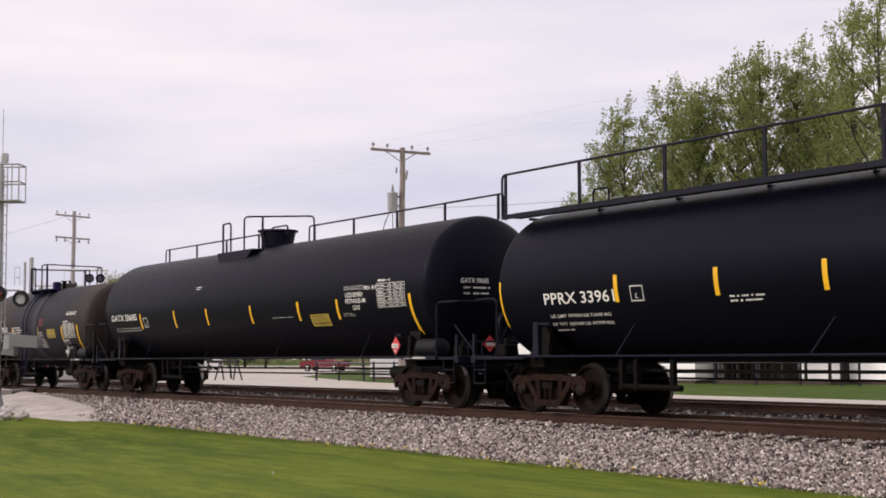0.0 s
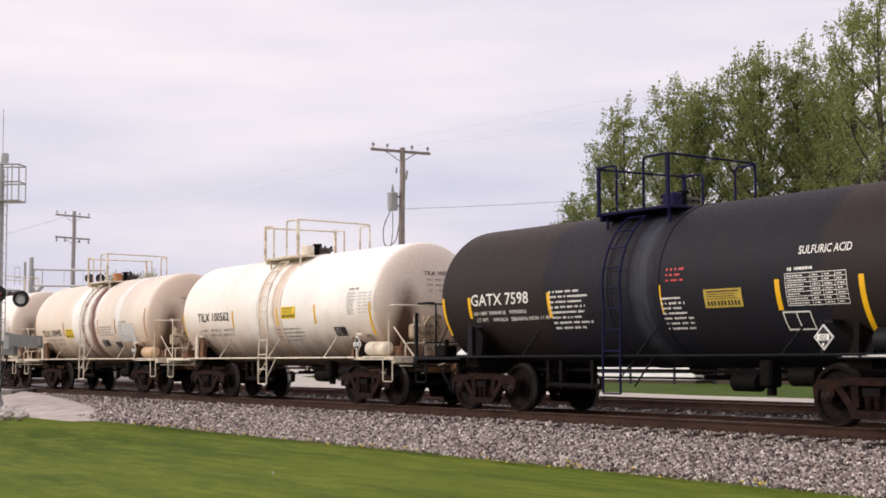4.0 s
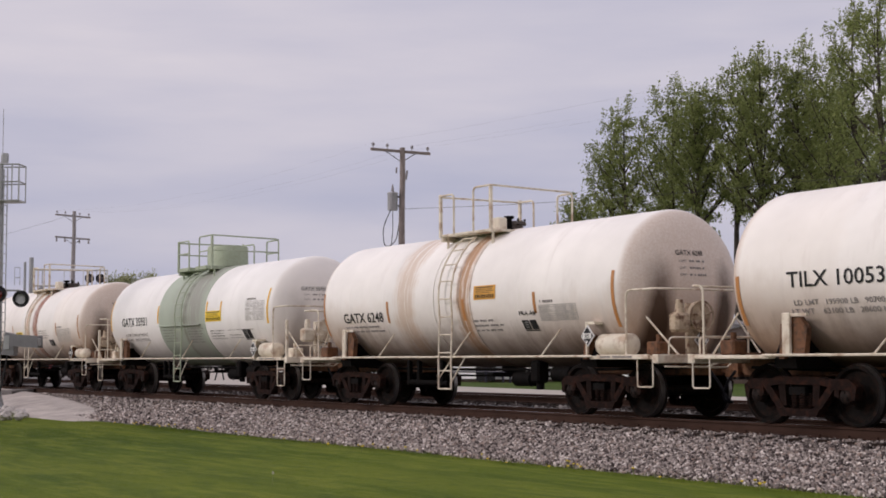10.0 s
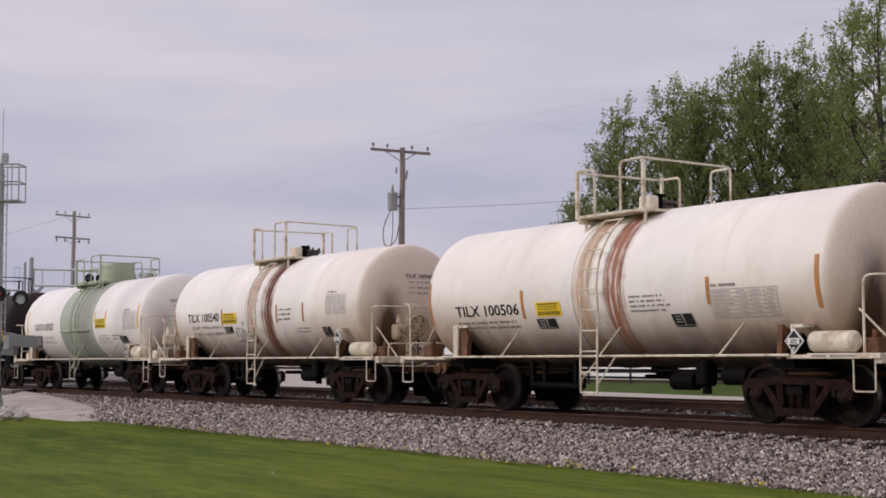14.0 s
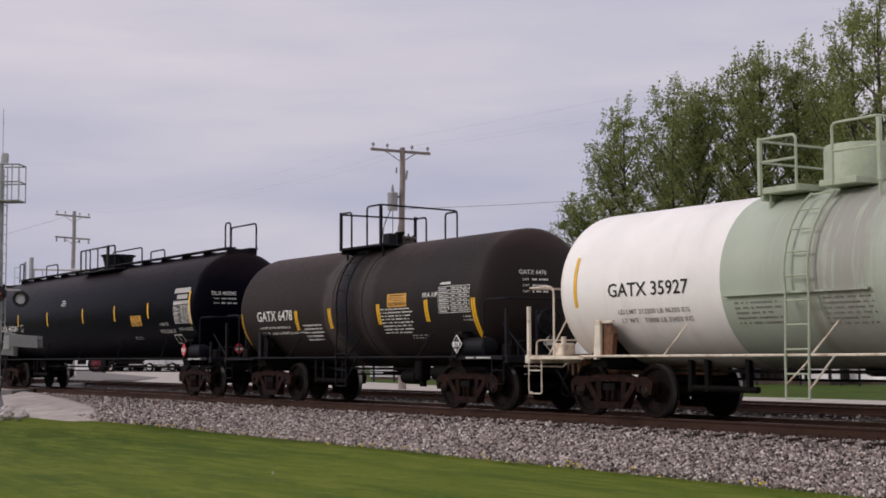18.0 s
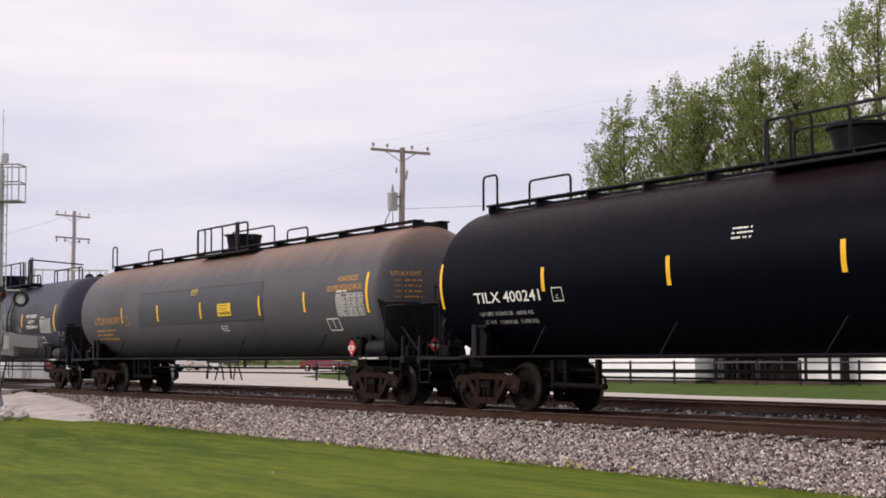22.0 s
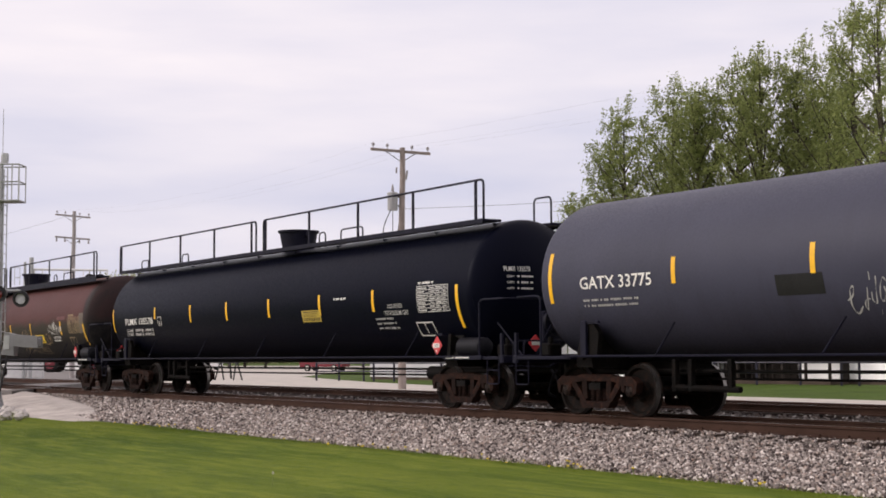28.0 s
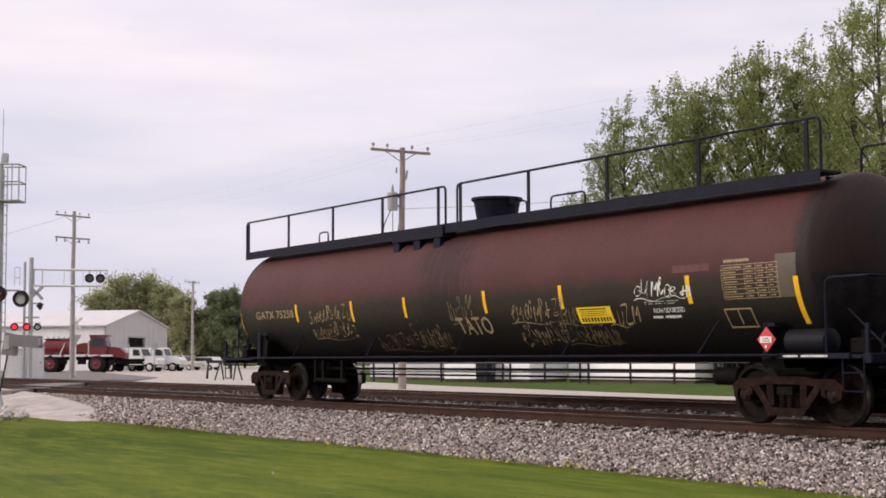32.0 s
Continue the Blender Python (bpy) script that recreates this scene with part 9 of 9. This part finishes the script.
def lawn():
    rng = np.random.default_rng(11)
    vs = []
    for x0, x1, y0, y1, n, h, w in [(-26, -9, -15.5, -4.0, 150000, 0.015, 0.005), (-46, -26, -12.5, -4.2, 80000, 0.019, 0.008), (-62, -46, -12, -5.5, 12000, 0.028, 0.012), (-30, -8, -4.75, -4.0, 9000, 0.055, 0.004), (-42, -30, -4.9, -4.1, 4000, 0.06, 0.006)]:
        x, y = rng.uniform(x0, x1, n), rng.uniform(y0, y1, n)
        edge = -4.25 + 0.16 * np.sin(x * 1.7) + 0.12 * np.sin(x * 4.1 + 1) - np.where(x < -34, (-34 - x) * 0.20, 0)
        keep = y < edge + rng.normal(0, 0.09, n)
        x, y = x[keep], y[keep]
        k = len(x)
        a = rng.uniform(0, 6.28, k)
        hh = h * rng.uniform(0.5, 1.25, k)
        z = np.full(k, -0.575)
        z = np.where(y > -4.3, -0.57 + (y + 4.3) / 2.8 * 0.32, z)
        lx, ly = rng.normal(0, 0.4, k) * hh, rng.normal(0, 0.4, k) * hh
        p0 = np.stack([x - w * np.cos(a), y - w * np.sin(a), z], 1)
        p1 = np.stack([x + w * np.cos(a), y + w * np.sin(a), z], 1)
        p2 = np.stack([x + lx, y + ly, z + hh], 1)
        # every blade turns its face to the open side
        face = np.cross(p1 - p0, p2 - p0) @ np.array([0.6, -0.8, 0.0]) < 0
        p0[face], p1[face] = p1[face].copy(), p0[face].copy()
        vs.append(np.stack([p0, p1, p2], 1).reshape(-1, 3))
    V = np.concatenate(vs)
    F = np.arange(len(V))
    me = bpy.data.meshes.new("grass_blades")
    me.vertices.add(len(V))
    me.vertices.foreach_set("co", V.astype(np.float32).ravel())
    me.loops.add(len(V))
    me.loops.foreach_set("vertex_index", F.astype(np.int32))
    me.polygons.add(len(V) // 3)
    me.polygons.foreach_set("loop_start", np.arange(0, len(V), 3, dtype=np.int32))
    me.update(calc_edges=True)
    up = rng.normal(0, 0.22, (len(V) // 3, 3)) + np.array([0.0, 0.0, 1.0])
    up /= np.linalg.norm(up, axis=1, keepdims=True)
    me.normals_split_custom_set_from_vertices(np.repeat(up, 3, axis=0).tolist())
    me.materials.append(blade_mat())
    tagged(new("lawn_grass", me), "short mown green grass of the lawn", "grass", kind="stuff")


lawn()
PETAL = plain("dandelion_yellow", (0.75, 0.55, 0.02), 0.6, 0, 0.1, 9, 40, 0)
STEM = plain("dandelion_stem", (0.20, 0.24, 0.08), 0.6, 0, 0.1, 9, 40, 0)
SEED_HEAD = plain("seed_head_grey", (0.5, 0.48, 0.42), 0.8, 0, 0.1, 9, 40, 0)
FLOWER = Shape().lathe([(0.0, 0.005), (0.012, 0.022), (0.020, 0.020), (0.024, 0.006)], 10, "z").mesh("flower_head", PETAL)
fl_rnd = random.Random(4)
for i in range(50):
    x = -12 - 22 * fl_rnd.random() ** 1.1
    y = -4.4 - abs(fl_rnd.gauss(0, 0.35))
    h = fl_rnd.uniform(0.05, 0.11)
    f = thing("dandelion", "yellow dandelion in the grass beside the ballast", "flower", pose(x, y, -0.57), "dandelions")
    part("stem", Shape().rod((0, 0, 0), (0.005, 0, h), 0.004, seg=5), STEM, f)
    part("flower_head", FLOWER, None, f, m=pose(0.005, 0, h))
stick = thing("seeding_stem", "tall pale seeding stem on the lawn", "weed", pose(-16.9, -9.1, -0.58))
part("stem", Shape().rod((0, 0, 0), (0.01, 0, 0.15), 0.004, seg=5), STEM, stick)
part("seed_head", Shape().lathe([(0.14, 0.004), (0.16, 0.014), (0.185, 0.004)], 8, "z", (0.01, 0, 0)), SEED_HEAD, stick)


# ---- what moves ----
SPEEDS = [8.445, 8.248, 8.239, 8.114, 8.064, 8.079, 7.995, 7.879, 7.855]


def gone(t):
    """Metres that the train has run t seconds into the clip; its speed eases from one mark to the next, four seconds apart."""
    s = 0.0
    for i in range(8):
        d = min(max(t - 4 * i, 0.0), 4.0)
        a = (SPEEDS[i + 1] - SPEEDS[i]) / 4
        s += SPEEDS[i] * d + a * d * d / 2
    return s


def motions():
    for car, mid in CARS:
        walk(car, [(t, pose(mid + gone(t), 0, 0)) for t in range(33)])
    turns = [(i / 15, gone(i / 15) / 0.457) for i in range(481)]
    for ws, x in WHEELSETS:
        start = (x * 1.7) % 6.28
        walk(ws, [(t, Matrix.Translation((x, 0, 0.457)) @ Matrix.Rotation(a + start, 4, "Y")) for t, a in turns])


motions()
